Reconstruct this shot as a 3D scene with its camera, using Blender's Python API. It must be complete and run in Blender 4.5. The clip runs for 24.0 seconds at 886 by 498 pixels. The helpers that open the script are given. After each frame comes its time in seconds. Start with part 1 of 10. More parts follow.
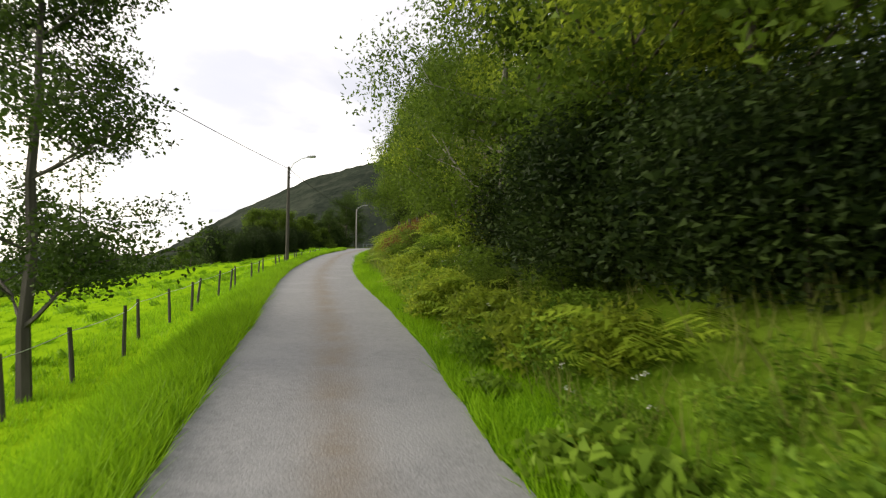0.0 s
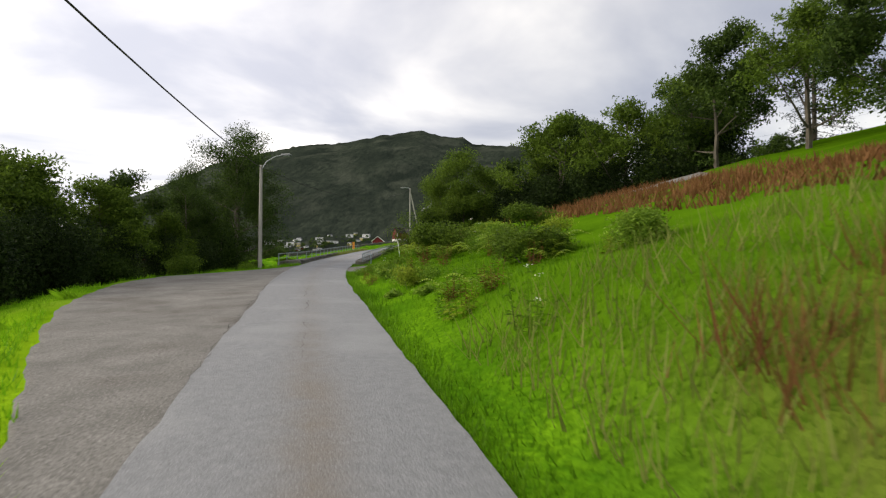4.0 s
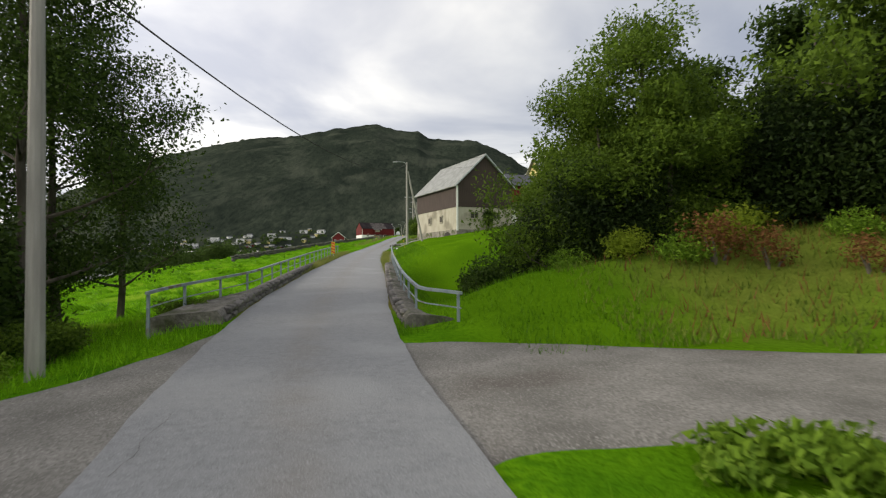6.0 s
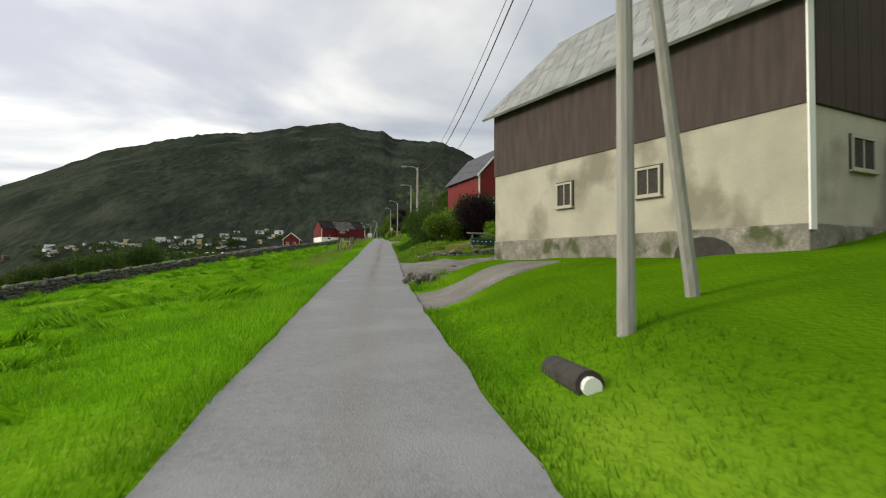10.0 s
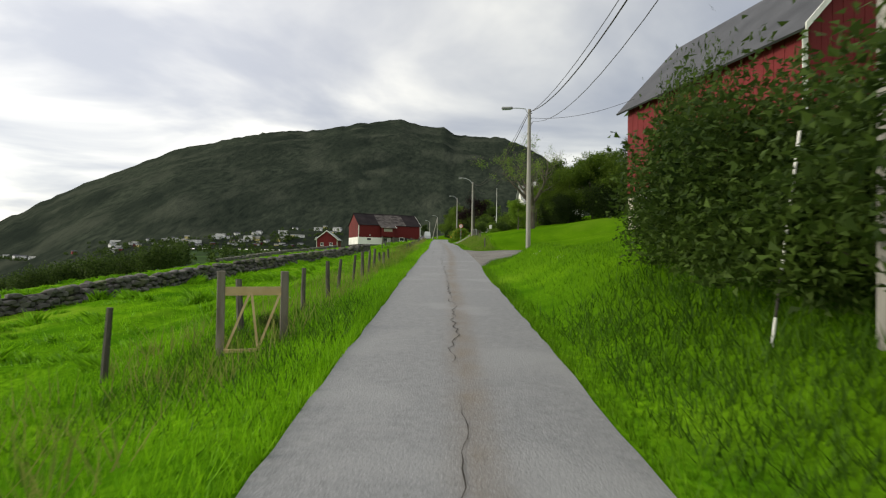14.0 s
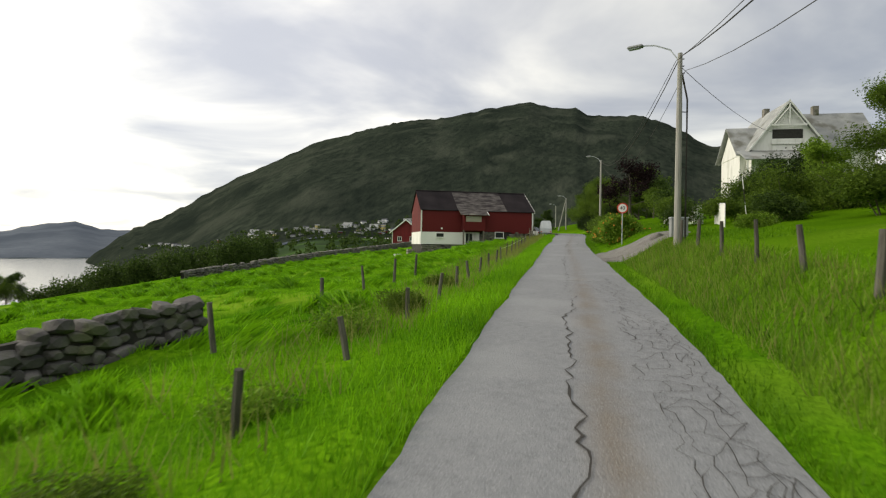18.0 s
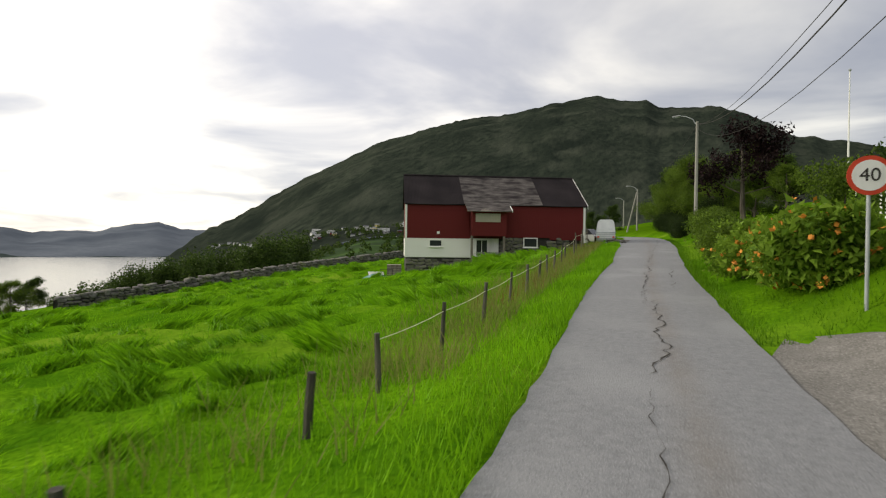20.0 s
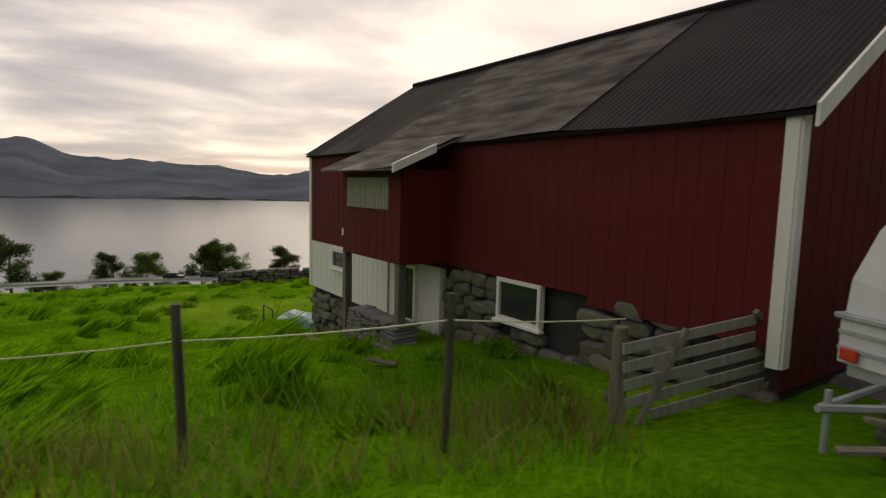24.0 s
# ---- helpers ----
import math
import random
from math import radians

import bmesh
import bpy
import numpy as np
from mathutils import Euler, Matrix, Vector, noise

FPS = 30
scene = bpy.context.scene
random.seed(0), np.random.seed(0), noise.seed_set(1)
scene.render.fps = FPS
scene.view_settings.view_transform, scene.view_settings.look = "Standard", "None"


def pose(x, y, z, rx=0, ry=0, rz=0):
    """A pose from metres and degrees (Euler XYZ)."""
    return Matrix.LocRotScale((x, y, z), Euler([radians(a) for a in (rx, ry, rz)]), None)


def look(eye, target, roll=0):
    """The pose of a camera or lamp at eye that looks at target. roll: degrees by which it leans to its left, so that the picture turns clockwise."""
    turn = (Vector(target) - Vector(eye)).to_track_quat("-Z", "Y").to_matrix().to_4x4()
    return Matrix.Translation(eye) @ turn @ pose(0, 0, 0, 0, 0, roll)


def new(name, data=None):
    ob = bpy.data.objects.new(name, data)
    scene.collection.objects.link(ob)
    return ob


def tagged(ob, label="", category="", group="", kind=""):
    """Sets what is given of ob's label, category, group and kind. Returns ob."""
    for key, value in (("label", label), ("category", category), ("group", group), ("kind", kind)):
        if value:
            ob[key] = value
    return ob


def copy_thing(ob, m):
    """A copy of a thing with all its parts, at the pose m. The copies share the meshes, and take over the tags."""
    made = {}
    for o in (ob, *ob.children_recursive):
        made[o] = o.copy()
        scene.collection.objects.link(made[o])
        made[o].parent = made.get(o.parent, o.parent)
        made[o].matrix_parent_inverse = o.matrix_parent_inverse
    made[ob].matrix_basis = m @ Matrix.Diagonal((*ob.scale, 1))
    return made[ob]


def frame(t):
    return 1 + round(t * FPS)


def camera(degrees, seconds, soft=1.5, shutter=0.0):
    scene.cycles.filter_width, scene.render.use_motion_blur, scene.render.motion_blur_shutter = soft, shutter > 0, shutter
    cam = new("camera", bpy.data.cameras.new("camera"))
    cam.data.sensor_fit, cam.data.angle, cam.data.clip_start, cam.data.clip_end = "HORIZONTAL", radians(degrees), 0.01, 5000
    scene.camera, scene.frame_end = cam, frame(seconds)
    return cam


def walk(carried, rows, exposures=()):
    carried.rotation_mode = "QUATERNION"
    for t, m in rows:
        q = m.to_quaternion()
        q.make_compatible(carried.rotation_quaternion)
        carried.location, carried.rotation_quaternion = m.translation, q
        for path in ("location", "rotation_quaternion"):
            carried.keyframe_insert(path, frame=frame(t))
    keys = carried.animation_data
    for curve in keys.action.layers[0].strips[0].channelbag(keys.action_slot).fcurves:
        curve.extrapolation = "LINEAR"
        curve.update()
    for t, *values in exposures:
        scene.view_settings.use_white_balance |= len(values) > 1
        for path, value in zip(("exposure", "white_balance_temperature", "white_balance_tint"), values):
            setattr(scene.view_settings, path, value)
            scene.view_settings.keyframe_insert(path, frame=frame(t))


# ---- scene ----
cam = camera(77.0, 24.0, soft=1.2, shutter=0.1)

PATH = [
    (0, (0.01, 0.00, 2.01), (-2.737, 9.605, 2.470), 0.39),
    (0.5, (-3.63, 6.17, 2.57), (-6.180, 15.834, 2.985), 0.56),
    (1, (-7.09, 12.42, 3.13), (-9.282, 22.167, 3.552), 0.66),
    (1.5, (-10.38, 18.73, 3.69), (-12.398, 28.515, 4.100), 0.64),
    (2, (-13.42, 25.16, 4.25), (-15.230, 34.989, 4.630), 0.55),
    (2.5, (-16.19, 31.73, 4.82), (-17.831, 41.594, 5.182), 0.50),
    (3, (-18.74, 38.43, 5.38), (-20.266, 48.308, 5.737), 0.48),
    (3.5, (-21.17, 45.19, 5.92), (-22.573, 55.088, 6.253), 0.34),
    (4, (-23.61, 51.94, 6.41), (-24.873, 61.859, 6.714), 0.10),
    (4.5, (-26.12, 58.63, 6.85), (-27.246, 68.562, 7.123), -0.09),
    (5, (-28.68, 65.22, 7.23), (-29.602, 75.176, 7.477), -0.21),
    (5.5, (-31.08, 71.77, 7.57), (-31.768, 81.740, 7.797), -0.35),
    (6, (-33.36, 78.19, 7.88), (-33.823, 88.175, 8.096), -0.47),
    (6.5, (-35.34, 84.52, 8.17), (-35.527, 94.520, 8.375), -0.40),
    (7, (-36.86, 91.14, 8.51), (-36.836, 101.142, 8.690), -0.32),
    (7.5, (-38.15, 98.03, 8.89), (-37.905, 108.030, 9.058), -0.38),
    (8, (-39.27, 105.00, 9.29), (-39.039, 114.996, 9.467), -0.45),
    (8.5, (-40.32, 111.86, 9.68), (-40.111, 121.852, 9.878), -0.42),
    (9, (-41.32, 118.71, 10.06), (-41.119, 128.710, 10.291), -0.30),
    (9.5, (-42.26, 125.48, 10.42), (-42.059, 135.475, 10.678), -0.11),
    (10, (-43.13, 132.21, 10.73), (-42.923, 142.203, 10.992), 0.09),
    (10.5, (-43.95, 138.92, 11.03), (-43.739, 148.915, 11.301), 0.18),
    (11, (-44.71, 145.62, 11.35), (-44.525, 155.617, 11.653), 0.26),
    (11.5, (-45.45, 152.31, 11.72), (-45.290, 162.302, 12.041), 0.29),
    (12, (-46.13, 158.96, 12.13), (-45.994, 168.958, 12.453), 0.23),
    (12.5, (-46.69, 165.57, 12.56), (-46.707, 175.563, 12.875), 0.30),
    (13, (-47.28, 172.05, 12.98), (-47.575, 182.041, 13.269), 0.42),
    (13.5, (-47.85, 178.47, 13.39), (-48.432, 188.446, 13.641), 0.60),
    (14, (-48.35, 184.86, 13.82), (-49.212, 194.816, 14.033), 0.75),
    (14.5, (-48.84, 191.27, 14.28), (-50.018, 201.201, 14.460), 0.77),
    (15, (-49.36, 197.63, 14.66), (-50.796, 207.527, 14.817), 0.75),
    (15.5, (-50.04, 204.21, 15.03), (-51.762, 214.064, 15.148), 0.68),
    (16, (-50.62, 210.79, 15.42), (-52.617, 220.593, 15.498), 0.81),
    (16.5, (-51.22, 217.28, 15.80), (-53.488, 227.018, 15.844), 1.01),
    (17, (-51.84, 223.77, 16.19), (-54.401, 233.435, 16.198), 0.90),
    (17.5, (-52.33, 230.28, 16.53), (-55.180, 239.860, 16.510), 0.78),
    (18, (-52.85, 236.62, 16.87), (-55.977, 246.121, 16.817), 0.81),
    (18.5, (-53.42, 242.78, 17.25), (-56.816, 252.182, 17.178), 0.89),
    (19, (-54.11, 248.89, 17.59), (-57.785, 258.189, 17.531), 0.97),
    (19.5, (-54.86, 254.94, 17.87), (-58.801, 264.135, 17.813), 0.97),
    (20, (-55.56, 260.84, 18.12), (-59.760, 269.916, 18.024), 0.72),
    (20.5, (-56.11, 266.45, 18.36), (-60.567, 275.404, 18.208), 0.31),
    (21, (-56.50, 271.67, 18.61), (-61.238, 280.477, 18.411), 0.20),
    (21.5, (-56.85, 276.50, 18.86), (-61.909, 285.120, 18.649), 0.41),
    (21.6, (-56.95, 277.41, 18.92), (-62.186, 285.922, 18.712), 0.69),
    (21.8, (-57.15, 279.18, 19.02), (-62.825, 287.413, 18.797), 0.91),
    (22, (-57.36, 280.90, 19.12), (-63.557, 288.742, 18.811), 1.17),
    (22.5, (-57.67, 285.18, 19.37), (-65.097, 291.860, 18.934), 1.53),
    (23, (-57.76, 289.91, 19.68), (-66.313, 295.062, 19.059), 1.75),
    (23.5, (-57.96, 294.96, 19.98), (-67.420, 298.097, 19.139), 1.66),
    (24, (-58.05, 300.00, 20.18), (-67.957, 300.871, 19.111), 1.45),
]
walk(cam, [(t, look(eye, target, roll)) for t, eye, target, roll in PATH],
     [(0, 0.95, 6950, 8), (2.5, 0.8, 6900, 9), (4.5, 0.74, 6650, 8), (9, 0.58, 6650, 4), (16, 0.55, 6700, 4), (20.5, 0.46, 6800, 8), (21.5, 0.4, 6850, 11), (22.5, 0.1, 7050, 12), (23.2, -0.15, 7200, 13), (24, -0.25, 7300, 13)])

# ---- sky and sun: overcast evening, the sun low behind cloud over the fjord ----
SUN_AZ, SUN_EL = radians(97), radians(24)  # azimuth to the left of +y
SUN_DIR = Vector((-math.sin(SUN_AZ) * math.cos(SUN_EL), math.cos(SUN_AZ) * math.cos(SUN_EL), math.sin(SUN_EL)))
sun_data = bpy.data.lights.new("sun", "SUN")
sun_data.energy, sun_data.angle, sun_data.color = 1.5, radians(14), (1.0, 0.90, 0.76)
sun = new("sun", sun_data)
sun.matrix_world = look(SUN_DIR * 100, (0, 0, 0))


def link(tree, a, b):
    tree.links.new(a, b)


def make_world():
    world = bpy.data.worlds.new("evening_sky")
    scene.world = world
    world.use_nodes = True
    tree = world.node_tree
    nd = tree.nodes
    nd.clear()
    out = nd.new("ShaderNodeOutputWorld")
    back = nd.new("ShaderNodeBackground")
    sky = nd.new("ShaderNodeTexSky")
    sky.sky_type, sky.sun_disc = "NISHITA", False
    sky.sun_elevation, sky.sun_rotation = SUN_EL, 2 * math.pi - SUN_AZ
    gain = nd.new("ShaderNodeVectorMath")
    gain.operation = "SCALE"
    gain.inputs["Scale"].default_value = 0.10
    link(tree, sky.outputs[0], gain.inputs[0])
    co = nd.new("ShaderNodeTexCoord")
    sep = nd.new("ShaderNodeSeparateXYZ")
    link(tree, co.outputs["Generated"], sep.inputs[0])

    def maths(op, a, b=None, c=None):
        m = nd.new("ShaderNodeMath")
        m.operation = op
        for k, v in enumerate((a, b, c)):
            if v is None:
                continue
            if isinstance(v, (int, float)):
                m.inputs[k].default_value = v
            else:
                link(tree, v, m.inputs[k])
        return m.outputs[0]

    # cloud deck: the direction laid on a flat layer overhead
    zz = maths("ADD", maths("MAXIMUM", sep.outputs["Z"], 0.0), 0.10)
    deck = nd.new("ShaderNodeCombineXYZ")
    link(tree, maths("DIVIDE", sep.outputs["X"], zz), deck.inputs[0])
    link(tree, maths("DIVIDE", sep.outputs["Y"], zz), deck.inputs[1])
    big = nd.new("ShaderNodeTexNoise")
    big.inputs["Scale"].default_value, big.inputs["Detail"].default_value = 0.8, 6.0
    big.inputs["Roughness"].default_value, big.inputs["Distortion"].default_value = 0.5, 0.4
    link(tree, deck.outputs[0], big.inputs["Vector"])
    wide = nd.new("ShaderNodeTexNoise")
    wide.inputs["Scale"].default_value, wide.inputs["Detail"].default_value = 0.17, 3.0
    link(tree, deck.outputs[0], wide.inputs["Vector"])
    body = maths("ADD", maths("MULTIPLY", big.outputs[0], 0.6), maths("MULTIPLY", wide.outputs[0], 0.4))
    ramp = nd.new("ShaderNodeValToRGB")
    ramp.color_ramp.interpolation = "B_SPLINE"
    el = ramp.color_ramp.elements
    el[0].position, el[0].color = 0.40, (0.215, 0.230, 0.295, 1)
    el[1].position, el[1].color = 0.59, (0.71, 0.695, 0.675, 1)
    mid = el.new(0.5)
    mid.color = (0.385, 0.392, 0.432, 1)
    link(tree, body, ramp.inputs[0])
    # glow round the hidden sun
    dot = nd.new("ShaderNodeVectorMath")
    dot.operation = "DOT_PRODUCT"
    dot.inputs[1].default_value = SUN_DIR
    link(tree, co.outputs["Generated"], dot.inputs[0])
    near = maths("POWER", maths("MAXIMUM", maths("MULTIPLY_ADD", dot.outputs["Value"], 0.5, 0.5), 0.0), 2.1)
    # thinner cloud ahead, left of the mountain
    thin = nd.new("ShaderNodeVectorMath")
    thin.operation = "DOT_PRODUCT"
    thin.inputs[1].default_value = (-0.491, 0.786, 0.375)
    link(tree, co.outputs["Generated"], thin.inputs[0])
    near = maths("ADD", near, maths("MULTIPLY", maths("POWER", maths("MAXIMUM", thin.outputs["Value"], 0.0), 12.0), 0.45))
    glow = nd.new("ShaderNodeVectorMath")
    glow.operation = "SCALE"
    glow.inputs[0].default_value = (1.10, 0.98, 0.82)
    link(tree, near, glow.inputs["Scale"])
    lit = nd.new("ShaderNodeVectorMath")
    lit.operation = "MULTIPLY_ADD"
    link(tree, ramp.outputs[0], lit.inputs[0])
    link(tree, glow.outputs[0], lit.inputs[1])
    link(tree, ramp.outputs[0], lit.inputs[2])
    cover = nd.new("ShaderNodeMix")
    cover.data_type = "RGBA"
    cover.inputs["Factor"].default_value = 0.86
    link(tree, gain.outputs[0], cover.inputs["A"])
    link(tree, lit.outputs[0], cover.inputs["B"])
    link(tree, cover.outputs["Result"], back.inputs["Color"])
    back.inputs["Strength"].default_value = 1.0
    link(tree, back.outputs[0], out.inputs[0])


make_world()


# ---- plan of the road and the lie of the land ----
ROAD = [
 (46.36, -77.14, -5.39),
 (23.19, -38.57, -2.69),
 (0.01, 0.00, 0.01),
 (-7.09, 12.42, 1.13),
 (-13.42, 25.16, 2.25),
 (-18.74, 38.43, 3.38),
 (-23.61, 51.94, 4.41),
 (-28.68, 65.22, 5.23),
 (-33.36, 78.19, 5.88),
 (-36.86, 91.14, 6.51),
 (-39.27, 105.00, 7.29),
 (-41.32, 118.71, 8.06),
 (-43.13, 132.21, 8.73),
 (-44.71, 145.62, 9.35),
 (-46.13, 158.96, 10.13),
 (-47.28, 172.05, 10.98),
 (-48.35, 184.86, 11.82),
 (-49.36, 197.63, 12.66),
 (-50.62, 210.79, 13.42),
 (-51.84, 223.77, 14.19),
 (-52.85, 236.62, 14.87),
 (-54.11, 248.89, 15.59),
 (-55.56, 260.84, 16.12),
 (-56.50, 271.67, 16.61),
 (-57.36, 280.90, 17.12),
 (-57.76, 289.91, 17.68),
 (-58.05, 300.00, 18.18),
 (-59.00, 312.00, 18.65),
 (-61.60, 325.00, 19.05),
 (-66.20, 340.00, 19.30),
 (-74.50, 360.00, 19.45),
 (-90.00, 395.00, 19.70),
]


def smooth01(t):
    t = np.clip(t, 0, 1)
    return t * t * (3 - 2 * t)


def catmull(nodes, n=12):
    p = np.array(nodes, float)
    p = np.vstack([2 * p[0] - p[1], p, 2 * p[-1] - p[-2]])
    out = []
    for i in range(1, len(p) - 2):
        a, b, c, d = p[i - 1:i + 3]
        for k in range(n):
            t = k / n
            out.append(0.5 * (2 * b + (c - a) * t + (2 * a - 5 * b + 4 * c - d) * t * t + (3 * b - a - 3 * c + d) * t ** 3))
    out.append(p[-2])
    return np.array(out)


LINE = catmull(ROAD)
SEG = np.r_[0, np.cumsum(np.linalg.norm(np.diff(LINE[:, :2], axis=0), axis=1))]
S0 = SEG[np.argmin(np.hypot(LINE[:, 0], LINE[:, 1]))]
STATION = SEG - S0
TAN = np.gradient(LINE[:, :2], axis=0)
TAN /= np.linalg.norm(TAN, axis=1)[:, None]


def on_road(s):
    """Centre, tangent of the road at station s (metres along it)."""
    s = np.asarray(s, float)
    c = np.stack([np.interp(s, STATION, LINE[:, k]) for k in range(3)], -1)
    t = np.stack([np.interp(s, STATION, TAN[:, k]) for k in range(2)], -1)
    return c, t / np.linalg.norm(t, axis=-1, keepdims=True)


def plan(s, lat):
    """World x, y of a station and an offset to the right of the road's centre."""
    c, t = on_road(s)
    return c[..., 0] + lat * t[..., 1], c[..., 1] - lat * t[..., 0]


def station(x, y):
    """Station and offset of a world place."""
    x, y = np.atleast_1d(np.asarray(x, float)), np.atleast_1d(np.asarray(y, float))
    s, lat = np.empty(len(x)), np.empty(len(x))
    for a in range(0, len(x), 4000):
        dx = x[a:a + 4000, None] - LINE[None, :, 0]
        dy = y[a:a + 4000, None] - LINE[None, :, 1]
        i = np.argmin(dx * dx + dy * dy, 1)
        k = np.arange(len(i))
        t = TAN[i]
        along = dx[k, i] * t[:, 0] + dy[k, i] * t[:, 1]
        s[a:a + 4000] = STATION[i] + along
        lat[a:a + 4000] = dx[k, i] * t[:, 1] - dy[k, i] * t[:, 0]
    return s, lat


def bump(s, a, b, soft):
    return smooth01((s - a) / soft + 0.5) * smooth01((b - s) / soft + 0.5)


# distance from the walked line to either edge of the asphalt, by station
EDGE_L = np.array([(-20, 1.37), (0, 1.25), (7, 1.1), (12, 1.0), (18, 1.2), (25, 1.4), (33, 1.6), (38, 1.72), (44, 1.85), (52, 1.7), (60, 1.5), (75, 1.5), (88, 1.8), (98, 2.0), (104, 2.1), (115, 2.05), (121, 1.85), (155, 1.8), (165, 1.65), (185, 1.43), (202, 1.55), (212, 1.55), (224, 1.38), (255, 1.40), (262, 1.3), (269, 1.1), (276, 1.25), (283, 1.4), (294, 1.35), (300, 1.85), (306, 2.25), (314, 3.0), (326, 2.5), (345, 1.5)])
EDGE_R = np.array([(-20, 1.7), (0, 1.75), (5, 1.85), (10, 2.2), (15, 2.05), (20, 1.8), (26, 1.6), (33, 1.48), (38, 1.22), (44, 1.1), (52, 1.3), (60, 1.55), (95, 1.6), (104, 1.84), (117, 1.78), (123, 1.6), (140, 1.53), (165, 1.65), (185, 1.82), (205, 1.66), (215, 1.75), (225, 2.15), (230, 2.35), (238, 2.2), (246, 1.9), (250, 1.84), (262, 2.0), (270, 2.1), (280, 1.72), (288, 1.63), (298, 1.3), (306, 1.05), (312, 0.8), (320, 0.7), (333, 1.1), (345, 1.5)])
# outer edge of the gravel lay-by
LOT = np.array([(58, 1.4), (60, 1.8), (64, 3.0), (68, 4.7), (75, 7.0), (84, 8.6), (88.5, 8.2), (91, 5.6), (94, 3.2), (97, 2.1), (98.5, 1.7)])


def half_left(s):
    return np.interp(s, EDGE_L[:, 0], EDGE_L[:, 1])


def half_right(s):
    return np.interp(s, EDGE_R[:, 0], EDGE_R[:, 1])


def lot_edge(s):
    return np.interp(s, LOT[:, 0], LOT[:, 1], left=0.0, right=0.0)


PADS = ((86.0, 96.5, 0.0, 10.0), (164.5, 178.0, 0.0, 9.0), (222.0, 246.0, 0.0, 12.0), (271.0, 279.5, 0.0, 6.0), (155.5, 160.5, 0.0, 6.0), (310.5, 319.0, -14.0, 0.0))


def pad(s, lat):
    """1 on the level ground of drives and lay-bys, 0 elsewhere."""
    m = np.zeros(np.shape(s))
    for a, b, lo, hi in PADS:
        m = np.maximum(m, bump(s, a, b, 2.0) * bump(lat, lo, hi, 2.0))
    return np.maximum(m, (lot_edge(s) > 0) * smooth01((lot_edge(s) + 0.6 + lat) / 1.2) * (lat < 0))


def relief(s, lat):
    """Height of the ground over the road's centre line."""
    hollow = 0.85 * np.exp(-((s - 306.0) / 6.0) ** 2 - ((lat + 18.5) / 5.0) ** 2)
    u = np.maximum(-lat - half_left(s), 0)
    v = np.maximum(lat - half_right(s), 0)
    # downhill side: short bank, then the field, ever steeper towards the fjord
    uf = np.maximum(-lat - np.maximum(lot_edge(s), half_left(s)) - 0.4, 0)
    bank = 0.45 * bump(s, -80, 60, 10) + 0.55 * bump(s, 106, 140, 8) + 0.25
    left = -bank * smooth01(uf / 2.2) - (0.095 + 0.045 * bump(s, -120, 92, 24)) * uf - 0.00055 * np.minimum(uf, 130) ** 2
    left -= np.maximum(uf - 130, 0) * 0.16
    # uphill side
    k = 0.17 + 0.22 * bump(s, -120, 62, 20) + 0.12 * bump(s, 62, 90, 12)
    rise = 0.5 + 0.35 * bump(s, 195, 340, 12)
    vf = np.maximum(v - 0.6, 0)
    right = rise * smooth01(vf / 2.6) + k * vf - 0.0004 * np.minimum(vf, 60) ** 2 - 0.09 * np.maximum(vf - 90, 0)
    gully = bump(s, 102, 116, 7) * smooth01(vf / 2.5) * (1 - smooth01((vf - 14) / 10))
    right = right - 2.6 * gully
    yard = bump(s, 85.5, 96.5, 4) * smooth01((16 - v) / 10)
    fore = np.maximum(bump(s, 164.5, 174.2, 3.0) * smooth01((20 - v) / 16), bump(s, 224, 246, 6) * smooth01((26 - v) / 22))
    right = right * (1 - 0.85 * np.maximum(yard, fore))
    lay_by = -0.03 * np.minimum(u, np.maximum(lot_edge(s) - half_left(s), 0))
    return np.where(lat < 0, left - hollow + lay_by, right)


def land(x, y):
    s, lat = station(x, y)
    c, _ = on_road(s)
    return c[:, 2] + relief(s, lat)

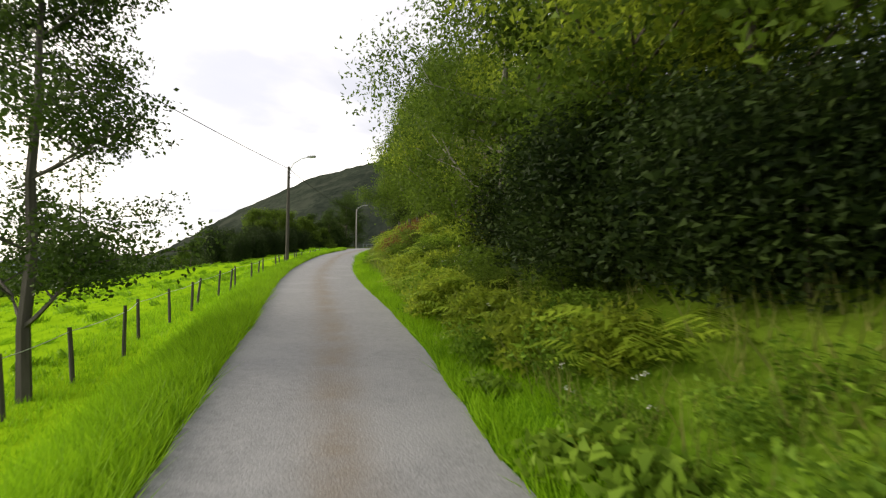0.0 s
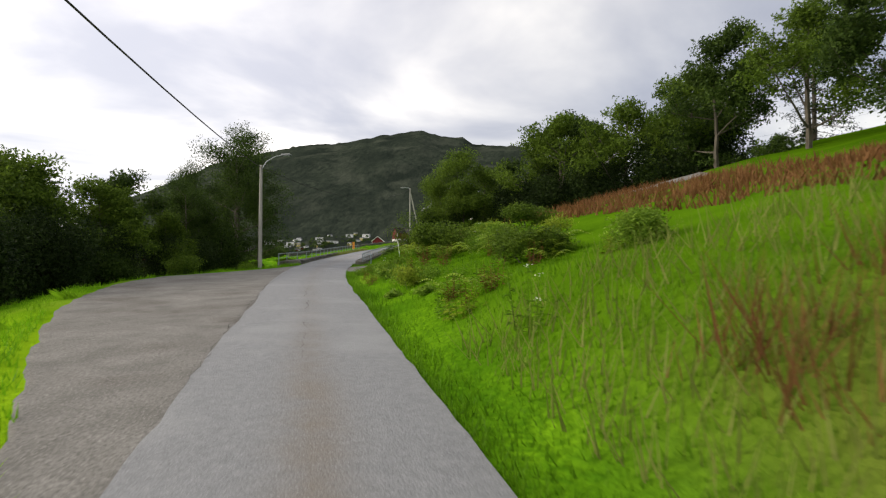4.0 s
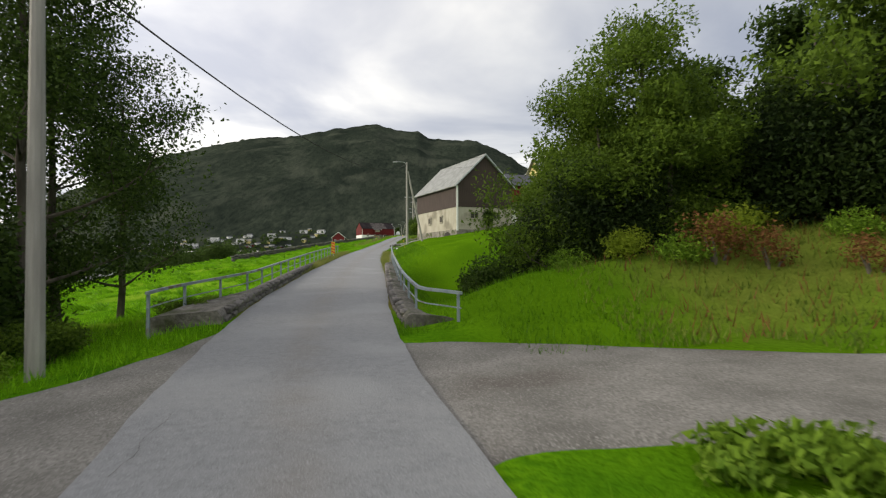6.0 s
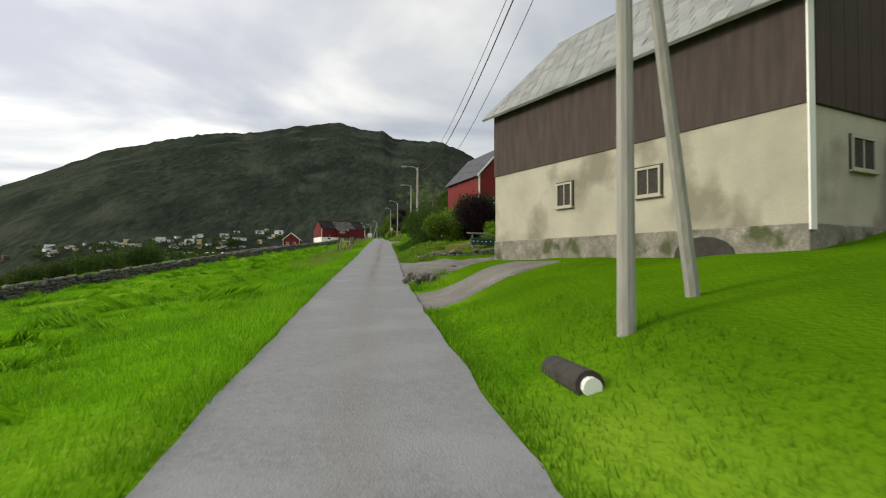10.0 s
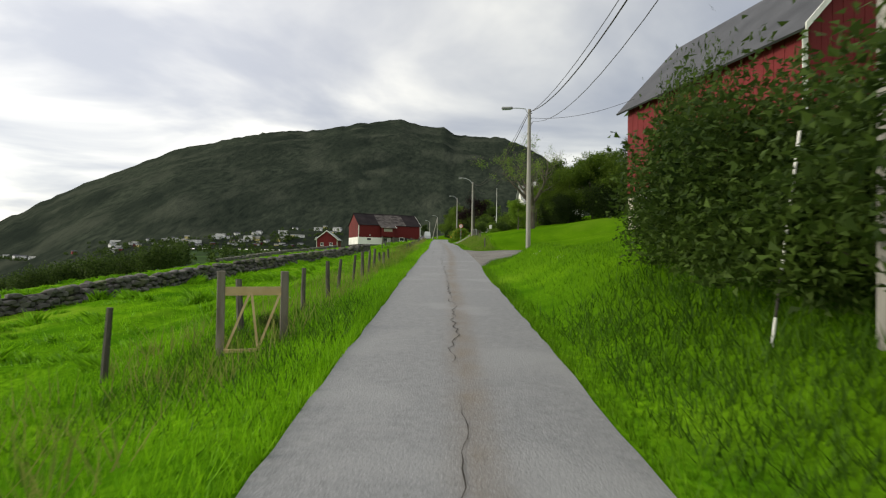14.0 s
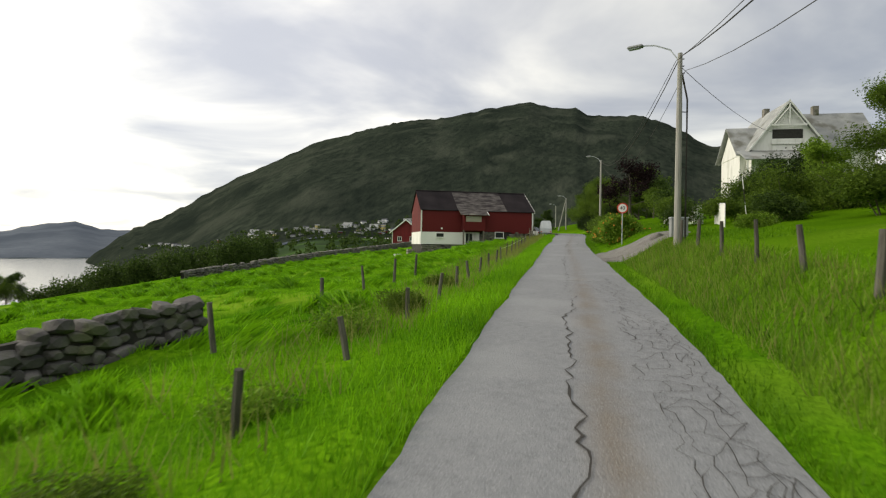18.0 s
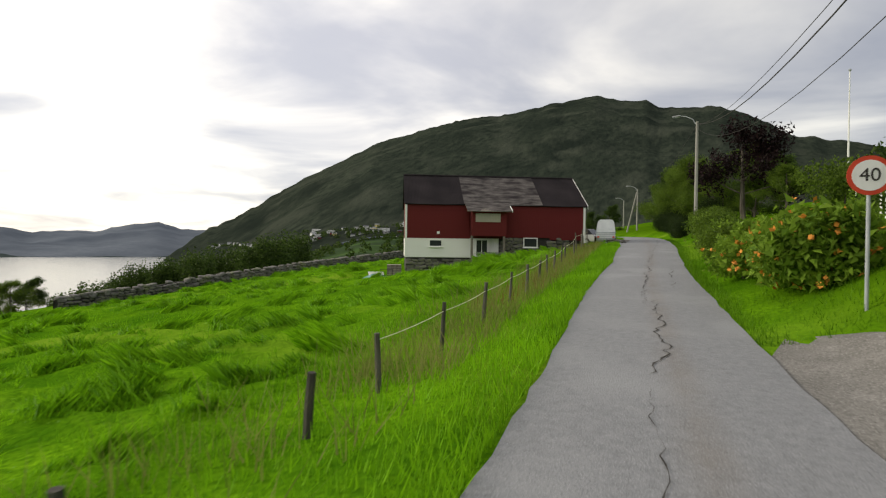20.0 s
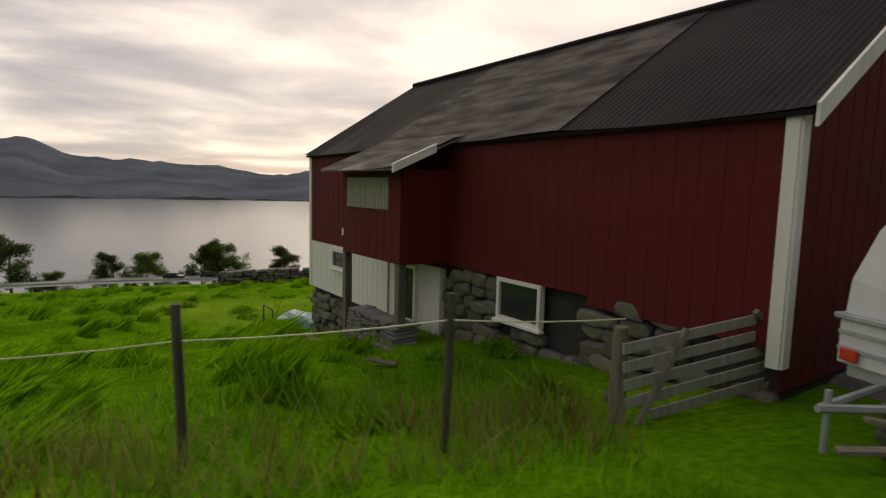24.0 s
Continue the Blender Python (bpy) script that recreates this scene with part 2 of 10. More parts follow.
# ---- materials ----
def coat(name, dark, light, scale=3.0, rough=0.8, bump=0.2, fine=40.0, metal=0.0, stretch=(1, 1, 1), stain=None, stain_scale=0.6, per_piece=0.0, spec=0.3, bump_scale=None, grains=0.35, deep=0.02):
    """A painted, grown or weathered surface: two scales of colour, an optional stain colour, fine relief."""
    m = bpy.data.materials.new(name)
    m.use_nodes = True
    tree = m.node_tree
    nd = tree.nodes
    bsdf = nd["Principled BSDF"]
    bsdf.inputs["Roughness"].default_value = rough
    bsdf.inputs["Metallic"].default_value = metal
    bsdf.inputs["Specular IOR Level"].default_value = spec
    co = nd.new("ShaderNodeTexCoord")
    mp = nd.new("ShaderNodeMapping")
    mp.inputs["Scale"].default_value = stretch
    link(tree, co.outputs["Object"], mp.inputs["Vector"])

    def noise_tex(sc, detail=4.0):
        n = nd.new("ShaderNodeTexNoise")
        n.inputs["Scale"].default_value, n.inputs["Detail"].default_value = sc, detail
        link(tree, mp.outputs[0], n.inputs["Vector"])
        return n.outputs[0]

    def mix(f, a, b):
        k = nd.new("ShaderNodeMix")
        k.data_type = "RGBA"
        if isinstance(f, float):
            k.inputs["Factor"].default_value = f
        else:
            link(tree, f, k.inputs["Factor"])
        for key, v in (("A", a), ("B", b)):
            if isinstance(v, tuple):
                k.inputs[key].default_value = (*v, 1)
            else:
                link(tree, v, k.inputs[key])
        return k.outputs["Result"]

    def spread(v, lo, hi):
        r = nd.new("ShaderNodeMapRange")
        r.inputs["From Min"].default_value, r.inputs["From Max"].default_value = lo, hi
        link(tree, v, r.inputs["Value"])
        return r.outputs[0]

    coarse, grain = noise_tex(scale), noise_tex(fine, 2.0)
    col = mix(spread(coarse, 0.3, 0.7), dark, light)
    col = mix(spread(grain, 0.35, 0.7), col, mix(grains, col, dark))
    if stain:
        col = mix(spread(noise_tex(stain_scale, 6.0), 0.52, 0.66), col, stain)
    if per_piece:
        info = nd.new("ShaderNodeObjectInfo")
        hsv = nd.new("ShaderNodeHueSaturation")
        link(tree, col, hsv.inputs["Color"])
        r = nd.new("ShaderNodeMapRange")
        r.inputs["To Min"].default_value, r.inputs["To Max"].default_value = 1 - per_piece, 1 + per_piece
        link(tree, info.outputs["Random"], r.inputs["Value"])
        link(tree, r.outputs[0], hsv.inputs["Value"])
        col = hsv.outputs[0]
    link(tree, col, bsdf.inputs["Base Color"])
    if bump:
        b = nd.new("ShaderNodeBump")
        b.inputs["Strength"].default_value, b.inputs["Distance"].default_value = bump, deep
        link(tree, noise_tex(bump_scale or fine, 3.0), b.inputs["Height"])
        link(tree, b.outputs[0], bsdf.inputs["Normal"])
    return m


def foliage(name, dark, light, scale=0.7, trans=0.35):
    """Leaves: each clump its own tone, light coming through."""
    m = bpy.data.materials.new(name)
    m.use_nodes = True
    tree = m.node_tree
    nd = tree.nodes
    bsdf = nd["Principled BSDF"]
    bsdf.inputs["Roughness"].default_value = 0.55
    bsdf.inputs["Specular IOR Level"].default_value = 0.08
    geo = nd.new("ShaderNodeNewGeometry")
    co = nd.new("ShaderNodeTexCoord")
    n = nd.new("ShaderNodeTexNoise")
    n.inputs["Scale"].default_value = scale
    link(tree, co.outputs["Object"], n.inputs["Vector"])
    mixf = nd.new("ShaderNodeMath")
    mixf.operation = "MULTIPLY_ADD"
    link(tree, geo.outputs["Random Per Island"], mixf.inputs[0])
    mixf.inputs[1].default_value = 0.55
    link(tree, n.outputs[0], mixf.inputs[2])
    r = nd.new("ShaderNodeMapRange")
    r.inputs["From Min"].default_value, r.inputs["From Max"].default_value = 0.35, 1.15
    link(tree, mixf.outputs[0], r.inputs["Value"])
    k = nd.new("ShaderNodeMix")
    k.data_type = "RGBA"
    k.inputs["A"].default_value, k.inputs["B"].default_value = (*dark, 1), (*light, 1)
    link(tree, r.outputs[0], k.inputs["Factor"])
    link(tree, k.outputs["Result"], bsdf.inputs["Base Color"])
    thru = nd.new("ShaderNodeBsdfTranslucent")
    link(tree, k.outputs["Result"], thru.inputs["Color"])
    mx = nd.new("ShaderNodeMixShader")
    mx.inputs[0].default_value = trans
    link(tree, bsdf.outputs[0], mx.inputs[1])
    link(tree, thru.outputs[0], mx.inputs[2])
    link(tree, mx.outputs[0], nd["Material Output"].inputs[0])
    return m


def glazing(name, tint=(0.03, 0.035, 0.04)):
    m = bpy.data.materials.new(name)
    m.use_nodes = True
    b = m.node_tree.nodes["Principled BSDF"]
    b.inputs["Base Color"].default_value = (*tint, 1)
    b.inputs["Roughness"].default_value = 0.06
    b.inputs["Specular IOR Level"].default_value = 0.6
    return m


asphalt = coat("asphalt", (0.185, 0.190, 0.200), (0.262, 0.268, 0.280), 9.0, 0.85, 0.8, 70, stain=(0.250, 0.256, 0.266), stain_scale=0.5, grains=0.8, deep=0.012, bump_scale=40)
wheel_gap = coat("earth_in_the_wheel_gap", (0.14, 0.12, 0.085), (0.20, 0.175, 0.12), 2.5, 0.95, 0.5, 30)
# near-black of cracks, also laid on as painted shade in openings and gaps
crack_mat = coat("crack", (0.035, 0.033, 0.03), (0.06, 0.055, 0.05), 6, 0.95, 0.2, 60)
gravel = coat("gravel", (0.12, 0.115, 0.105), (0.26, 0.25, 0.235), 1.2, 0.95, 0.8, 22, stain=(0.11, 0.10, 0.09), grains=0.9)
meadow = coat("meadow", (0.040, 0.125, 0.004), (0.150, 0.320, 0.009), 0.5, 0.9, 1.0, 9, stain=(0.17, 0.29, 0.02), stain_scale=0.12, spec=0.0, grains=0.75, deep=0.06)
lake = bpy.data.materials.new("fjord_water")
lake.use_nodes = True


def water_nodes():
    tree = lake.node_tree
    b = tree.nodes["Principled BSDF"]
    b.inputs["Base Color"].default_value = (0.02, 0.03, 0.035, 1)
    b.inputs["Roughness"].default_value = 0.16
    co = tree.nodes.new("ShaderNodeTexCoord")
    mp = tree.nodes.new("ShaderNodeMapping")
    mp.inputs["Scale"].default_value = (0.05, 0.02, 1)
    link(tree, co.outputs["Object"], mp.inputs[0])
    n = tree.nodes.new("ShaderNodeTexNoise")
    n.inputs["Scale"].default_value, n.inputs["Detail"].default_value = 1.0, 6
    link(tree, mp.outputs[0], n.inputs["Vector"])
    bp = tree.nodes.new("ShaderNodeBump")
    bp.inputs["Strength"].default_value, bp.inputs["Distance"].default_value = 0.5, 0.6
    link(tree, n.outputs[0], bp.inputs["Height"])
    link(tree, bp.outputs[0], b.inputs["Normal"])


water_nodes()
forest_hill = coat("wooded_mountain", (0.017, 0.023, 0.018), (0.049, 0.060, 0.043), 0.006, 0.95, 1.0, 0.07, stain=(0.048, 0.056, 0.042), stain_scale=0.010, spec=0.0, bump_scale=0.06, grains=0.8, deep=7.0, stretch=(1.0, 0.4, 1.0))
# distance haze over the fjord is put into this pale blue base colour
far_hill = coat("far_hills_painted_haze", (0.085, 0.10, 0.125), (0.16, 0.18, 0.21), 0.004, 1.0, 0.2, 0.05, spec=0.0)
valley_mat = coat("valley_fields_and_woods", (0.012, 0.028, 0.008), (0.035, 0.07, 0.015), 0.012, 0.95, 0.8, 0.12, stain=(0.10, 0.20, 0.03), stain_scale=0.006, spec=0.05)
red_wood = coat("red_barn_paint", (0.125, 0.011, 0.014), (0.185, 0.018, 0.020), 1.2, 0.75, 0.3, 30, stretch=(3, 3, 0.5), stain=(0.115, 0.010, 0.011))
old_red = coat("old_dark_red_barn_paint", (0.095, 0.009, 0.010), (0.150, 0.016, 0.015), 1.2, 0.8, 0.3, 30, stretch=(3, 3, 0.5), stain=(0.075, 0.008, 0.009))
brown_wood = coat("dark_brown_cladding", (0.045, 0.033, 0.030), (0.075, 0.055, 0.048), 1.5, 0.8, 0.3, 30, stretch=(3, 3, 0.5))
grey_cladding = coat("grey_painted_cladding", (0.20, 0.20, 0.19), (0.30, 0.30, 0.28), 1.5, 0.8, 0.3, 30, stretch=(3, 3, 0.5))
brown_roof = coat("grey_brown_roof_sheets", (0.075, 0.060, 0.055), (0.13, 0.105, 0.095), 1.2, 0.85, 0.3, 24)
tile_roof = coat("red_brown_roof_tiles", (0.15, 0.075, 0.06), (0.25, 0.13, 0.10), 1.2, 0.8, 0.4, 24)
white_wood = coat("white_painted_wood", (0.76, 0.76, 0.73), (0.87, 0.87, 0.85), 1.5, 0.6, 0.2, 30, stretch=(3, 3, 0.6), stain=(0.64, 0.64, 0.60))
yellow_wood = coat("yellow_painted_wood", (0.66, 0.55, 0.20), (0.78, 0.68, 0.30), 1.5, 0.6, 0.2, 30, stretch=(0.6, 0.6, 3))
plaster = coat("stained_beige_plaster", (0.33, 0.31, 0.25), (0.47, 0.445, 0.37), 0.8, 0.9, 0.35, 22, stain=(0.22, 0.205, 0.16), stain_scale=0.5, grains=0.5)
concrete = coat("weathered_concrete", (0.15, 0.14, 0.12), (0.34, 0.32, 0.28), 2.2, 0.95, 0.9, 14, stain=(0.075, 0.085, 0.04), stain_scale=1.3, grains=0.8)
slate = coat("grey_slate", (0.20, 0.21, 0.21), (0.36, 0.37, 0.36), 0.9, 0.7, 0.4, 30, stain=(0.14, 0.14, 0.12), per_piece=0.18)
dark_roof = coat("dark_roof_sheet", (0.045, 0.047, 0.055), (0.085, 0.088, 0.10), 0.7, 0.6, 0.2, 30)
rust_roof = coat("weathered_corrugated_sheet", (0.018, 0.015, 0.017), (0.036, 0.030, 0.032), 0.6, 0.9, 0.3, 20, stretch=(1, 1, 0.4), spec=0.08)
bare_sheet = coat("bare_corrugated_sheet", (0.034, 0.029, 0.030), (0.175, 0.160, 0.150), 3.4, 0.9, 0.4, 18, stain=(0.030, 0.025, 0.027), stain_scale=1.1, stretch=(0.35, 1, 1), spec=0.08)
old_wood = coat("silvered_wood", (0.12, 0.105, 0.085), (0.27, 0.245, 0.205), 2.0, 0.9, 0.5, 40, stretch=(4, 4, 0.6), per_piece=0.15)
post_wood = coat("dark_weathered_post_wood", (0.055, 0.050, 0.042), (0.15, 0.138, 0.118), 3.0, 0.9, 0.5, 40, stretch=(4, 4, 0.6), per_piece=0.25)
pole_wood = coat("pole_wood", (0.26, 0.25, 0.23), (0.40, 0.39, 0.36), 2.0, 0.85, 0.4, 40, stretch=(6, 6, 0.5))
dark_pole = coat("tarred_pole_wood", (0.05, 0.045, 0.04), (0.10, 0.09, 0.08), 2.0, 0.85, 0.4, 40, stretch=(6, 6, 0.5))
rail_paint = coat("blue_grey_rail_paint", (0.19, 0.235, 0.265), (0.33, 0.38, 0.41), 2.0, 0.6, 0.15, 40, stain=(0.17, 0.13, 0.09), stain_scale=2.5)
galvanised = coat("galvanised_steel", (0.33, 0.36, 0.38), (0.50, 0.53, 0.55), 3.0, 0.5, 0.1, 50, metal=0.3)
lamp_grey = coat("grey_lamp_housing", (0.22, 0.23, 0.24), (0.32, 0.33, 0.34), 3, 0.5, 0.1, 40)
stone = coat("field_stone", (0.075, 0.07, 0.068), (0.20, 0.19, 0.18), 1.6, 0.9, 0.7, 18, stain=(0.13, 0.14, 0.08), stain_scale=1.2, per_piece=0.35)
bark = coat("bark", (0.06, 0.05, 0.04), (0.17, 0.15, 0.12), 4, 0.95, 0.6, 25, stretch=(1, 1, 0.3))
birch_bark = coat("pale_bark", (0.14, 0.13, 0.115), (0.42, 0.40, 0.36), 3, 0.9, 0.4, 25)
glass = glazing("window_glass")
leaf_mid = foliage("broad_leaves", (0.036, 0.068, 0.010), (0.155, 0.240, 0.028), trans=0.45)
# broad leaves made paler: sunlight on the bank is carried by the colour
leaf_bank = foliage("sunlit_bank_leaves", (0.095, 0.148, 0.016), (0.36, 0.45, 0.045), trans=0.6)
leaf_dark = foliage("dark_leaves", (0.018, 0.037, 0.009), (0.078, 0.128, 0.022))
# darker than the dark leaves: shade inside the wood is put into this colour
leaf_thicket_shade = foliage("shade_dark_thicket_leaves", (0.008, 0.018, 0.006), (0.040, 0.066, 0.014), trans=0.25)
leaf_light = foliage("light_leaves", (0.075, 0.15, 0.014), (0.24, 0.37, 0.04))
lawn_grass = foliage("lawn_blades", (0.050, 0.130, 0.005), (0.145, 0.30, 0.011), 0.25, trans=0.35)
lawn_tips = foliage("mown_lawn_blades", (0.085, 0.20, 0.005), (0.20, 0.38, 0.012), 0.25, trans=0.4)
lush = foliage("lush_weed_leaves", (0.055, 0.125, 0.012), (0.23, 0.37, 0.035), 0.9, trans=0.4)
leaf_copper = foliage("copper_leaves", (0.008, 0.005, 0.006), (0.026, 0.013, 0.014), trans=0.15)
leaf_spruce = foliage("spruce_needles", (0.006, 0.016, 0.006), (0.020, 0.042, 0.012), trans=0.1)
grass_mat = foliage("grass_blades", (0.062, 0.185, 0.005), (0.25, 0.52, 0.014), 0.25, trans=0.4)
lush_grass = foliage("lush_verge_blades", (0.115, 0.25, 0.008), (0.31, 0.54, 0.022), 0.5, trans=0.45)
tall_grass = foliage("dry_tall_grass", (0.10, 0.16, 0.02), (0.30, 0.30, 0.09), 0.6, trans=0.4)
# dark green partly the grass's own, partly shade put into the colour
shaded_grass = foliage("long_shade_dark_blades", (0.022, 0.060, 0.006), (0.070, 0.150, 0.013), 0.5, trans=0.3)
straw_mat = foliage("flattened_straw", (0.17, 0.11, 0.05), (0.38, 0.29, 0.16), 0.8, trans=0.2)
slope_grass = foliage("tufted_slope_grass", (0.05, 0.10, 0.010), (0.20, 0.25, 0.045), 0.5, trans=0.35)
fern_mat = foliage("bracken", (0.12, 0.20, 0.014), (0.36, 0.48, 0.045), 0.6, trans=0.4)
rusty_plants = foliage("rust_brown_weeds", (0.105, 0.045, 0.016), (0.25, 0.125, 0.05), 0.6, trans=0.3)


def overlay(m, attribute, dark, light, scale, lo, hi, most):
    """Lay a second ground colour where a mesh attribute says so, broken up by noise."""
    tree = m.node_tree
    nd = tree.nodes
    base = nd["Principled BSDF"].inputs["Base Color"]
    under = base.links[0].from_socket
    at_ = nd.new("ShaderNodeAttribute")
    at_.attribute_name = attribute
    co = nd.new("ShaderNodeTexCoord")
    n = nd.new("ShaderNodeTexNoise")
    n.inputs["Scale"].default_value, n.inputs["Detail"].default_value = scale, 5.0
    link(tree, co.outputs["Object"], n.inputs["Vector"])
    r = nd.new("ShaderNodeMapRange")
    r.inputs["From Min"].default_value, r.inputs["From Max"].default_value = lo, hi
    r.inputs["To Max"].default_value = most
    link(tree, n.outputs[0], r.inputs["Value"])
    k = nd.new("ShaderNodeMath")
    k.operation = "MULTIPLY"
    link(tree, at_.outputs["Fac"], k.inputs[0])
    link(tree, r.outputs[0], k.inputs[1])
    tone = nd.new("ShaderNodeMix")
    tone.data_type = "RGBA"
    tone.inputs["A"].default_value, tone.inputs["B"].default_value = (*dark, 1), (*light, 1)
    link(tree, n.outputs[0], tone.inputs["Factor"])
    mx = nd.new("ShaderNodeMix")
    mx.data_type = "RGBA"
    link(tree, k.outputs[0], mx.inputs["Factor"])
    link(tree, under, mx.inputs["A"])
    link(tree, tone.outputs["Result"], mx.inputs["B"])
    link(tree, mx.outputs["Result"], base)


def speckle(m, tone, scale, lo, hi, most):
    """Single pale stones showing in a dark binder."""
    tree = m.node_tree
    nd = tree.nodes
    base = nd["Principled BSDF"].inputs["Base Color"]
    under = base.links[0].from_socket
    co = nd.new("ShaderNodeTexCoord")
    n = nd.new("ShaderNodeTexNoise")
    n.inputs["Scale"].default_value, n.inputs["Detail"].default_value = scale, 1.0
    link(tree, co.outputs["Object"], n.inputs["Vector"])
    r = nd.new("ShaderNodeMapRange")
    r.inputs["From Min"].default_value, r.inputs["From Max"].default_value = lo, hi
    r.inputs["To Max"].default_value = most
    link(tree, n.outputs[0], r.inputs["Value"])
    mx = nd.new("ShaderNodeMix")
    mx.data_type = "RGBA"
    mx.inputs["B"].default_value = (*tone, 1)
    link(tree, r.outputs[0], mx.inputs["Factor"])
    link(tree, under, mx.inputs["A"])
    link(tree, mx.outputs["Result"], base)


def give(ob, attribute, values):
    ob.data.attributes.new(attribute, "FLOAT", "POINT").data.foreach_set("value", np.asarray(values, np.float32))


overlay(meadow, "lawn", (0.028, 0.082, 0.003), (0.105, 0.215, 0.006), 0.4, 0.0, 0.35, 1.0)
overlay(meadow, "fresh", (0.115, 0.235, 0.006), (0.27, 0.45, 0.014), 0.7, 0.0, 0.3, 1.0)
overlay(meadow, "litter", (0.085, 0.100, 0.020), (0.225, 0.195, 0.055), 1.1, 0.0, 0.3, 1.0)
overlay(meadow, "straw", (0.14, 0.090, 0.045), (0.34, 0.25, 0.14), 1.6, 0.05, 0.4, 0.95)
overlay(asphalt, "wheel_gap", (0.145, 0.122, 0.098), (0.20, 0.172, 0.142), 1.3, 0.15, 0.6, 0.95)
speckle(asphalt, (0.40, 0.41, 0.42), 75.0, 0.56, 0.68, 0.5)
speckle(asphalt, (0.09, 0.092, 0.096), 46.0, 0.60, 0.72, 0.45)
speckle(gravel, (0.34, 0.33, 0.315), 42.0, 0.57, 0.68, 0.6)
speckle(gravel, (0.07, 0.066, 0.058), 28.0, 0.60, 0.72, 0.5)


# ---- small helpers ----
def part(name, bm, material, parent=None, label=""):
    mesh = bpy.data.meshes.new(name)
    bm.normal_update()
    bm.to_mesh(mesh)
    bm.free()
    mesh.materials.append(material)
    ob = new(name, mesh)
    if parent:
        ob.parent = parent
    if label:
        tagged(ob, label)
    return ob


def raw(name, verts, faces, material, parent=None, label="", soft=False):
    mesh = bpy.data.meshes.new(name)
    mesh.from_pydata([tuple(map(float, v)) for v in verts], [], faces)
    mesh.materials.append(material)
    if soft:
        mesh.polygons.foreach_set("use_smooth", [True] * len(mesh.polygons))
    mesh.update()
    ob = new(name, mesh)
    if parent:
        ob.parent = parent
    if label:
        tagged(ob, label)
    return ob


def thing(name, m, label, category, group="", kind=""):
    ob = new(name)
    ob.empty_display_size = 0.3
    ob.matrix_world = m
    return tagged(ob, label, category, group, kind)


def box(bm, x0, x1, y0, y1, z0, z1, bevel=0.0, m=None):
    got = bmesh.ops.create_cube(bm, size=1.0)["verts"]
    bmesh.ops.scale(bm, vec=(x1 - x0, y1 - y0, z1 - z0), verts=got)
    bmesh.ops.translate(bm, vec=((x0 + x1) / 2, (y0 + y1) / 2, (z0 + z1) / 2), verts=got)
    if bevel:
        edges = list({e for v in got for e in v.link_edges})
        res = bmesh.ops.bevel(bm, geom=edges, offset=bevel, segments=1, affect="EDGES")
        got = res["verts"]
    if m is not None:
        bmesh.ops.transform(bm, matrix=m, verts=got)
    return got


def boxed(*spans, bevel=0.0):
    bm = bmesh.new()
    for sp in spans:
        box(bm, *sp, bevel=bevel)
    return bm


def tube(bm, points, radii, sides=8):
    """A tapered round bar through the points."""
    pts = [Vector(p) for p in points]
    rings = []
    for i, p in enumerate(pts):
        d = (pts[min(i + 1, len(pts) - 1)] - pts[max(i - 1, 0)]).normalized()
        u = d.orthogonal().normalized()
        w = d.cross(u)
        r = radii[i] if isinstance(radii, (list, tuple)) else radii
        rings.append([bm.verts.new(p + (u * math.cos(a) + w * math.sin(a)) * r) for a in (2 * math.pi * k / sides for k in range(sides))])
    for a, b in zip(rings, rings[1:]):
        # match ring starts to limit twist
        best = min(range(sides), key=lambda k: (a[0].co - b[k].co).length)
        b[:] = b[best:] + b[:best]
        for k in range(sides):
            bm.faces.new((a[k], a[(k + 1) % sides], b[(k + 1) % sides], b[k]))
    bm.faces.new(rings[0][::-1])
    bm.faces.new(rings[-1])


def prism(bm, poly, depth, axis="x", at=0.0):
    """A closed outline (pairs) pushed along an axis: x: pairs are (y, z); y: pairs are (x, z)."""
    def place(a, b, c):
        return (c, a, b) if axis == "x" else (a, c, b)
    lo = [bm.verts.new(place(a, b, at)) for a, b in poly]
    hi = [bm.verts.new(place(a, b, at + depth)) for a, b in poly]
    n = len(poly)
    bm.faces.new(lo)
    bm.faces.new(hi[::-1])
    for k in range(n):
        bm.faces.new((lo[k], hi[k], hi[(k + 1) % n], lo[(k + 1) % n]))
    bmesh.ops.recalc_face_normals(bm, faces=bm.faces)


def ground_at(x, y):
    return float(land(np.array([x]), np.array([y]))[0])


def spot(s, lat, up=0.0):
    x, y = (float(v) for v in plan(np.array(s, float), lat))
    return Vector((x, y, ground_at(x, y) + up))


def heading(s):
    _, t = on_road(np.array(s, float))
    return math.degrees(math.atan2(-float(t[0]), float(t[1])))

# ---- the ground: one sheet along the road, the valley and hills beyond it ----
S_ROWS = np.r_[np.arange(-88, -20, 4.0), np.arange(-20, 180, 0.6), np.arange(180, 326, 0.32), np.arange(326.4, 416, 4.0)]
LEFT = np.r_[-np.geomspace(330, 27, 20), -np.arange(26, 1.9, -0.3)]
RIGHT = np.r_[np.arange(2.1, 12, 0.75), np.geomspace(12, 420, 26)]


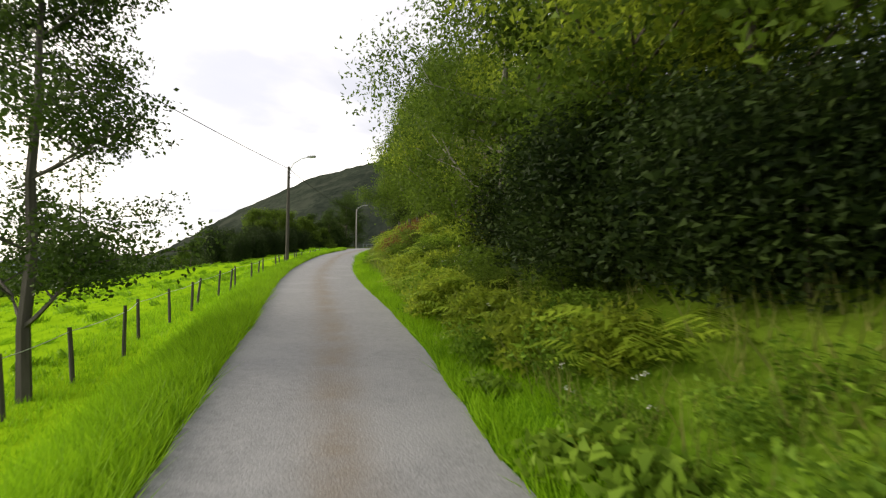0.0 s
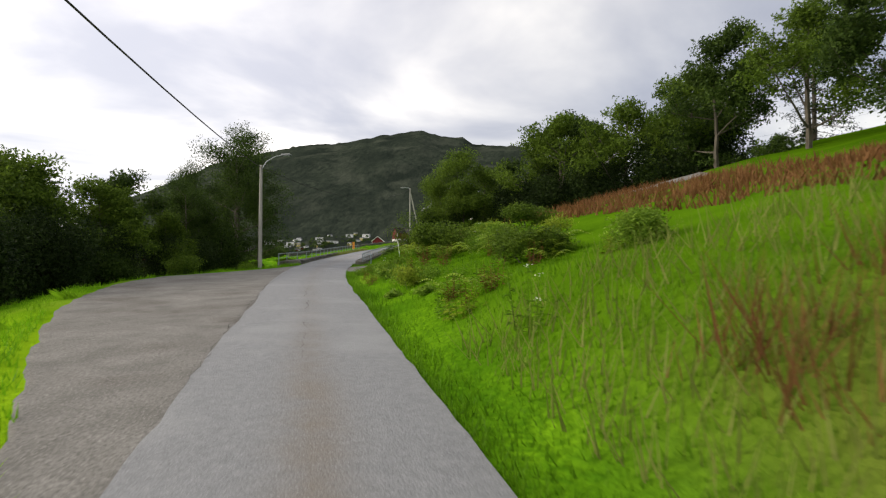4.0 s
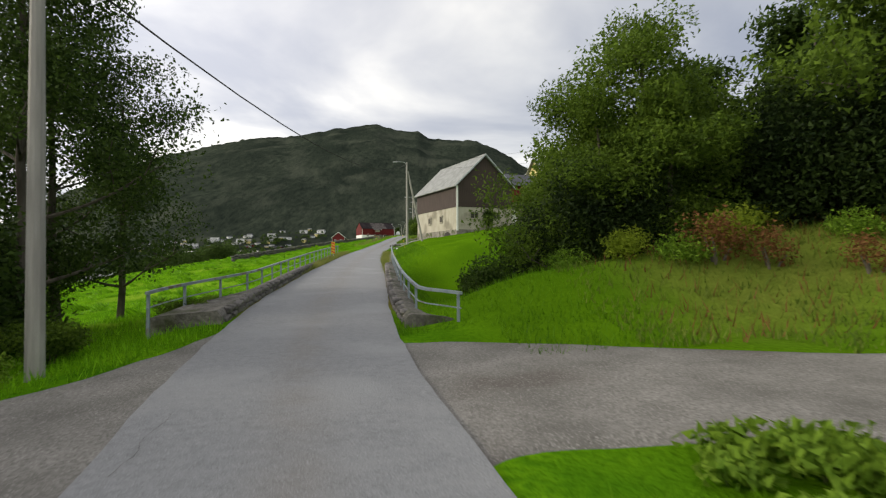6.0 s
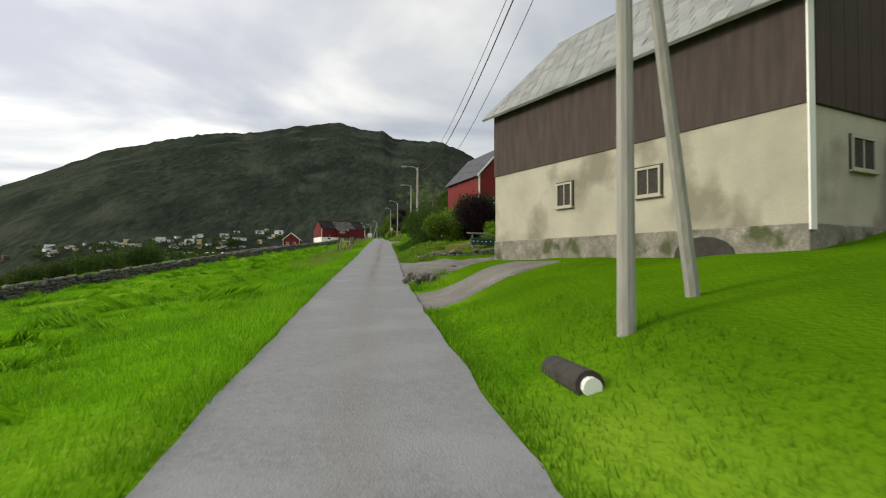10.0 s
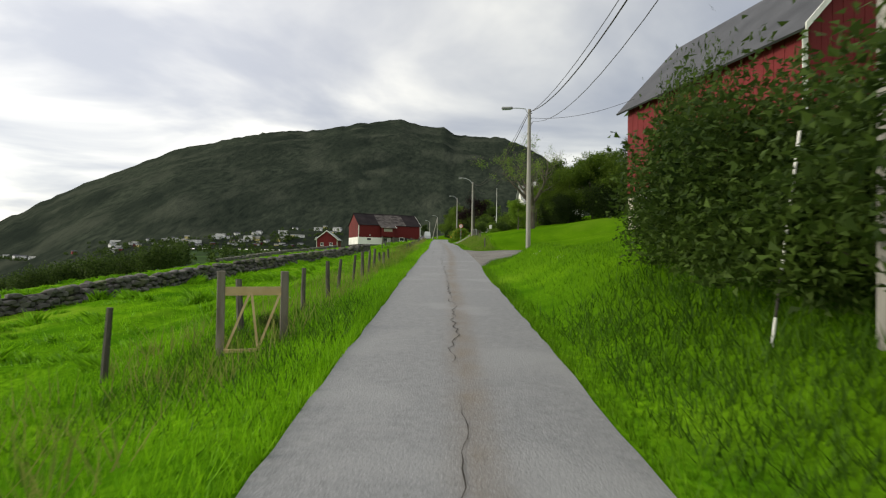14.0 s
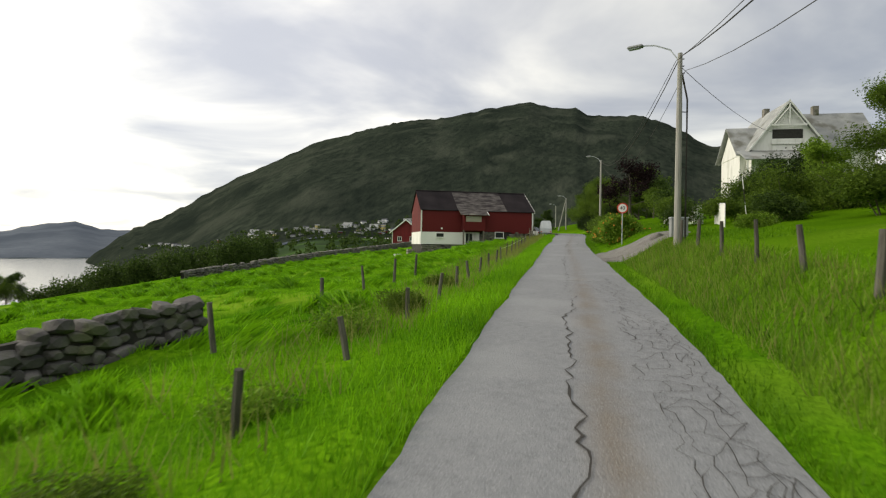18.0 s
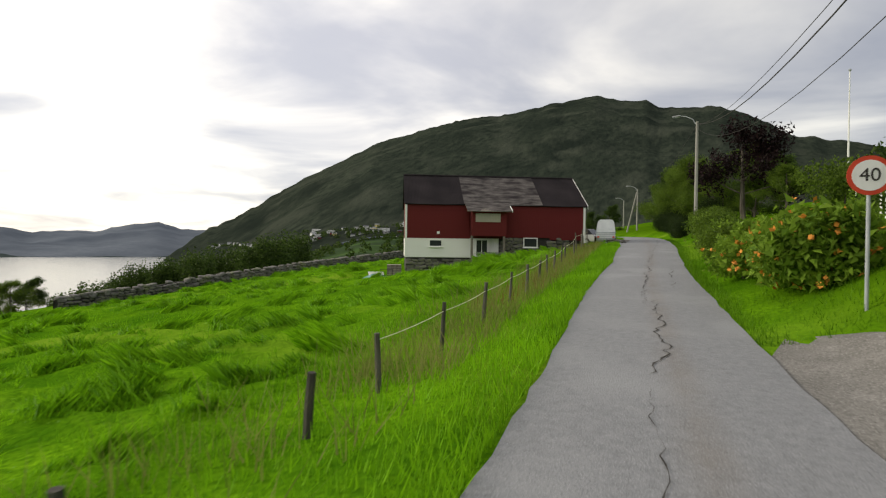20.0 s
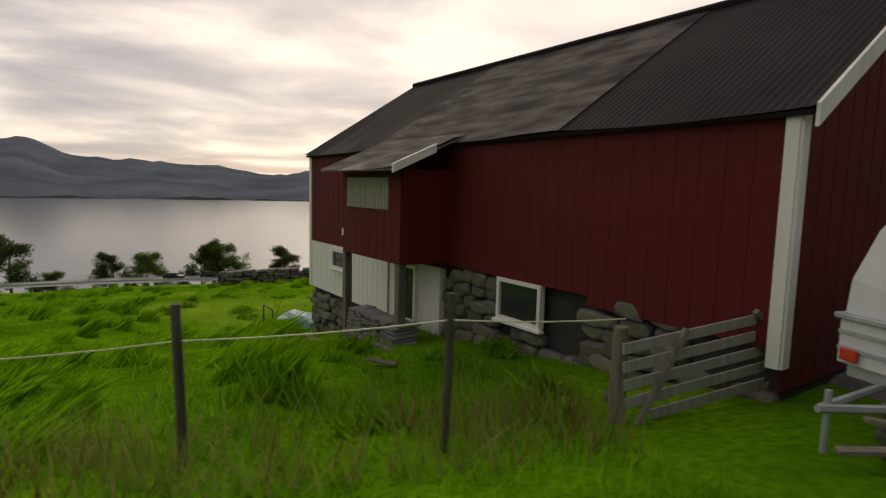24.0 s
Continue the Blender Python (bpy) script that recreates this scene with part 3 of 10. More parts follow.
def wobble(x, y, s, lat):
    """Unevenness of the grass: broad swells, and tussocks in the hay field."""
    wob = np.array([noise.noise((a * 0.22, b * 0.22, 0.0)) * 0.14 + noise.noise((a * 0.8, b * 0.8, 3.0)) * 0.05 for a, b in zip(x, y)])
    hay = smooth01((-lat - 4.0) / 2.0) * smooth01((s - 170) / 30)
    lump = np.array([noise.noise((a * 0.62, b * 0.9, 9.0)) + 0.6 * noise.noise((a * 1.7, b * 2.3, 5.0)) for a, b in zip(x, y)])
    return wob + (0.06 * smooth01((lump - 0.02) / 0.3) + 0.10 * np.maximum(lump, 0)) * hay


def build_ground():
    lats = np.r_[LEFT, -1.0, 0.0, 1.0, RIGHT]
    s, lat = np.meshgrid(S_ROWS, lats, indexing="ij")
    x, y = plan(s.ravel(), lat.ravel())
    c, _ = on_road(s.ravel())
    z = c[:, 2] + relief(s.ravel(), lat.ravel())
    off = np.abs(lat.ravel())
    wob = wobble(x, y, s.ravel(), lat.ravel())
    on_pad = pad(s.ravel(), lat.ravel())
    z = z + wob * np.clip((off - 2.2) / 2.5, 0, 1) * (1 - on_pad) - 0.06 * (off < 1.8) - 0.05 * on_pad * (off >= 1.8)
    n = len(lats)
    faces = [(i * n + j, i * n + j + 1, (i + 1) * n + j + 1, (i + 1) * n + j) for i in range(len(S_ROWS) - 1) for j in range(n - 1)]
    sheet = raw("ground", np.stack([x, y, z], 1), faces, meadow, soft=True)
    give(sheet, "lawn", smooth01((lat.ravel() - 2.0) / 2.0) * (1 - 0.35 * bump(s.ravel(), 205, 262, 10)))
    ss, ll = s.ravel(), lat.ravel()
    give(sheet, "litter", np.maximum((0.25 * bump(ss, -20, 14, 6) + bump(ss, 16, 60, 8)) * smooth01((ll - 2.4) / 1.0) * smooth01((14 - ll) / 6), np.maximum(0.55 * bump(ss, 94, 106, 5) * smooth01((ll - 6) / 3) * smooth01((30 - ll) / 8), bump(ss, 100, 138, 3) * (np.abs(ll) < 2.4))))
    give(sheet, "fresh", bump(ss, -60, 74, 14) * smooth01((-1.8 - ll) / 0.6))
    give(sheet, "straw", np.maximum(bump(ss, 175.6, 181.0, 1.2) * smooth01((ll - 3.6) / 1.0) * smooth01((11.5 - ll) / 2), 0.5 * bump(ss, 139, 165, 6) * bump(ll, 20, 38, 5)))
    return tagged(sheet, "bright green grass field sloping down to the fjord", "ground", kind="structure")


ground = build_ground()


def strip(name, stations, lats, material, up, label, category, wave=0.0, crown=0.0, **kw):
    """A sheet along the road between two offsets."""
    s = np.asarray(stations, float)
    lo = np.array([lats[0](v) if callable(lats[0]) else lats[0] for v in s])
    hi = np.array([lats[1](v) if callable(lats[1]) else lats[1] for v in s])
    if wave:
        lo = lo + wave * np.array([noise.noise((v * 0.5, 1.3, 0)) + 0.6 * noise.noise((v * 2.1, 7.7, 0)) for v in s])
        hi = hi + wave * np.array([noise.noise((v * 0.5, 5.1, 0)) + 0.6 * noise.noise((v * 2.1, 9.9, 0)) for v in s])
    verts, faces, m = [], [], 21
    c, _ = on_road(s)
    for i, v in enumerate(s):
        for k in range(m):
            f = k / (m - 1)
            lat = lo[i] + (hi[i] - lo[i]) * f
            x, y = plan(np.array(v), lat)
            verts.append((x, y, c[i, 2] + up + crown * (1 - (2 * f - 1) ** 2)))
    faces = [(i * m + k, i * m + k + 1, (i + 1) * m + k + 1, (i + 1) * m + k) for i in range(len(s) - 1) for k in range(m - 1)]
    return tagged(raw(name, verts, faces, material, soft=True), label, category, kind="structure", **kw)


road = strip("road", np.arange(-88, 410, 0.5), (lambda v: -float(half_left(v)), lambda v: float(half_right(v))), asphalt, 0.0, "worn grey asphalt single lane road with ragged edges", "road", wave=0.07, crown=0.03)
u_ = np.tile(np.linspace(-1, 1, 21), len(road.data.vertices) // 21)
s_ = np.repeat(np.arange(-88, 410, 0.5), 21)
give(road, "wheel_gap", np.exp(-((u_ - 0.02 - 0.1 * bump(s_, 160, 320, 30)) / (0.21 - 0.08 * bump(s_, 160, 420, 20))) ** 2) * (0.35 + 0.65 * (1 - bump(s_, 66, 165, 12))) * (1 - 0.5 * bump(s_, 262, 400, 14)))


def gravel_lot():
    """The lay-by between the asphalt and its curved outer edge, falling gently away from the road."""
    ss, m = np.arange(57.5, 99, 0.5), 25
    verts = []
    for v in ss:
        c, _ = on_road(v)
        out = max(float(lot_edge(v)), 1.45) + 0.25 * noise.noise((v * 0.6, 4.0, 0.0)) + 0.12 * noise.noise((v * 2.3, 8.0, 0.0))
        for k in range(m):
            lat = -1.3 - (max(out, 1.4) - 1.3) * k / (m - 1)
            x, y = plan(np.array(v), lat)
            verts.append((float(x), float(y), float(c[2]) + float(relief(np.array(v), np.array(lat))) - 0.012 - 0.03 * (k == 0) - 0.08 * (k == m - 1) + 0.012 * noise.noise((float(x), float(y), 2.0))))
    faces = [(i * m + k, (i + 1) * m + k, (i + 1) * m + k + 1, i * m + k + 1) for i in range(len(ss) - 1) for k in range(m - 1)]
    return tagged(raw("gravel_lot", verts, faces, gravel, soft=True), "grey gravel lay-by beside the road", "gravel", kind="structure")


gravel_lot()



# skyline as elevation over bearing (degrees, bearing to the left of +y), seen from the middle of the walk
HUB = (-50.0, 230.0)
CREST_B = np.array([-60, -40, -25, -15, -6.9, -3.8, -1.1, 3.5, 5.2, 7.2, 9.8, 14.1, 18.2, 22.5, 25.6, 31.1, 34.7, 38.7, 41.1, 44.2, 47.6, 52, 60])
CREST_E = np.array([6.0, 6.0, 6.5, 7.6, 9.5, 11.5, 12.7, 12.9, 13.7, 13.8, 14.4, 13.8, 12.9, 12.5, 11.7, 10.1, 8.2, 6.2, 4.7, 2.7, 0.9, -0.9, -1.6])
FAR_B = np.array([40, 48, 52, 56, 60, 62, 65, 70, 74, 77, 79, 81, 86, 90, 95, 98, 101, 104, 108, 113, 118, 121, 124, 130, 145, 180])
FAR_E = np.array([0.9, 1.2, 1.5, 0.8, 0.7, 1.0, 0.3, 0.0, 0.2, 0.5, 0.3, 0.6, 1.0, 0.7, 1.5, 1.5, 0.9, 1.4, 1.8, 2.0, 2.4, 3.5, 2.9, 2.6, 3.0, 4.0])
EYE_Z, SEA = 16.2, -43.0


def polar_sheet(name, b0, b1, nb, radii, height, material, label, category):
    bs = np.linspace(b0, b1, nb)
    verts, faces = [], []
    spread_ = radii if callable(radii) else (lambda b: radii)
    for b in bs:
        for r in spread_(b):
            x, y = HUB[0] - r * math.sin(radians(b)), HUB[1] + r * math.cos(radians(b))
            verts.append((x, y, height(b, r, x, y)))
    n = len(spread_(b0))
    faces = [(i * n + j, (i + 1) * n + j, (i + 1) * n + j + 1, i * n + j + 1) for i in range(nb - 1) for j in range(n - 1)]
    return tagged(raw(name, verts, faces, material, soft=True), label, category, kind="structure")


def crest_r(b):
    """Distance of the crest: the flank towards the fjord stands nearer."""
    return 2750 - 350 * float(smooth01((b - 9) / 17))


def mountain_z(b, r, x, y):
    crest = float(np.interp(b, CREST_B, CREST_E))
    far = crest_r(b)
    top = EYE_Z + far * math.tan(radians(crest)) + (9 * noise.noise((b * 0.9, 2.0, 8.0)) + 6 * noise.noise((b * 2.7, 5.0, 8.0))) * far / 2750
    side = smooth01((b - 30) / 18)
    top -= 90 * float(smooth01((b - 47) / 7))
    foot = 8 - 52 * float(side) - 60 * float(smooth01((b - 47) / 7))
    f = max(0.0, (r - 900) / (far - 900))
    rough_ = (34 * noise.noise((x * 0.005, y * 0.005, 1.0)) + 70 * noise.noise((x * 0.0018, y * 0.0018, 4.0)) + 12 * noise.noise((x * 0.014, y * 0.014, 6.0))) * far / 2750
    if r > far:
        return top - (r - far) * 0.3
    base = foot + 0.045 * min(max(r - 430, 0), 700) * (1 - float(side))
    return base + (top - base) * (1.25 * f - 0.25 * f * f) + rough_ * f * (1 - f) * 2.2 + 2.5 * noise.noise((x * 0.06, y * 0.06, 0)) * min(1, f * 6)


MOUNT_U = np.r_[np.linspace(0, 0.4, 16), np.linspace(0.43, 1.0, 36), 1.06, 1.4]
polar_sheet("mountain", -60, 60, 320, lambda b: 880 + (crest_r(b) - 880) * MOUNT_U, mountain_z, forest_hill, "long dark wooded mountain with a bare ridge", "mountain")


def valley_z(b, r, x, y):
    side = float(smooth01((b - 30) / 18))
    hill = float(smooth01((-12 - b) / 30))
    lo = 6 - 4 * side + 0.045 * max(r - 430, 0) * (1 - side) - (0.10 * max(r - 330, 0) + 8 * float(smooth01((r - 170) / 120))) * side - 70 * float(smooth01((b - 42) / 6))
    return lo + hill * (r - 120) * 0.16 + 3 * noise.noise((x * 0.01, y * 0.01, 2))


polar_sheet("valley", -150, 50, 150, list(np.linspace(150, 900, 26)), valley_z, valley_mat, "wooded valley floor with fields", "valley")


def far_z(b, r, x, y):
    e = float(np.interp(b, FAR_B, FAR_E))
    top = EYE_Z + 4300 * math.tan(radians(e)) + 26 * noise.noise((b * 0.35, 0.7, 1.0)) + 14 * noise.noise((b * 1.1, 3.7, 1.0)) + 6 * noise.noise((b * 3.1, 1.7, 1.0))
    f = (r - 2300) / 2000
    return SEA - 2 + (top - SEA) * max(0, min(1, f)) ** 0.8 + 60 * noise.noise((x * 0.0022, y * 0.0022, 5.0)) * max(0, f * (1 - f)) * 3 - max(0, r - 4300) * 0.5


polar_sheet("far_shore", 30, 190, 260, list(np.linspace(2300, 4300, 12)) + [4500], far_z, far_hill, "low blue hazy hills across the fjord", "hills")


def near_shore_z(b, r, x, y):
    e = float(np.interp(b, FAR_B, FAR_E))
    top = SEA + 26 + 30 * noise.noise((b * 0.12, 0.3, 1.0)) + 24 * noise.noise((b * 0.5, 2.3, 1.0))
    f = max(0, min(1, (r - 2250) / 450))
    return SEA - 2 + (top - SEA) * f - max(0, r - 2700) * 0.2


far_wood = coat("far_wooded_shore", (0.030, 0.042, 0.045), (0.055, 0.070, 0.066), 0.004, 1.0, 0.3, 0.05, spec=0.0)
polar_sheet("wooded_shore", 44, 190, 260, list(np.linspace(2250, 2700, 6)) + [2800], near_shore_z, far_wood, "dark wooded shore across the fjord", "shore")
tagged(raw("fjord", [(-4800, -3000, SEA), (-180, -3000, SEA), (-180, 3500, SEA), (-4800, 3500, SEA)], [(0, 1, 2, 3)], lake), "calm pale fjord reflecting the evening sky", "water", kind="structure")

# ---- things: helpers for building parts ----
def window_unit(parent, m, w, h, cols=1, rows=1, frame_mat=None, sill=True, name="window", pane_mat=None):
    """A window in the plane y = 0 of pose m (outside is -y), its foot at the middle of the lower edge."""
    frame_mat = frame_mat or white_wood
    win = new(name)
    win.parent, win.matrix_local = parent, m
    t = 0.07
    bm = bmesh.new()
    box(bm, -w / 2, w / 2, -0.05, 0.06, 0, t)
    box(bm, -w / 2, w / 2, -0.05, 0.06, h - t, h)
    box(bm, -w / 2, -w / 2 + t, -0.05, 0.06, t, h - t)
    box(bm, w / 2 - t, w / 2, -0.05, 0.06, t, h - t)
    for c in range(1, cols):
        x = -w / 2 + w * c / cols
        box(bm, x - 0.02, x + 0.02, -0.035, 0.03, t, h - t)
    for r in range(1, rows):
        z = h * r / rows
        box(bm, -w / 2 + t, w / 2 - t, -0.03, 0.028, z - 0.02, z + 0.02)
    part("window_frame", bm, frame_mat, win)
    part("pane", boxed((-w / 2 + t, w / 2 - t, 0.0, 0.012, t, h - t)), pane_mat or glass, win)
    if sill:
        part("window_sill", boxed((-w / 2 - 0.06, w / 2 + 0.06, -0.1, 0.02, -0.05, 0.0), bevel=0.008), frame_mat, win)
    return win


def planks(parent, x0, x1, z_lo, z_hi, y, mat, width=0.2, name="plank", lap=0.012, top=None, m=None):
    """Upright boards side by side on the plane y (outside is -y), each a piece of its own; top(x) gives the upper end."""
    gap = 0.004 if lap > 0.01 else 0.0018
    n = max(1, round((x1 - x0) / width))
    w = (x1 - x0) / n
    cache = {}
    for k in range(n):
        x = x0 + (k + 0.5) * w
        hi = min(top(x - w / 2), top(x + w / 2), z_hi) if top else z_hi
        if hi - z_lo < 0.1:
            continue
        key = round(hi, 2)
        if key not in cache:
            bm = boxed((-w / 2 + gap, w / 2 - gap, -0.02, 0.0, 0, hi - z_lo))
            me = bpy.data.meshes.new(name)
            bm.to_mesh(me)
            bm.free()
            me.materials.append(mat)
            cache[key] = me
        ob = new(name, cache[key])
        ob.parent = parent
        ob.matrix_local = (m or Matrix()) @ pose(x, y - (lap if k % 2 else 0), z_lo)


def slope_sheet(parent, name, x0, x1, y0, z0, y1, z1, thick, mat, label="", axis="x"):
    """A roof slope from its eave (y0, z0) to its ridge (y1, z1), running along x from x0 to x1."""
    d = Vector((0, y1 - y0, z1 - z0)).normalized()
    nrm = Vector((0, -d.z, d.y))
    if nrm.z < 0:
        nrm = -nrm
    n = nrm * thick
    bm = bmesh.new()
    ring = [(y0, z0), (y1, z1), (y1 + n.y, z1 + n.z), (y0 + n.y, z0 + n.z)]
    prism(bm, ring, x1 - x0, "x", x0)
    if axis == "y":
        bmesh.ops.transform(bm, matrix=Matrix(((0, 1, 0, 0), (1, 0, 0, 0), (0, 0, 1, 0), (0, 0, 0, 1))), verts=bm.verts)
        bmesh.ops.reverse_faces(bm, faces=bm.faces)
    return part(name, bm, mat, parent, label)


def slates(parent, count_x, count_y, x0, x1, y0, z0, y1, z1, mat, swap=False, name="slate"):
    """Rows of overlapping slates on a slope; x runs along the eave."""
    w = (x1 - x0) / count_x
    run = Vector((0, y1 - y0, z1 - z0))
    h = run.length / count_y
    d = run.normalized()
    nrm = Vector((0, -d.z, d.y))
    if nrm.z < 0:
        nrm = -nrm
    meshes = []
    for k in range(4):
        bm = boxed((-w / 2 + 0.012, w / 2 - 0.012, 0, h * 1.18, 0, 0.018))
        for v in bm.verts:
            v.co.x += random.uniform(-0.015, 0.015)
            if v.co.y < 0.01:
                v.co.y += random.uniform(-0.04, 0.03)
        me = bpy.data.meshes.new(name)
        bm.to_mesh(me)
        bm.free()
        me.materials.append(mat)
        meshes.append(me)
    basis = Matrix(((1, 0, 0, 0), (0, d.y, nrm.y, 0), (0, d.z, nrm.z, 0), (0, 0, 0, 1)))
    flip = Matrix(((0, 1, 0, 0), (1, 0, 0, 0), (0, 0, 1, 0), (0, 0, 0, 1))) if swap else Matrix()
    for r in range(count_y):
        for c in range(count_x):
            x = x0 + (c + 0.5 + (0.25 if r % 2 else -0.25) * (0 < c < count_x - 1)) * w
            p = Vector((x, y0, z0)) + d * (r * h) + nrm * (0.02 + 0.012 * random.random())
            ob = new(name, meshes[(r * 7 + c * 3) % 4])
            ob.parent = parent
            ob.matrix_local = flip @ Matrix.Translation(p) @ basis @ pose(0, 0, 0, random.uniform(1.5, 3.0), 0, random.uniform(-1.5, 1.5))


def rock_mesh(name, seed, mat, cuts=2):
    rng = random.Random(seed)
    bm = bmesh.new()
    bmesh.ops.create_icosphere(bm, subdivisions=cuts, radius=0.5)
    for v in bm.verts:
        v.co *= rng.uniform(0.86, 1.12)
        v.co.x = max(-0.44, min(0.44, v.co.x * 1.15))
        v.co.y = max(-0.42, min(0.42, v.co.y * 1.1))
        v.co.z = max(-0.38, min(0.38, v.co.z * 1.05))
    me = bpy.data.meshes.new(name)
    bm.to_mesh(me)
    bm.free()
    me.materials.append(mat)
    return me


ROCKS = [rock_mesh("stone", 40 + k, stone) for k in range(7)]


def stones_along(parent, path, height, row_h, width, depth, limit=300, name="stone", stuff_label="", jumble=1.0):
    """Courses of rough stones along a path of (x, y, z foot); the first ones as pieces, the rest joined."""
    rest_v, rest_f = [], []
    made = 0
    seg = [0.0]
    for a, b in zip(path, path[1:]):
        seg.append(seg[-1] + math.hypot(b[0] - a[0], b[1] - a[1]))
    arr = np.array(path)
    rows = max(1, round(height / row_h))
    for r in range(rows):
        u = random.uniform(0, width * 0.5)
        while u < seg[-1]:
            w = width * random.uniform(0.6, 1.45)
            um = u + w / 2
            x, y, z = (float(np.interp(um, seg, arr[:, k])) for k in range(3))
            i = min(max(int(np.searchsorted(seg, um)) - 1, 0), len(path) - 2)
            ang = math.degrees(math.atan2(path[i + 1][1] - path[i][1], path[i + 1][0] - path[i][0]))
            h = row_h * random.uniform(0.8, 1.25)
            j = jumble
            m = pose(x + random.uniform(-0.05, 0.05) * j, y + random.uniform(-0.05, 0.05) * j, z + (r + 0.45) * row_h + random.uniform(-0.04, 0.04) * j, random.uniform(-10, 10) * j, random.uniform(-9, 9) * j, ang + random.uniform(-12, 12) * j) @ Matrix.Diagonal((w * 1.2, depth * random.uniform(0.8, 1.15), h * 1.38, 1))
            me = ROCKS[random.randrange(7)]
            if r == rows - 1 and random.random() < 0.22:
                u += w
                continue
            if made < limit:
                ob = new(name, me)
                ob.parent = parent
                ob.matrix_parent_inverse = parent.matrix_world.inverted()
                ob.matrix_basis = m
                made += 1
            else:
                k = len(rest_v)
                rest_v.extend(tuple(m @ v.co) for v in me.vertices)
                rest_f.extend(tuple(k + j for j in p.vertices) for p in me.polygons)
            u += w
    if rest_v:
        inv = parent.matrix_world.inverted()
        ob = raw("stone_rest", [tuple(inv @ Vector(v)) for v in rest_v], rest_f, stone, parent, stuff_label or "grey lichen-covered field stones further along")
        tagged(ob, kind="stuff")


# ---- the grey barn on a plastered lower storey ----
def grey_barn():
    th = thing("barn", pose(-34.75, 144.4, 10.9, 0, 0, 27.4), "brown barn on a beige plastered lower storey with slate roof", "barn")
    W, L, C, E, K = 7.6, 12.4, 3.45, 6.15, 9.8
    low = part("lower_wall", boxed((0, W, 0, L, -1.5, C)), plaster, th, "stained beige plaster wall")
    part("plinth", boxed((-0.05, W + 0.02, -0.05, L + 0.02, -1.6, 0.75), bevel=0.02), concrete, th, "rough stone plinth")
    bm = bmesh.new()
    prism(bm, [(-0.04, C), (W + 0.04, C), (W + 0.04, E), (W / 2, K), (-0.04, E)], L + 0.08, "y", -0.04)
    part("upper_wall", bm, brown_wood, th, "dark brown boarded upper wall")
    slope = (K - E) / (W / 2)
    planks(th, -0.02, W + 0.02, C + 0.02, K, -0.045, brown_wood, 0.3, top=lambda x: E + slope * (W / 2 - abs(x - W / 2)) - 0.05, lap=0.01)
    e = 0.35
    for sx, x_e, x_r in ((0, -e, W / 2), (1, W + e, W / 2)):
        slope_sheet(th, "roof_slope", -0.4, L + 0.4, x_e, E - slope * e, x_r, K, 0.1, slate, axis="y")
    slates(th, 24, 12, -0.4, L + 0.4, -e, E - slope * e + 0.09, W / 2, K + 0.09, slate, swap=True)
    ridge = bmesh.new()
    tube(ridge, [(W / 2, -0.42, K + 0.12), (W / 2, L + 0.42, K + 0.12)], 0.09, 6)
    part("ridge_cap", ridge, slate, th)
    for x_e in (-e, W + e):
        bm = bmesh.new()
        a, b = Vector((x_e, -0.46, E - slope * e - 0.02)), Vector((W / 2, -0.46, K - 0.02))
        d = (b - a)
        up = Vector((0, 0, 0.22))
        vs = [bm.verts.new(p) for p in (a, b, b + up, a + up)] + [bm.verts.new(p + Vector((0, 0.05, 0))) for p in (a, b, b + up, a + up)]
        for f in ((0, 1, 2, 3), (7, 6, 5, 4), (0, 4, 5, 1), (3, 2, 6, 7), (1, 5, 6, 2), (0, 3, 7, 4)):
            bm.faces.new([vs[k] for k in f])
        bmesh.ops.recalc_face_normals(bm, faces=bm.faces)
        part("bargeboard", bm, galvanised, th, "weathered grey bargeboard")
    part("corner_board", boxed((-0.1, 0.14, -0.11, -0.06, 0.6, E - 0.15)), white_wood, th, "pale corner board")
    # openings: near-black slabs on the wall stand in for the shade inside
    for x0, x1 in ((1.75, 2.95), (4.85, 5.95)):
        part("reveal", boxed((x0, x1, -0.035, 0.25, 2.05, 2.95)), crack_mat, th, "near-black slab for the shade in a window recess")
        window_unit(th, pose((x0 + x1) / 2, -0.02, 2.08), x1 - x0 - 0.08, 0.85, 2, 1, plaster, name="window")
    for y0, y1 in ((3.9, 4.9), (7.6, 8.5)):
        part("reveal", boxed((-0.035, 0.2, y0, y1, 1.75, 2.7)), crack_mat, th, "near-black slab for the shade in a window recess")
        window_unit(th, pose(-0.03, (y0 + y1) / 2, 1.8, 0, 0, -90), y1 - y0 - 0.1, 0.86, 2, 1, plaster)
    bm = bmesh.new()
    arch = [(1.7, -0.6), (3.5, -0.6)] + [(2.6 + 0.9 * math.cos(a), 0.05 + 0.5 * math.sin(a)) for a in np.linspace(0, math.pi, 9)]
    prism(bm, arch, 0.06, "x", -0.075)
    part("arched_opening", bm, crack_mat, th, "near-black arched slab for the shade in a plinth opening")
    part("door", boxed((W + 0.05, W + 0.75, -0.06, 0.02, 1.2, 3.3)), white_wood, th, "narrow pale door")
    # lower red annex beyond the gable
    A0, A1, AE, AK = W + 0.02, 14.1, 6.45, 8.3
    part("annex_base", boxed((A0, A1, 0.05, 7.0, 0.5, 4.35)), concrete, th, "grey concrete base")
    bm = bmesh.new()
    prism(bm, [(0.0, 4.35), (7.05, 4.35), (7.05, AE), (3.5, AK), (0.0, AE)], A1 - A0, "x", A0)
    part("annex_wall", bm, red_wood, th, "red boarded annex wall")
    planks(th, A0, A1, 4.3, AE, -0.005, red_wood, 0.22)
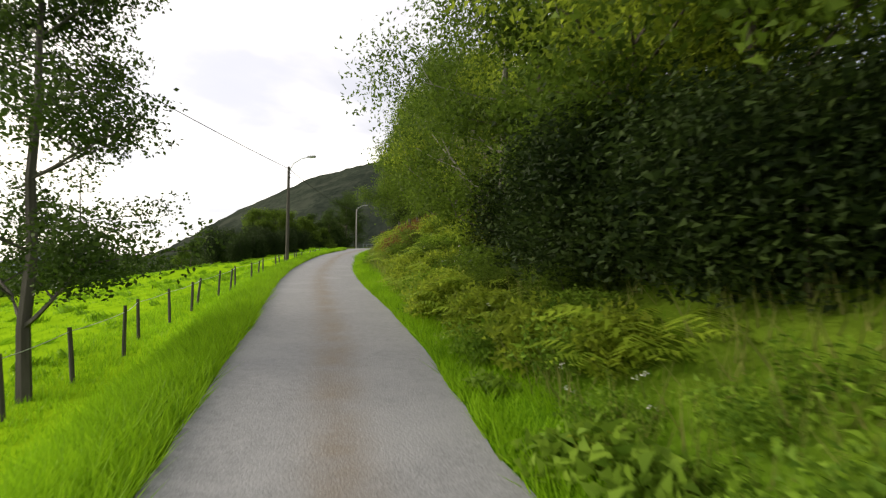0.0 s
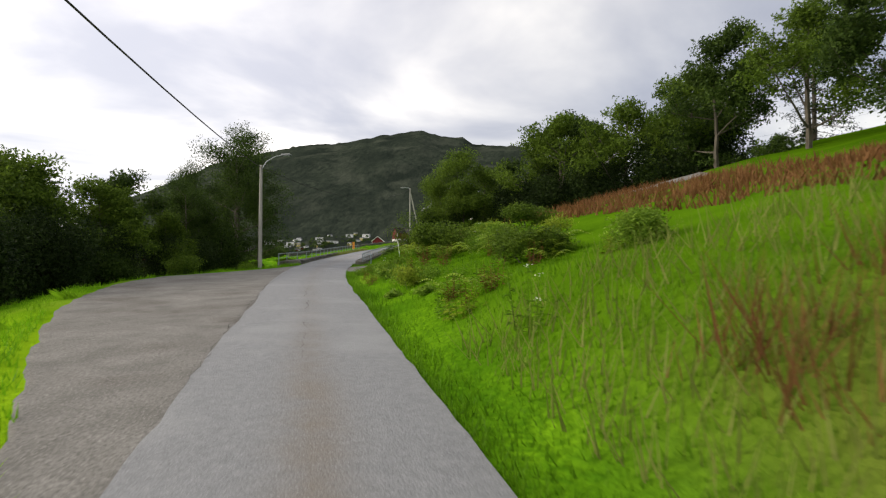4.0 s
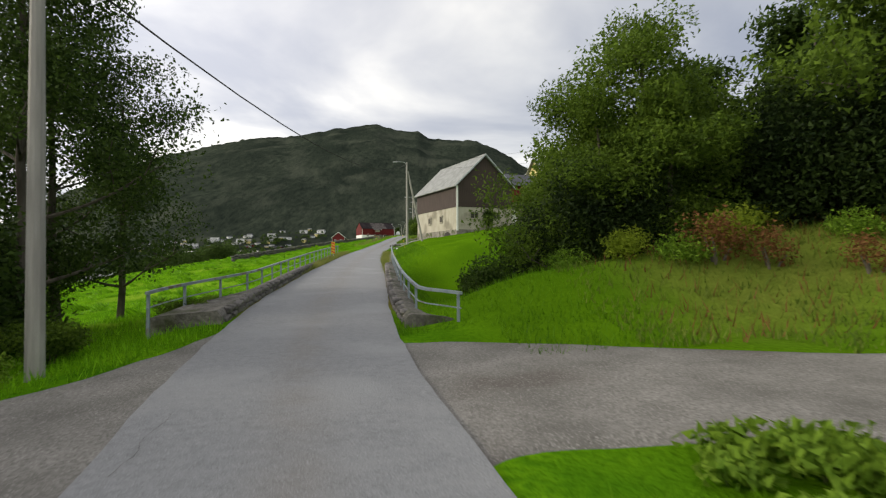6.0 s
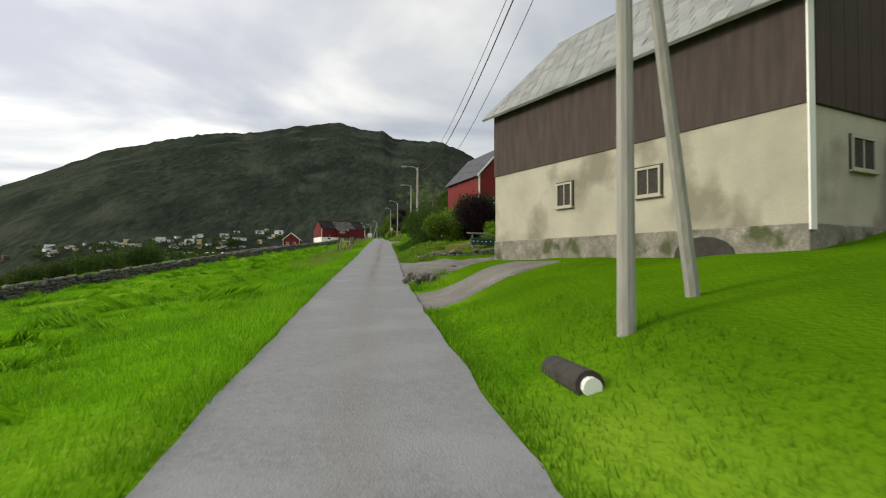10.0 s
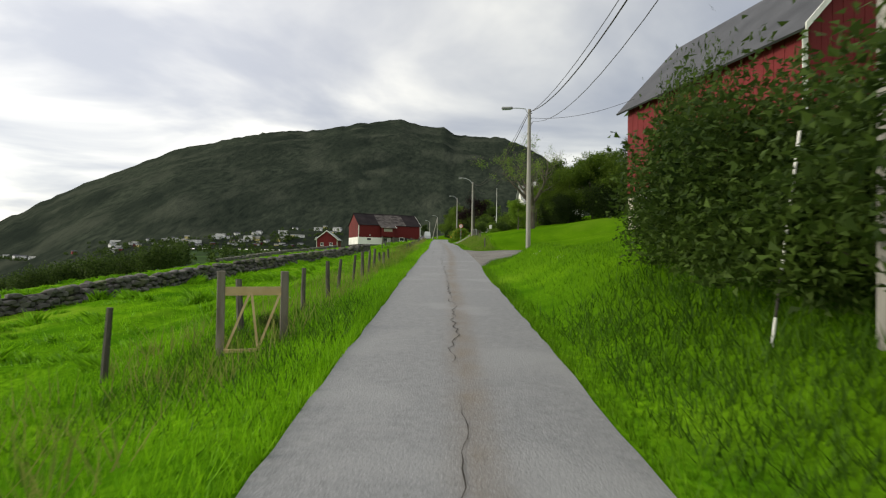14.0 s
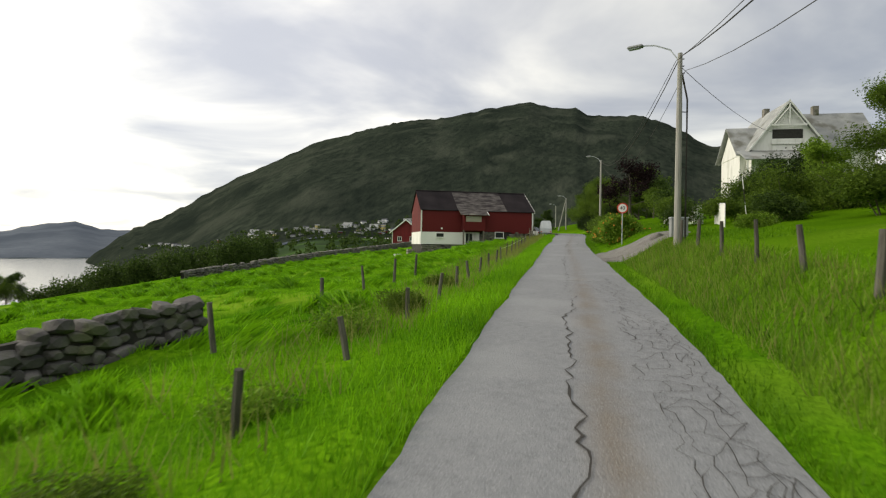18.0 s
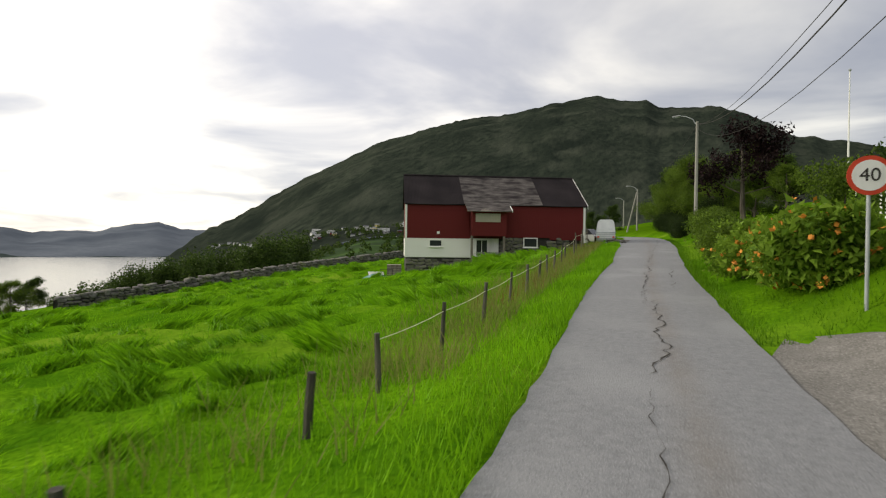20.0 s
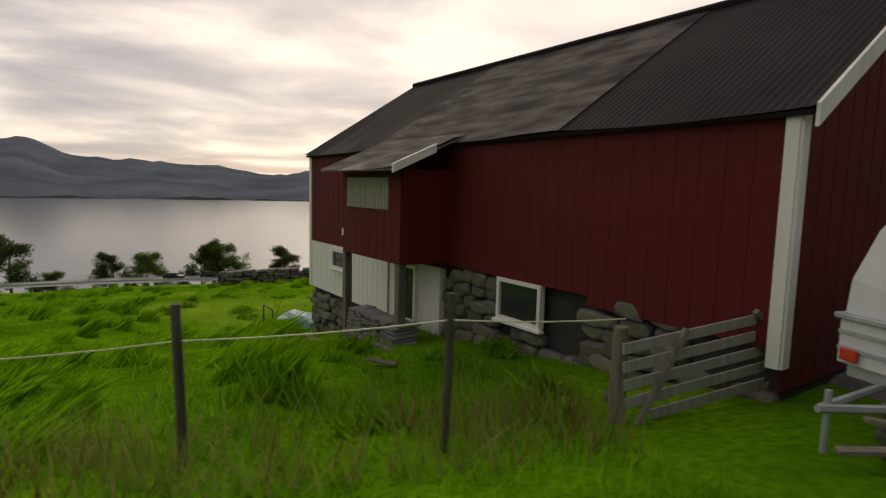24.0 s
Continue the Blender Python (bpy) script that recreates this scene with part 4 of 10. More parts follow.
    part("corner_board", boxed((A1 - 0.14, A1 + 0.03, -0.06, -0.03, 2.0, AE)), white_wood, th, "white corner board")
    slope_sheet(th, "annex_roof", A0 - 0.5, A1 + 0.35, -0.35, AE - 0.2, 3.5, AK, 0.09, dark_roof)
    slope_sheet(th, "annex_roof", A0 - 0.5, A1 + 0.35, 7.4, AE - 0.2, 3.5, AK, 0.09, dark_roof)
    return th


grey_barn()


# ---- the red barn above the hedge ----
def red_barn():
    th = thing("barn", pose(-36.76, 206.69, 15.0, 0, 0, 18.8), "tall red barn with white trim and dark roof above a hedge", "barn")
    W, L, C, E, K = 7.0, 11.63, 2.82, 7.92, 11.67
    part("lower_wall", boxed((0, W, 0, L, -1.5, C)), plaster, th, "beige plastered lower wall")
    bm = bmesh.new()
    prism(bm, [(-0.04, C), (W + 0.04, C), (W + 0.04, E), (W / 2, K), (-0.04, E)], L + 0.08, "y", -0.04)
    part("upper_wall", bm, red_wood, th)
    slope = (K - E) / (W / 2)
    planks(th, -0.02, W + 0.02, C, K, -0.045, red_wood, 0.26, top=lambda x: E + slope * (W / 2 - abs(x - W / 2)) - 0.05)
    planks(th, 0.0, L, C, E, 0.0, red_wood, 0.26, m=pose(-0.045, L, 0, 0, 0, -90))
    e = 0.45
    for x_e in (-e, W + e):
        slope_sheet(th, "roof_slope", -0.5, L + 0.5, x_e, E - slope * e, W / 2, K, 0.1, dark_roof, axis="y")
        bm = bmesh.new()
        a, b = Vector((x_e, -0.56, E - slope * e - 0.04)), Vector((W / 2, -0.56, K - 0.04))
        up = Vector((0, 0, 0.30))
        vs = [bm.verts.new(p) for p in (a, b, b + up, a + up)] + [bm.verts.new(p + Vector((0, 0.05, 0))) for p in (a, b, b + up, a + up)]
        for f in ((0, 1, 2, 3), (7, 6, 5, 4), (0, 4, 5, 1), (3, 2, 6, 7), (1, 5, 6, 2), (0, 3, 7, 4)):
            bm.faces.new([vs[k] for k in f])
        bmesh.ops.recalc_face_normals(bm, faces=bm.faces)
        part("bargeboard", bm, white_wood, th, "white bargeboard")
    part("corner_board", boxed((-0.12, 0.12, -0.10, -0.06, C, E)), white_wood, th, "white corner board")
    window_unit(th, pose(2.6, -0.10, 3.4), 1.0, 1.35, 1, 1, white_wood, pane_mat=plaster)
    window_unit(th, pose(-0.05, 9.43, 1.62, 0, 0, -90), 1.2, 1.12, 3, 3, white_wood)
    window_unit(th, pose(-0.09, 4.76, 3.65, 0, 0, -90), 0.9, 1.3, 1, 1, white_wood)
    # bare rubble where the plaster has fallen
    for k in range(46):
        y, z = random.uniform(0.3, 6.2), random.uniform(0.7, 2.6)
        ob = new("stone", ROCKS[k % 7])
        ob.parent = th
        ob.matrix_local = pose(0.03, y, z, random.uniform(-8, 8), random.uniform(-8, 8), 90) @ Matrix.Diagonal((random.uniform(0.45, 0.95), 0.14, random.uniform(0.25, 0.5), 1))
    return th


red_barn()


# ---- the barn at the end of the walk ----
def roof_waves(parent, name, x0, x1, y0, z0, y1, z1, mat, label="", pitch=0.11, amp=0.0045, lift=0.0):
    """Corrugated sheets on a slope."""
    n = max(2, int((x1 - x0) / pitch * 4))
    d = Vector((0, y1 - y0, z1 - z0)).normalized()
    nrm = Vector((0, -d.z, d.y))
    nrm = nrm if nrm.z > 0 else -nrm
    verts, faces = [], []
    for k in range(n + 1):
        x = x0 + (x1 - x0) * k / n
        up = amp * math.cos(2 * math.pi * (x - x0) / pitch) + lift + 0.02 * noise.noise((x * 1.1, z0, 3.1))
        for j in range(5):
            f = j / 4
            sag = -0.05 * math.sin(math.pi * (x - x0) / (x1 - x0)) * (1 - f)
            verts.append((x, y0 + (y1 - y0) * f + nrm.y * up, z0 + (z1 - z0) * f + nrm.z * up + sag))
    for k in range(n):
        for j in range(4):
            a = k * 5 + j
            faces.append((a, a + 5, a + 6, a + 1))
    return raw(name, verts, faces, mat, parent, label, soft=True)


def end_barn():
    th = thing("barn", pose(-75.6, 297.45, 15.8, 0, 0, 29.8), "dark red barn on a stone footing with rusty corrugated roof", "barn")
    L, D, S, WT, E, K, R = 13.68, 7.4, 1.3, 2.75, 5.32, 7.75, 3.7
    # core of the walls
    part("lower_wall", boxed((0, 7.05, 0, D, S - 0.02, WT)), white_wood, th, "white boarded lower wall")
    # near-black blocks give the darkness between the stones and under the boards
    part("footing", boxed((0.06, L - 0.04, 0.1, D, -1.5, S - 0.04)), crack_mat, th, "near-black block for the shade behind the footing stones")
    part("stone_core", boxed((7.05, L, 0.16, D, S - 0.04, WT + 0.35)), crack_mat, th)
    bm = bmesh.new()
    prism(bm, [(0, WT), (D, WT), (D, E), (R, K), (0, E)], 7.3, "x", 0)
    prism(bm, [(0.0, WT + 0.2), (D, WT - 1.9), (D, E), (R, K), (0.0, E)], L - 7.3, "x", 7.3)
    part("upper_wall", bm, old_red, th)
    planks(th, 0.08, 4.8, WT - 0.03, E, -0.02, old_red, 0.16, lap=0.004)
    planks(th, 7.4, 11.0, WT + 0.1, E, -0.02, old_red, 0.16, lap=0.004)
    planks(th, 11.0, L - 0.08, WT - 0.05, E, -0.02, old_red, 0.16, lap=0.004)
    slope = (K - E) / R
    planks(th, 0.0, D, 2.2, K, 0.0, old_red, 0.18, lap=0.004, top=lambda x: E + slope * (R - abs(x - R)) - 0.08, m=pose(L + 0.02, 0, 0, 0, 0, 90))
    planks(th, 0.02, 4.9, S, WT - 0.04, -0.025, white_wood, 0.13, lap=0.004)
    part("corner_board", boxed((-0.06, 0.1, -0.07, -0.04, S, E)), white_wood, th, "white corner board")
    part("corner_board", boxed((L - 0.08, L + 0.06, -0.09, -0.04, 2.5, E - 0.05)), white_wood, th, "flaking white corner board")
    part("corner_board", boxed((L + 0.05, L + 0.09, -0.06, 0.1, 2.5, E - 0.05)), white_wood, th, "flaking white corner board")
    # roof
    e = 0.14
    for y_e, sgn in ((-e, 1), (D + e, -1)):
        # deck takes the dark sheet colour to paint the shadow strip under the eaves
        slope_sheet(th, "roof_deck", -0.1, L + 0.2, y_e, E - slope * e, R, K, 0.05, rust_roof)
        z_e = E - slope * e + 0.08
        if sgn > 0:
            roof_waves(th, "roof_sheet", -0.14, 4.4, y_e - 0.04, z_e, R, K + 0.08, rust_roof)
            roof_waves(th, "roof_sheet", 4.36, 10.4, y_e - 0.04, z_e, R, K + 0.08, bare_sheet, "bare weathered corrugated sheet", lift=0.012)
            roof_waves(th, "roof_sheet", 10.36, L + 0.22, y_e - 0.04, z_e, R, K + 0.08, rust_roof)
        else:
            roof_waves(th, "roof_sheet", -0.14, L + 0.22, y_e + 0.04, z_e, R, K + 0.08, rust_roof)
    bm = bmesh.new()
    tube(bm, [(-0.15, R, K + 0.11), (L + 0.23, R, K + 0.11)], 0.08, 6)
    part("ridge_cap", bm, rust_roof, th)
    for y_e in (-e, D + e):
        bm = bmesh.new()
        a, b = Vector((L + 0.22, y_e, E - slope * e - 0.12)), Vector((L + 0.22, R, K - 0.12))
        up = Vector((0, 0, 0.24))
        vs = [bm.verts.new(p) for p in (a, b, b + up, a + up)] + [bm.verts.new(p + Vector((0.04, 0, 0))) for p in (a, b, b + up, a + up)]
        for f in ((0, 1, 2, 3), (7, 6, 5, 4), (0, 4, 5, 1), (3, 2, 6, 7), (1, 5, 6, 2), (0, 3, 7, 4)):
            bm.faces.new([vs[k] for k in f])
        bmesh.ops.recalc_face_normals(bm, faces=bm.faces)
        part("bargeboard", bm, white_wood, th, "flaking white bargeboard")
    # bay on posts
    bx0, bx1, by, bz0, bz1 = 4.85, 7.4, -1.15, 2.95, 4.75
    part("bay", boxed((bx0, bx1, by, 0.0, bz0, bz1)), old_red, th, "red boarded bay carried on posts")
    planks(th, bx0, bx1, bz0 - 0.03, bz1, by - 0.005, old_red, 0.16, lap=0.004)
    planks(th, 0, -by, bz0 - 0.03, bz1, 0, old_red, 0.16, lap=0.004, m=pose(bx1 + 0.005, by, 0, 0, 0, 90))
    roof_waves(th, "bay_roof", bx0 - 0.4, bx1 + 0.35, by - 0.4, bz1 - 0.02, 0.05, E + 0.12, bare_sheet, "bare corrugated sheet over the bay", lift=0.03)
    slope_sheet(th, "bay_roof_deck", bx0 - 0.4, bx1 + 0.35, by - 0.4, bz1 - 0.06, 0.05, E + 0.08, 0.03, old_wood)
    bm = bmesh.new()
    rise = (E + 0.14 - bz1) / (0.45 - by)
    prism(bm, [(by - 0.42, bz1 - 0.10), (by + 0.5, bz1 - 0.10 + 0.92 * rise), (by + 0.5, bz1 + 0.06 + 0.92 * rise), (by - 0.42, bz1 + 0.06)], 0.05, "x", bx1 + 0.34)
    part("bargeboard", bm, white_wood, th, "short flaking white bargeboard")
    vent = part("vent_panel", boxed((5.1, 6.95, by - 0.05, by - 0.02, 3.95, 4.58)), plaster, th, "beige slatted ventilation panel")
    slat_mesh = None
    for k in range(16):
        x = 5.14 + k * 0.115
        if slat_mesh is None:
            bm = boxed((0, 0.06, -0.02, 0.0, 0, 0.6))
            slat_mesh = bpy.data.meshes.new("slat")
            bm.to_mesh(slat_mesh)
            bm.free()
            slat_mesh.materials.append(plaster)
        ob = new("slat", slat_mesh)
        ob.parent = vent
        ob.location = (x, by - 0.05, 3.965)
    for x in (4.85, 7.25):
        part("post", boxed((x - 0.08, x + 0.08, by + 0.0, by + 0.16, -0.4, bz0)), old_wood, th, "grey weathered post")
    # openings
    window_unit(th, pose(2.25, -0.07, 2.08), 1.0, 0.55, 1, 1, white_wood)
    window_unit(th, pose(5.75, -0.05, 1.38), 0.95, 1.3, 2, 1, white_wood, name="glazed_door")
    window_unit(th, pose(9.5, -0.02, 2.1), 1.1, 0.75, 1, 1, white_wood)
    part("hatch", boxed((2.35, 2.55, -0.075, -0.045, 3.05, 3.25)), white_wood, th, "small white vent cover")
    # footing stones
    path = [tuple(th.matrix_world @ Vector((u, 0.04, -0.25))) for u in (0.0, 3.5, 7.0)]
    stones_along(th, path, 1.5, 0.24, 0.42, 0.3, 110)
    path = [tuple(th.matrix_world @ Vector((u, 0.10, 0.9))) for u in (7.0, 8.75)]
    stones_along(th, path, 2.0, 0.24, 0.42, 0.3, 50)
    path = [tuple(th.matrix_world @ Vector((u, 0.08, 0.9))) for u in (8.6, 10.75)]
    stones_along(th, path, 1.15, 0.22, 0.4, 0.3, 50)
    path = [tuple(th.matrix_world @ Vector((u, 0.10, 1.1))) for u in (10.62, 12.3)]
    stones_along(th, path, 1.75, 0.22, 0.42, 0.3, 60)
    path = [tuple(th.matrix_world @ Vector((u, 0.14, 1.1))) for u in (12.3, 13.5)]
    stones_along(th, path, 1.0, 0.26, 0.46, 0.3, 30)
    return th


end_barn()


# ---- dwelling houses on the uphill side ----
def house(name, m, W, D, E, K, wall, roof, label, base=0.6, windows=(), boards=False, chimney=True):
    """A gabled house: gable wall on y = 0 (facing -y), ridge along y."""
    th = thing(name, m, label, "house")
    part("foundation", boxed((-0.05, W + 0.05, -0.05, D + 0.05, -2.5, base), bevel=0.02), concrete, th, "grey foundation wall")
    bm = bmesh.new()
    prism(bm, [(0, base), (W, base), (W, E), (W / 2, K), (0, E)], D, "y", 0)
    part("wall", bm, wall, th)
    slope = (K - E) / (W / 2)
    e = 0.45
    for x_e in (-e, W + e):
        slope_sheet(th, "roof", -0.45, D + 0.45, x_e, E - slope * e, W / 2, K, 0.12, roof, axis="y")
        bm = bmesh.new()
        a, b = Vector((x_e, -0.5, E - slope * e - 0.05)), Vector((W / 2, -0.5, K - 0.05))
        up = Vector((0, 0, 0.26))
        vs = [bm.verts.new(p) for p in (a, b, b + up, a + up)] + [bm.verts.new(p + Vector((0, 0.05, 0))) for p in (a, b, b + up, a + up)]
        for f in ((0, 1, 2, 3), (7, 6, 5, 4), (0, 4, 5, 1), (3, 2, 6, 7), (1, 5, 6, 2), (0, 3, 7, 4)):
            bm.faces.new([vs[k] for k in f])
        bmesh.ops.recalc_face_normals(bm, faces=bm.faces)
        part("bargeboard", bm, white_wood, th, "white bargeboard")
    for x in (-0.02, W - 0.12):
        part("corner_board", boxed((x, x + 0.14, -0.04, 0.0, base, E)), white_wood, th)
    for side, u, z, w, h, c, r in windows:
        if side == "front":
            mm = pose(u, -0.03, z)
        elif side == "left":
            mm = pose(-0.03, u, z, 0, 0, -90)
        else:
            mm = pose(W + 0.03, u, z, 0, 0, 90)
        window_unit(th, mm, w, h, c, r, white_wood)
    if chimney:
        part("chimney", boxed((W / 2 - 0.3, W / 2 + 0.3, D * 0.6, D * 0.6 + 0.6, K - 0.6, K + 0.7), bevel=0.03), concrete, th, "brick chimney")
    return th


yellow = house("house", pose(-18.2, 174.4, 17.6, 0, 0, 27), 9.8, 12.5, 5.4, 9.0, yellow_wood, slate, "pale yellow wooden house with slate roof on the slope", 1.2,
               [("front", 2.6, 5.2, 0.9, 1.1, 2, 2), ("front", 6.4, 5.2, 0.9, 1.1, 2, 2), ("front", 6.6, 2.2, 1.5, 1.2, 3, 2), ("front", 4.6, 7.4, 0.4, 0.6, 1, 1), ("left", 10.6, 2.6, 1.3, 1.2, 2, 1), ("left", 7.5, 2.6, 1.3, 1.2, 2, 1), ("left", 3.5, 2.6, 1.1, 1.2, 2, 1), ("left", 10.4, 0.3, 0.9, 0.6, 2, 1)])
part("balcony_floor", boxed((-1.5, -0.02, 5.2, 8.8, 2.1, 2.3), bevel=0.01), white_wood, yellow, "cream balcony floor")
for y_ in np.arange(5.25, 8.85, 0.3):
    part("baluster", boxed((-1.5, -1.44, y_, y_ + 0.06, 2.3, 3.2)), yellow_wood, yellow)
part("handrail", boxed((-1.54, -1.40, 5.2, 8.85, 3.2, 3.28)), yellow_wood, yellow)
part("boarded_screen", boxed((-1.45, -1.4, 5.2, 8.8, 0.0, 2.1)), white_wood, yellow, "white board screen under the balcony")
# side gable towards the road
bm = bmesh.new()
prism(bm, [(3.6, 5.3), (9.2, 5.3), (6.4, 8.6)], 3.2, "x", -0.1)
part("cross_gable", bm, yellow_wood, yellow)
for y_e in (3.2, 9.6):
    slope_sheet(yellow, "cross_roof", -0.6, 3.2, y_e, 4.95, 6.4, 8.75, 0.1, slate)

red_house = house("house", pose(12.72, 207.14, 25.1, 0, 0, 32), 9.4, 10.4, 4.0, 7.2, red_wood, brown_roof, "red wooden house with a broad balcony on the hillside", 1.4,
                  [("front", 2.2, 2.2, 1.4, 1.1, 2, 1), ("front", 6.0, 2.2, 1.4, 1.1, 2, 1), ("left", 2.5, 2.0, 1.2, 1.1, 2, 1), ("left", 6.5, 2.0, 1.2, 1.1, 2, 1), ("front", 4.25, 4.9, 0.8, 0.9, 2, 1)])
part("balcony_floor", boxed((-1.9, -0.02, -1.6, 7.0, 1.2, 1.36)), old_wood, red_house)
part("balcony_board", boxed((-1.9, -1.84, -1.6, 7.0, 1.4, 2.2)), red_wood, red_house, "red boarded balcony front")
part("balcony_board", boxed((-1.84, 9.0, -1.6, -1.54, 1.4, 2.2)), red_wood, red_house, "red boarded balcony front")
part("balcony_floor", boxed((-0.02, 9.0, -1.6, -0.02, 1.2, 1.36)), old_wood, red_house)
for x_, y_ in ((-1.8, -1.5), (-1.8, 3.0), (-1.8, 6.8), (4.5, -1.5), (8.8, -1.5)):
    part("balcony_post", boxed((x_, x_ + 0.12, y_, y_ + 0.12, -2.2, 1.2)), white_wood, red_house)
part("balcony_roof", boxed((-1.6, -0.02, 1.0, 6.0, 3.3, 3.42)), white_wood, red_house, "pale balcony roof edge")

# white house with carved gable
white = house("house", pose(-40.9, 300.2, 22.4, 0, 0, 8), 6.6, 9.0, 5.0, 9.4, white_wood, slate, "white wooden villa with carved gable among garden shrubs", 0.9,
              [("front", 2.0, 1.6, 0.9, 1.4, 2, 3), ("front", 4.6, 1.6, 0.9, 1.4, 2, 3), ("left", 2.5, 1.8, 1.0, 1.4, 2, 3), ("left", 6.0, 1.8, 1.0, 1.4, 2, 3)])
# flat dark sheet on the gable wall, painting the shade of a recess
part("gable_recess", boxed((1.9, 4.7, -0.06, -0.01, 5.2, 6.7)), crack_mat, white, "near-black sheet for the shade of a balcony recess in the gable")
part("gable_rail", boxed((1.8, 4.8, -0.16, -0.08, 5.2, 5.75)), white_wood, white)
for dx in (-1.0, 1.0):
    bm = bmesh.new()
    tube(bm, [(3.3, -0.5, 8.9), (3.3 + dx * 1.5, -0.5, 7.0)], 0.06, 5)
    part("carved_brace", bm, white_wood, white)
part("tie_beam", boxed((1.7, 4.9, -0.55, -0.45, 7.0, 7.14)), white_wood, white)
part("king_post", boxed((3.24, 3.36, -0.55, -0.45, 7.0, 9.2)), white_wood, white)
slope_sheet(white, "porch_roof", -1.4, 6.8, -2.6, 3.3, 0.0, 4.5, 0.1, slate)
for x_ in (-1.2, 2.4, 6.5):
    part("porch_post", boxed((x_, x_ + 0.14, -2.4, -2.26, -1.5, 3.35)), white_wood, white)
part("porch_rail", boxed((-1.2, 6.6, -2.4, -2.34, 0.9, 1.6)), white_wood, white)
part("side_wing", boxed((-0.8, 0.0, 1.0, 7.0, -1.0, 4.4)), white_wood, white)
slope_sheet(white, "wing_roof", -1.3, 3.3, 0.5, 4.2, 4.0, 7.6, 0.12, slate)
slope_sheet(white, "wing_roof", -1.3, 3.3, 7.5, 4.2, 4.0, 7.6, 0.12, slate)
bm = bmesh.new()
prism(bm, [(1.0, 4.3), (7.0, 4.3), (4.0, 7.4)], 0.1, "x", -0.85)
part("wing_gable", bm, white_wood, white)
part("east_wing", boxed((6.6, 12.0, 1.5, 8.5, -1.0, 5.0)), white_wood, white)
slope_sheet(white, "wing_roof", 3.3, 12.5, 1.0, 4.8, 5.0, 9.2, 0.12, slate)
slope_sheet(white, "wing_roof", 3.3, 12.5, 9.0, 4.8, 5.0, 9.2, 0.12, slate)
window_unit(white, pose(8.6, 1.46, 1.6), 1.1, 1.4, 2, 3, white_wood)
part("chimney", boxed((7.6, 8.2, 4.7, 5.3, 8.6, 10.1), bevel=0.03), concrete, white, "dark chimney")

# house above the first bank, seen over the heather
house("house", pose(-0.5, 66.5, 14.2, 0, 0, 25), 8.0, 10.0, 3.6, 6.4, white_wood, dark_roof, "white house with dark roof on the bank", 0.8, [("left", 3.0, 1.5, 1.2, 1.2, 2, 1), ("front", 2.4, 1.6, 1.2, 1.2, 2, 1)])
# grey house above the bank
grey_house = house("house", pose(-5.05, 52.4, 9.6, 0, 0, 14), 7.6, 4.8, 3.3, 5.2, grey_cladding, tile_roof, "grey wooden house with a red-brown roof half hidden by trees", 0.3, [], chimney=False)
# brown sheet over the grey side wall: eaves shade put into the colour
part("side_cladding", boxed((-0.04, 0.0, 0.0, 4.8, 0.3, 3.25)), brown_wood, grey_house, "dark brown sheet for the eaves shade on the side wall")
window_unit(grey_house, pose(2.4, -0.03, 1.1), 1.1, 1.5, 2, 1, brown_wood)
# small red shed near the far barn
house("shed", pose(-99.0, 343.0, 16.8, 0, 0, 8), 6.0, 8.0, 2.9, 5.3, red_wood, slate, "small red shed with white trim", 0.4, [("front", 1.6, 1.0, 0.9, 0.9, 2, 1), ("front", 4.2, 1.0, 0.9, 0.9, 2, 1)], chimney=False)
# flat red carport behind the garden
house("shed", pose(-16.5, 212.0, 19.8, 0, 0, 24), 9.0, 5.0, 2.4, 3.0, red_wood, rust_roof, "low red shed behind garden shrubs", 0.2, [], chimney=False)
# grey shed beyond the end barn
house("shed", pose(-76.5, 330.0, 17.2, 0, 0, 20), 6.0, 6.0, 2.6, 4.2, red_wood, slate, "small red shed with white windows behind the barn", 0.2, [("front", 4.2, 1.0, 1.3, 0.9, 3, 1)], chimney=False)

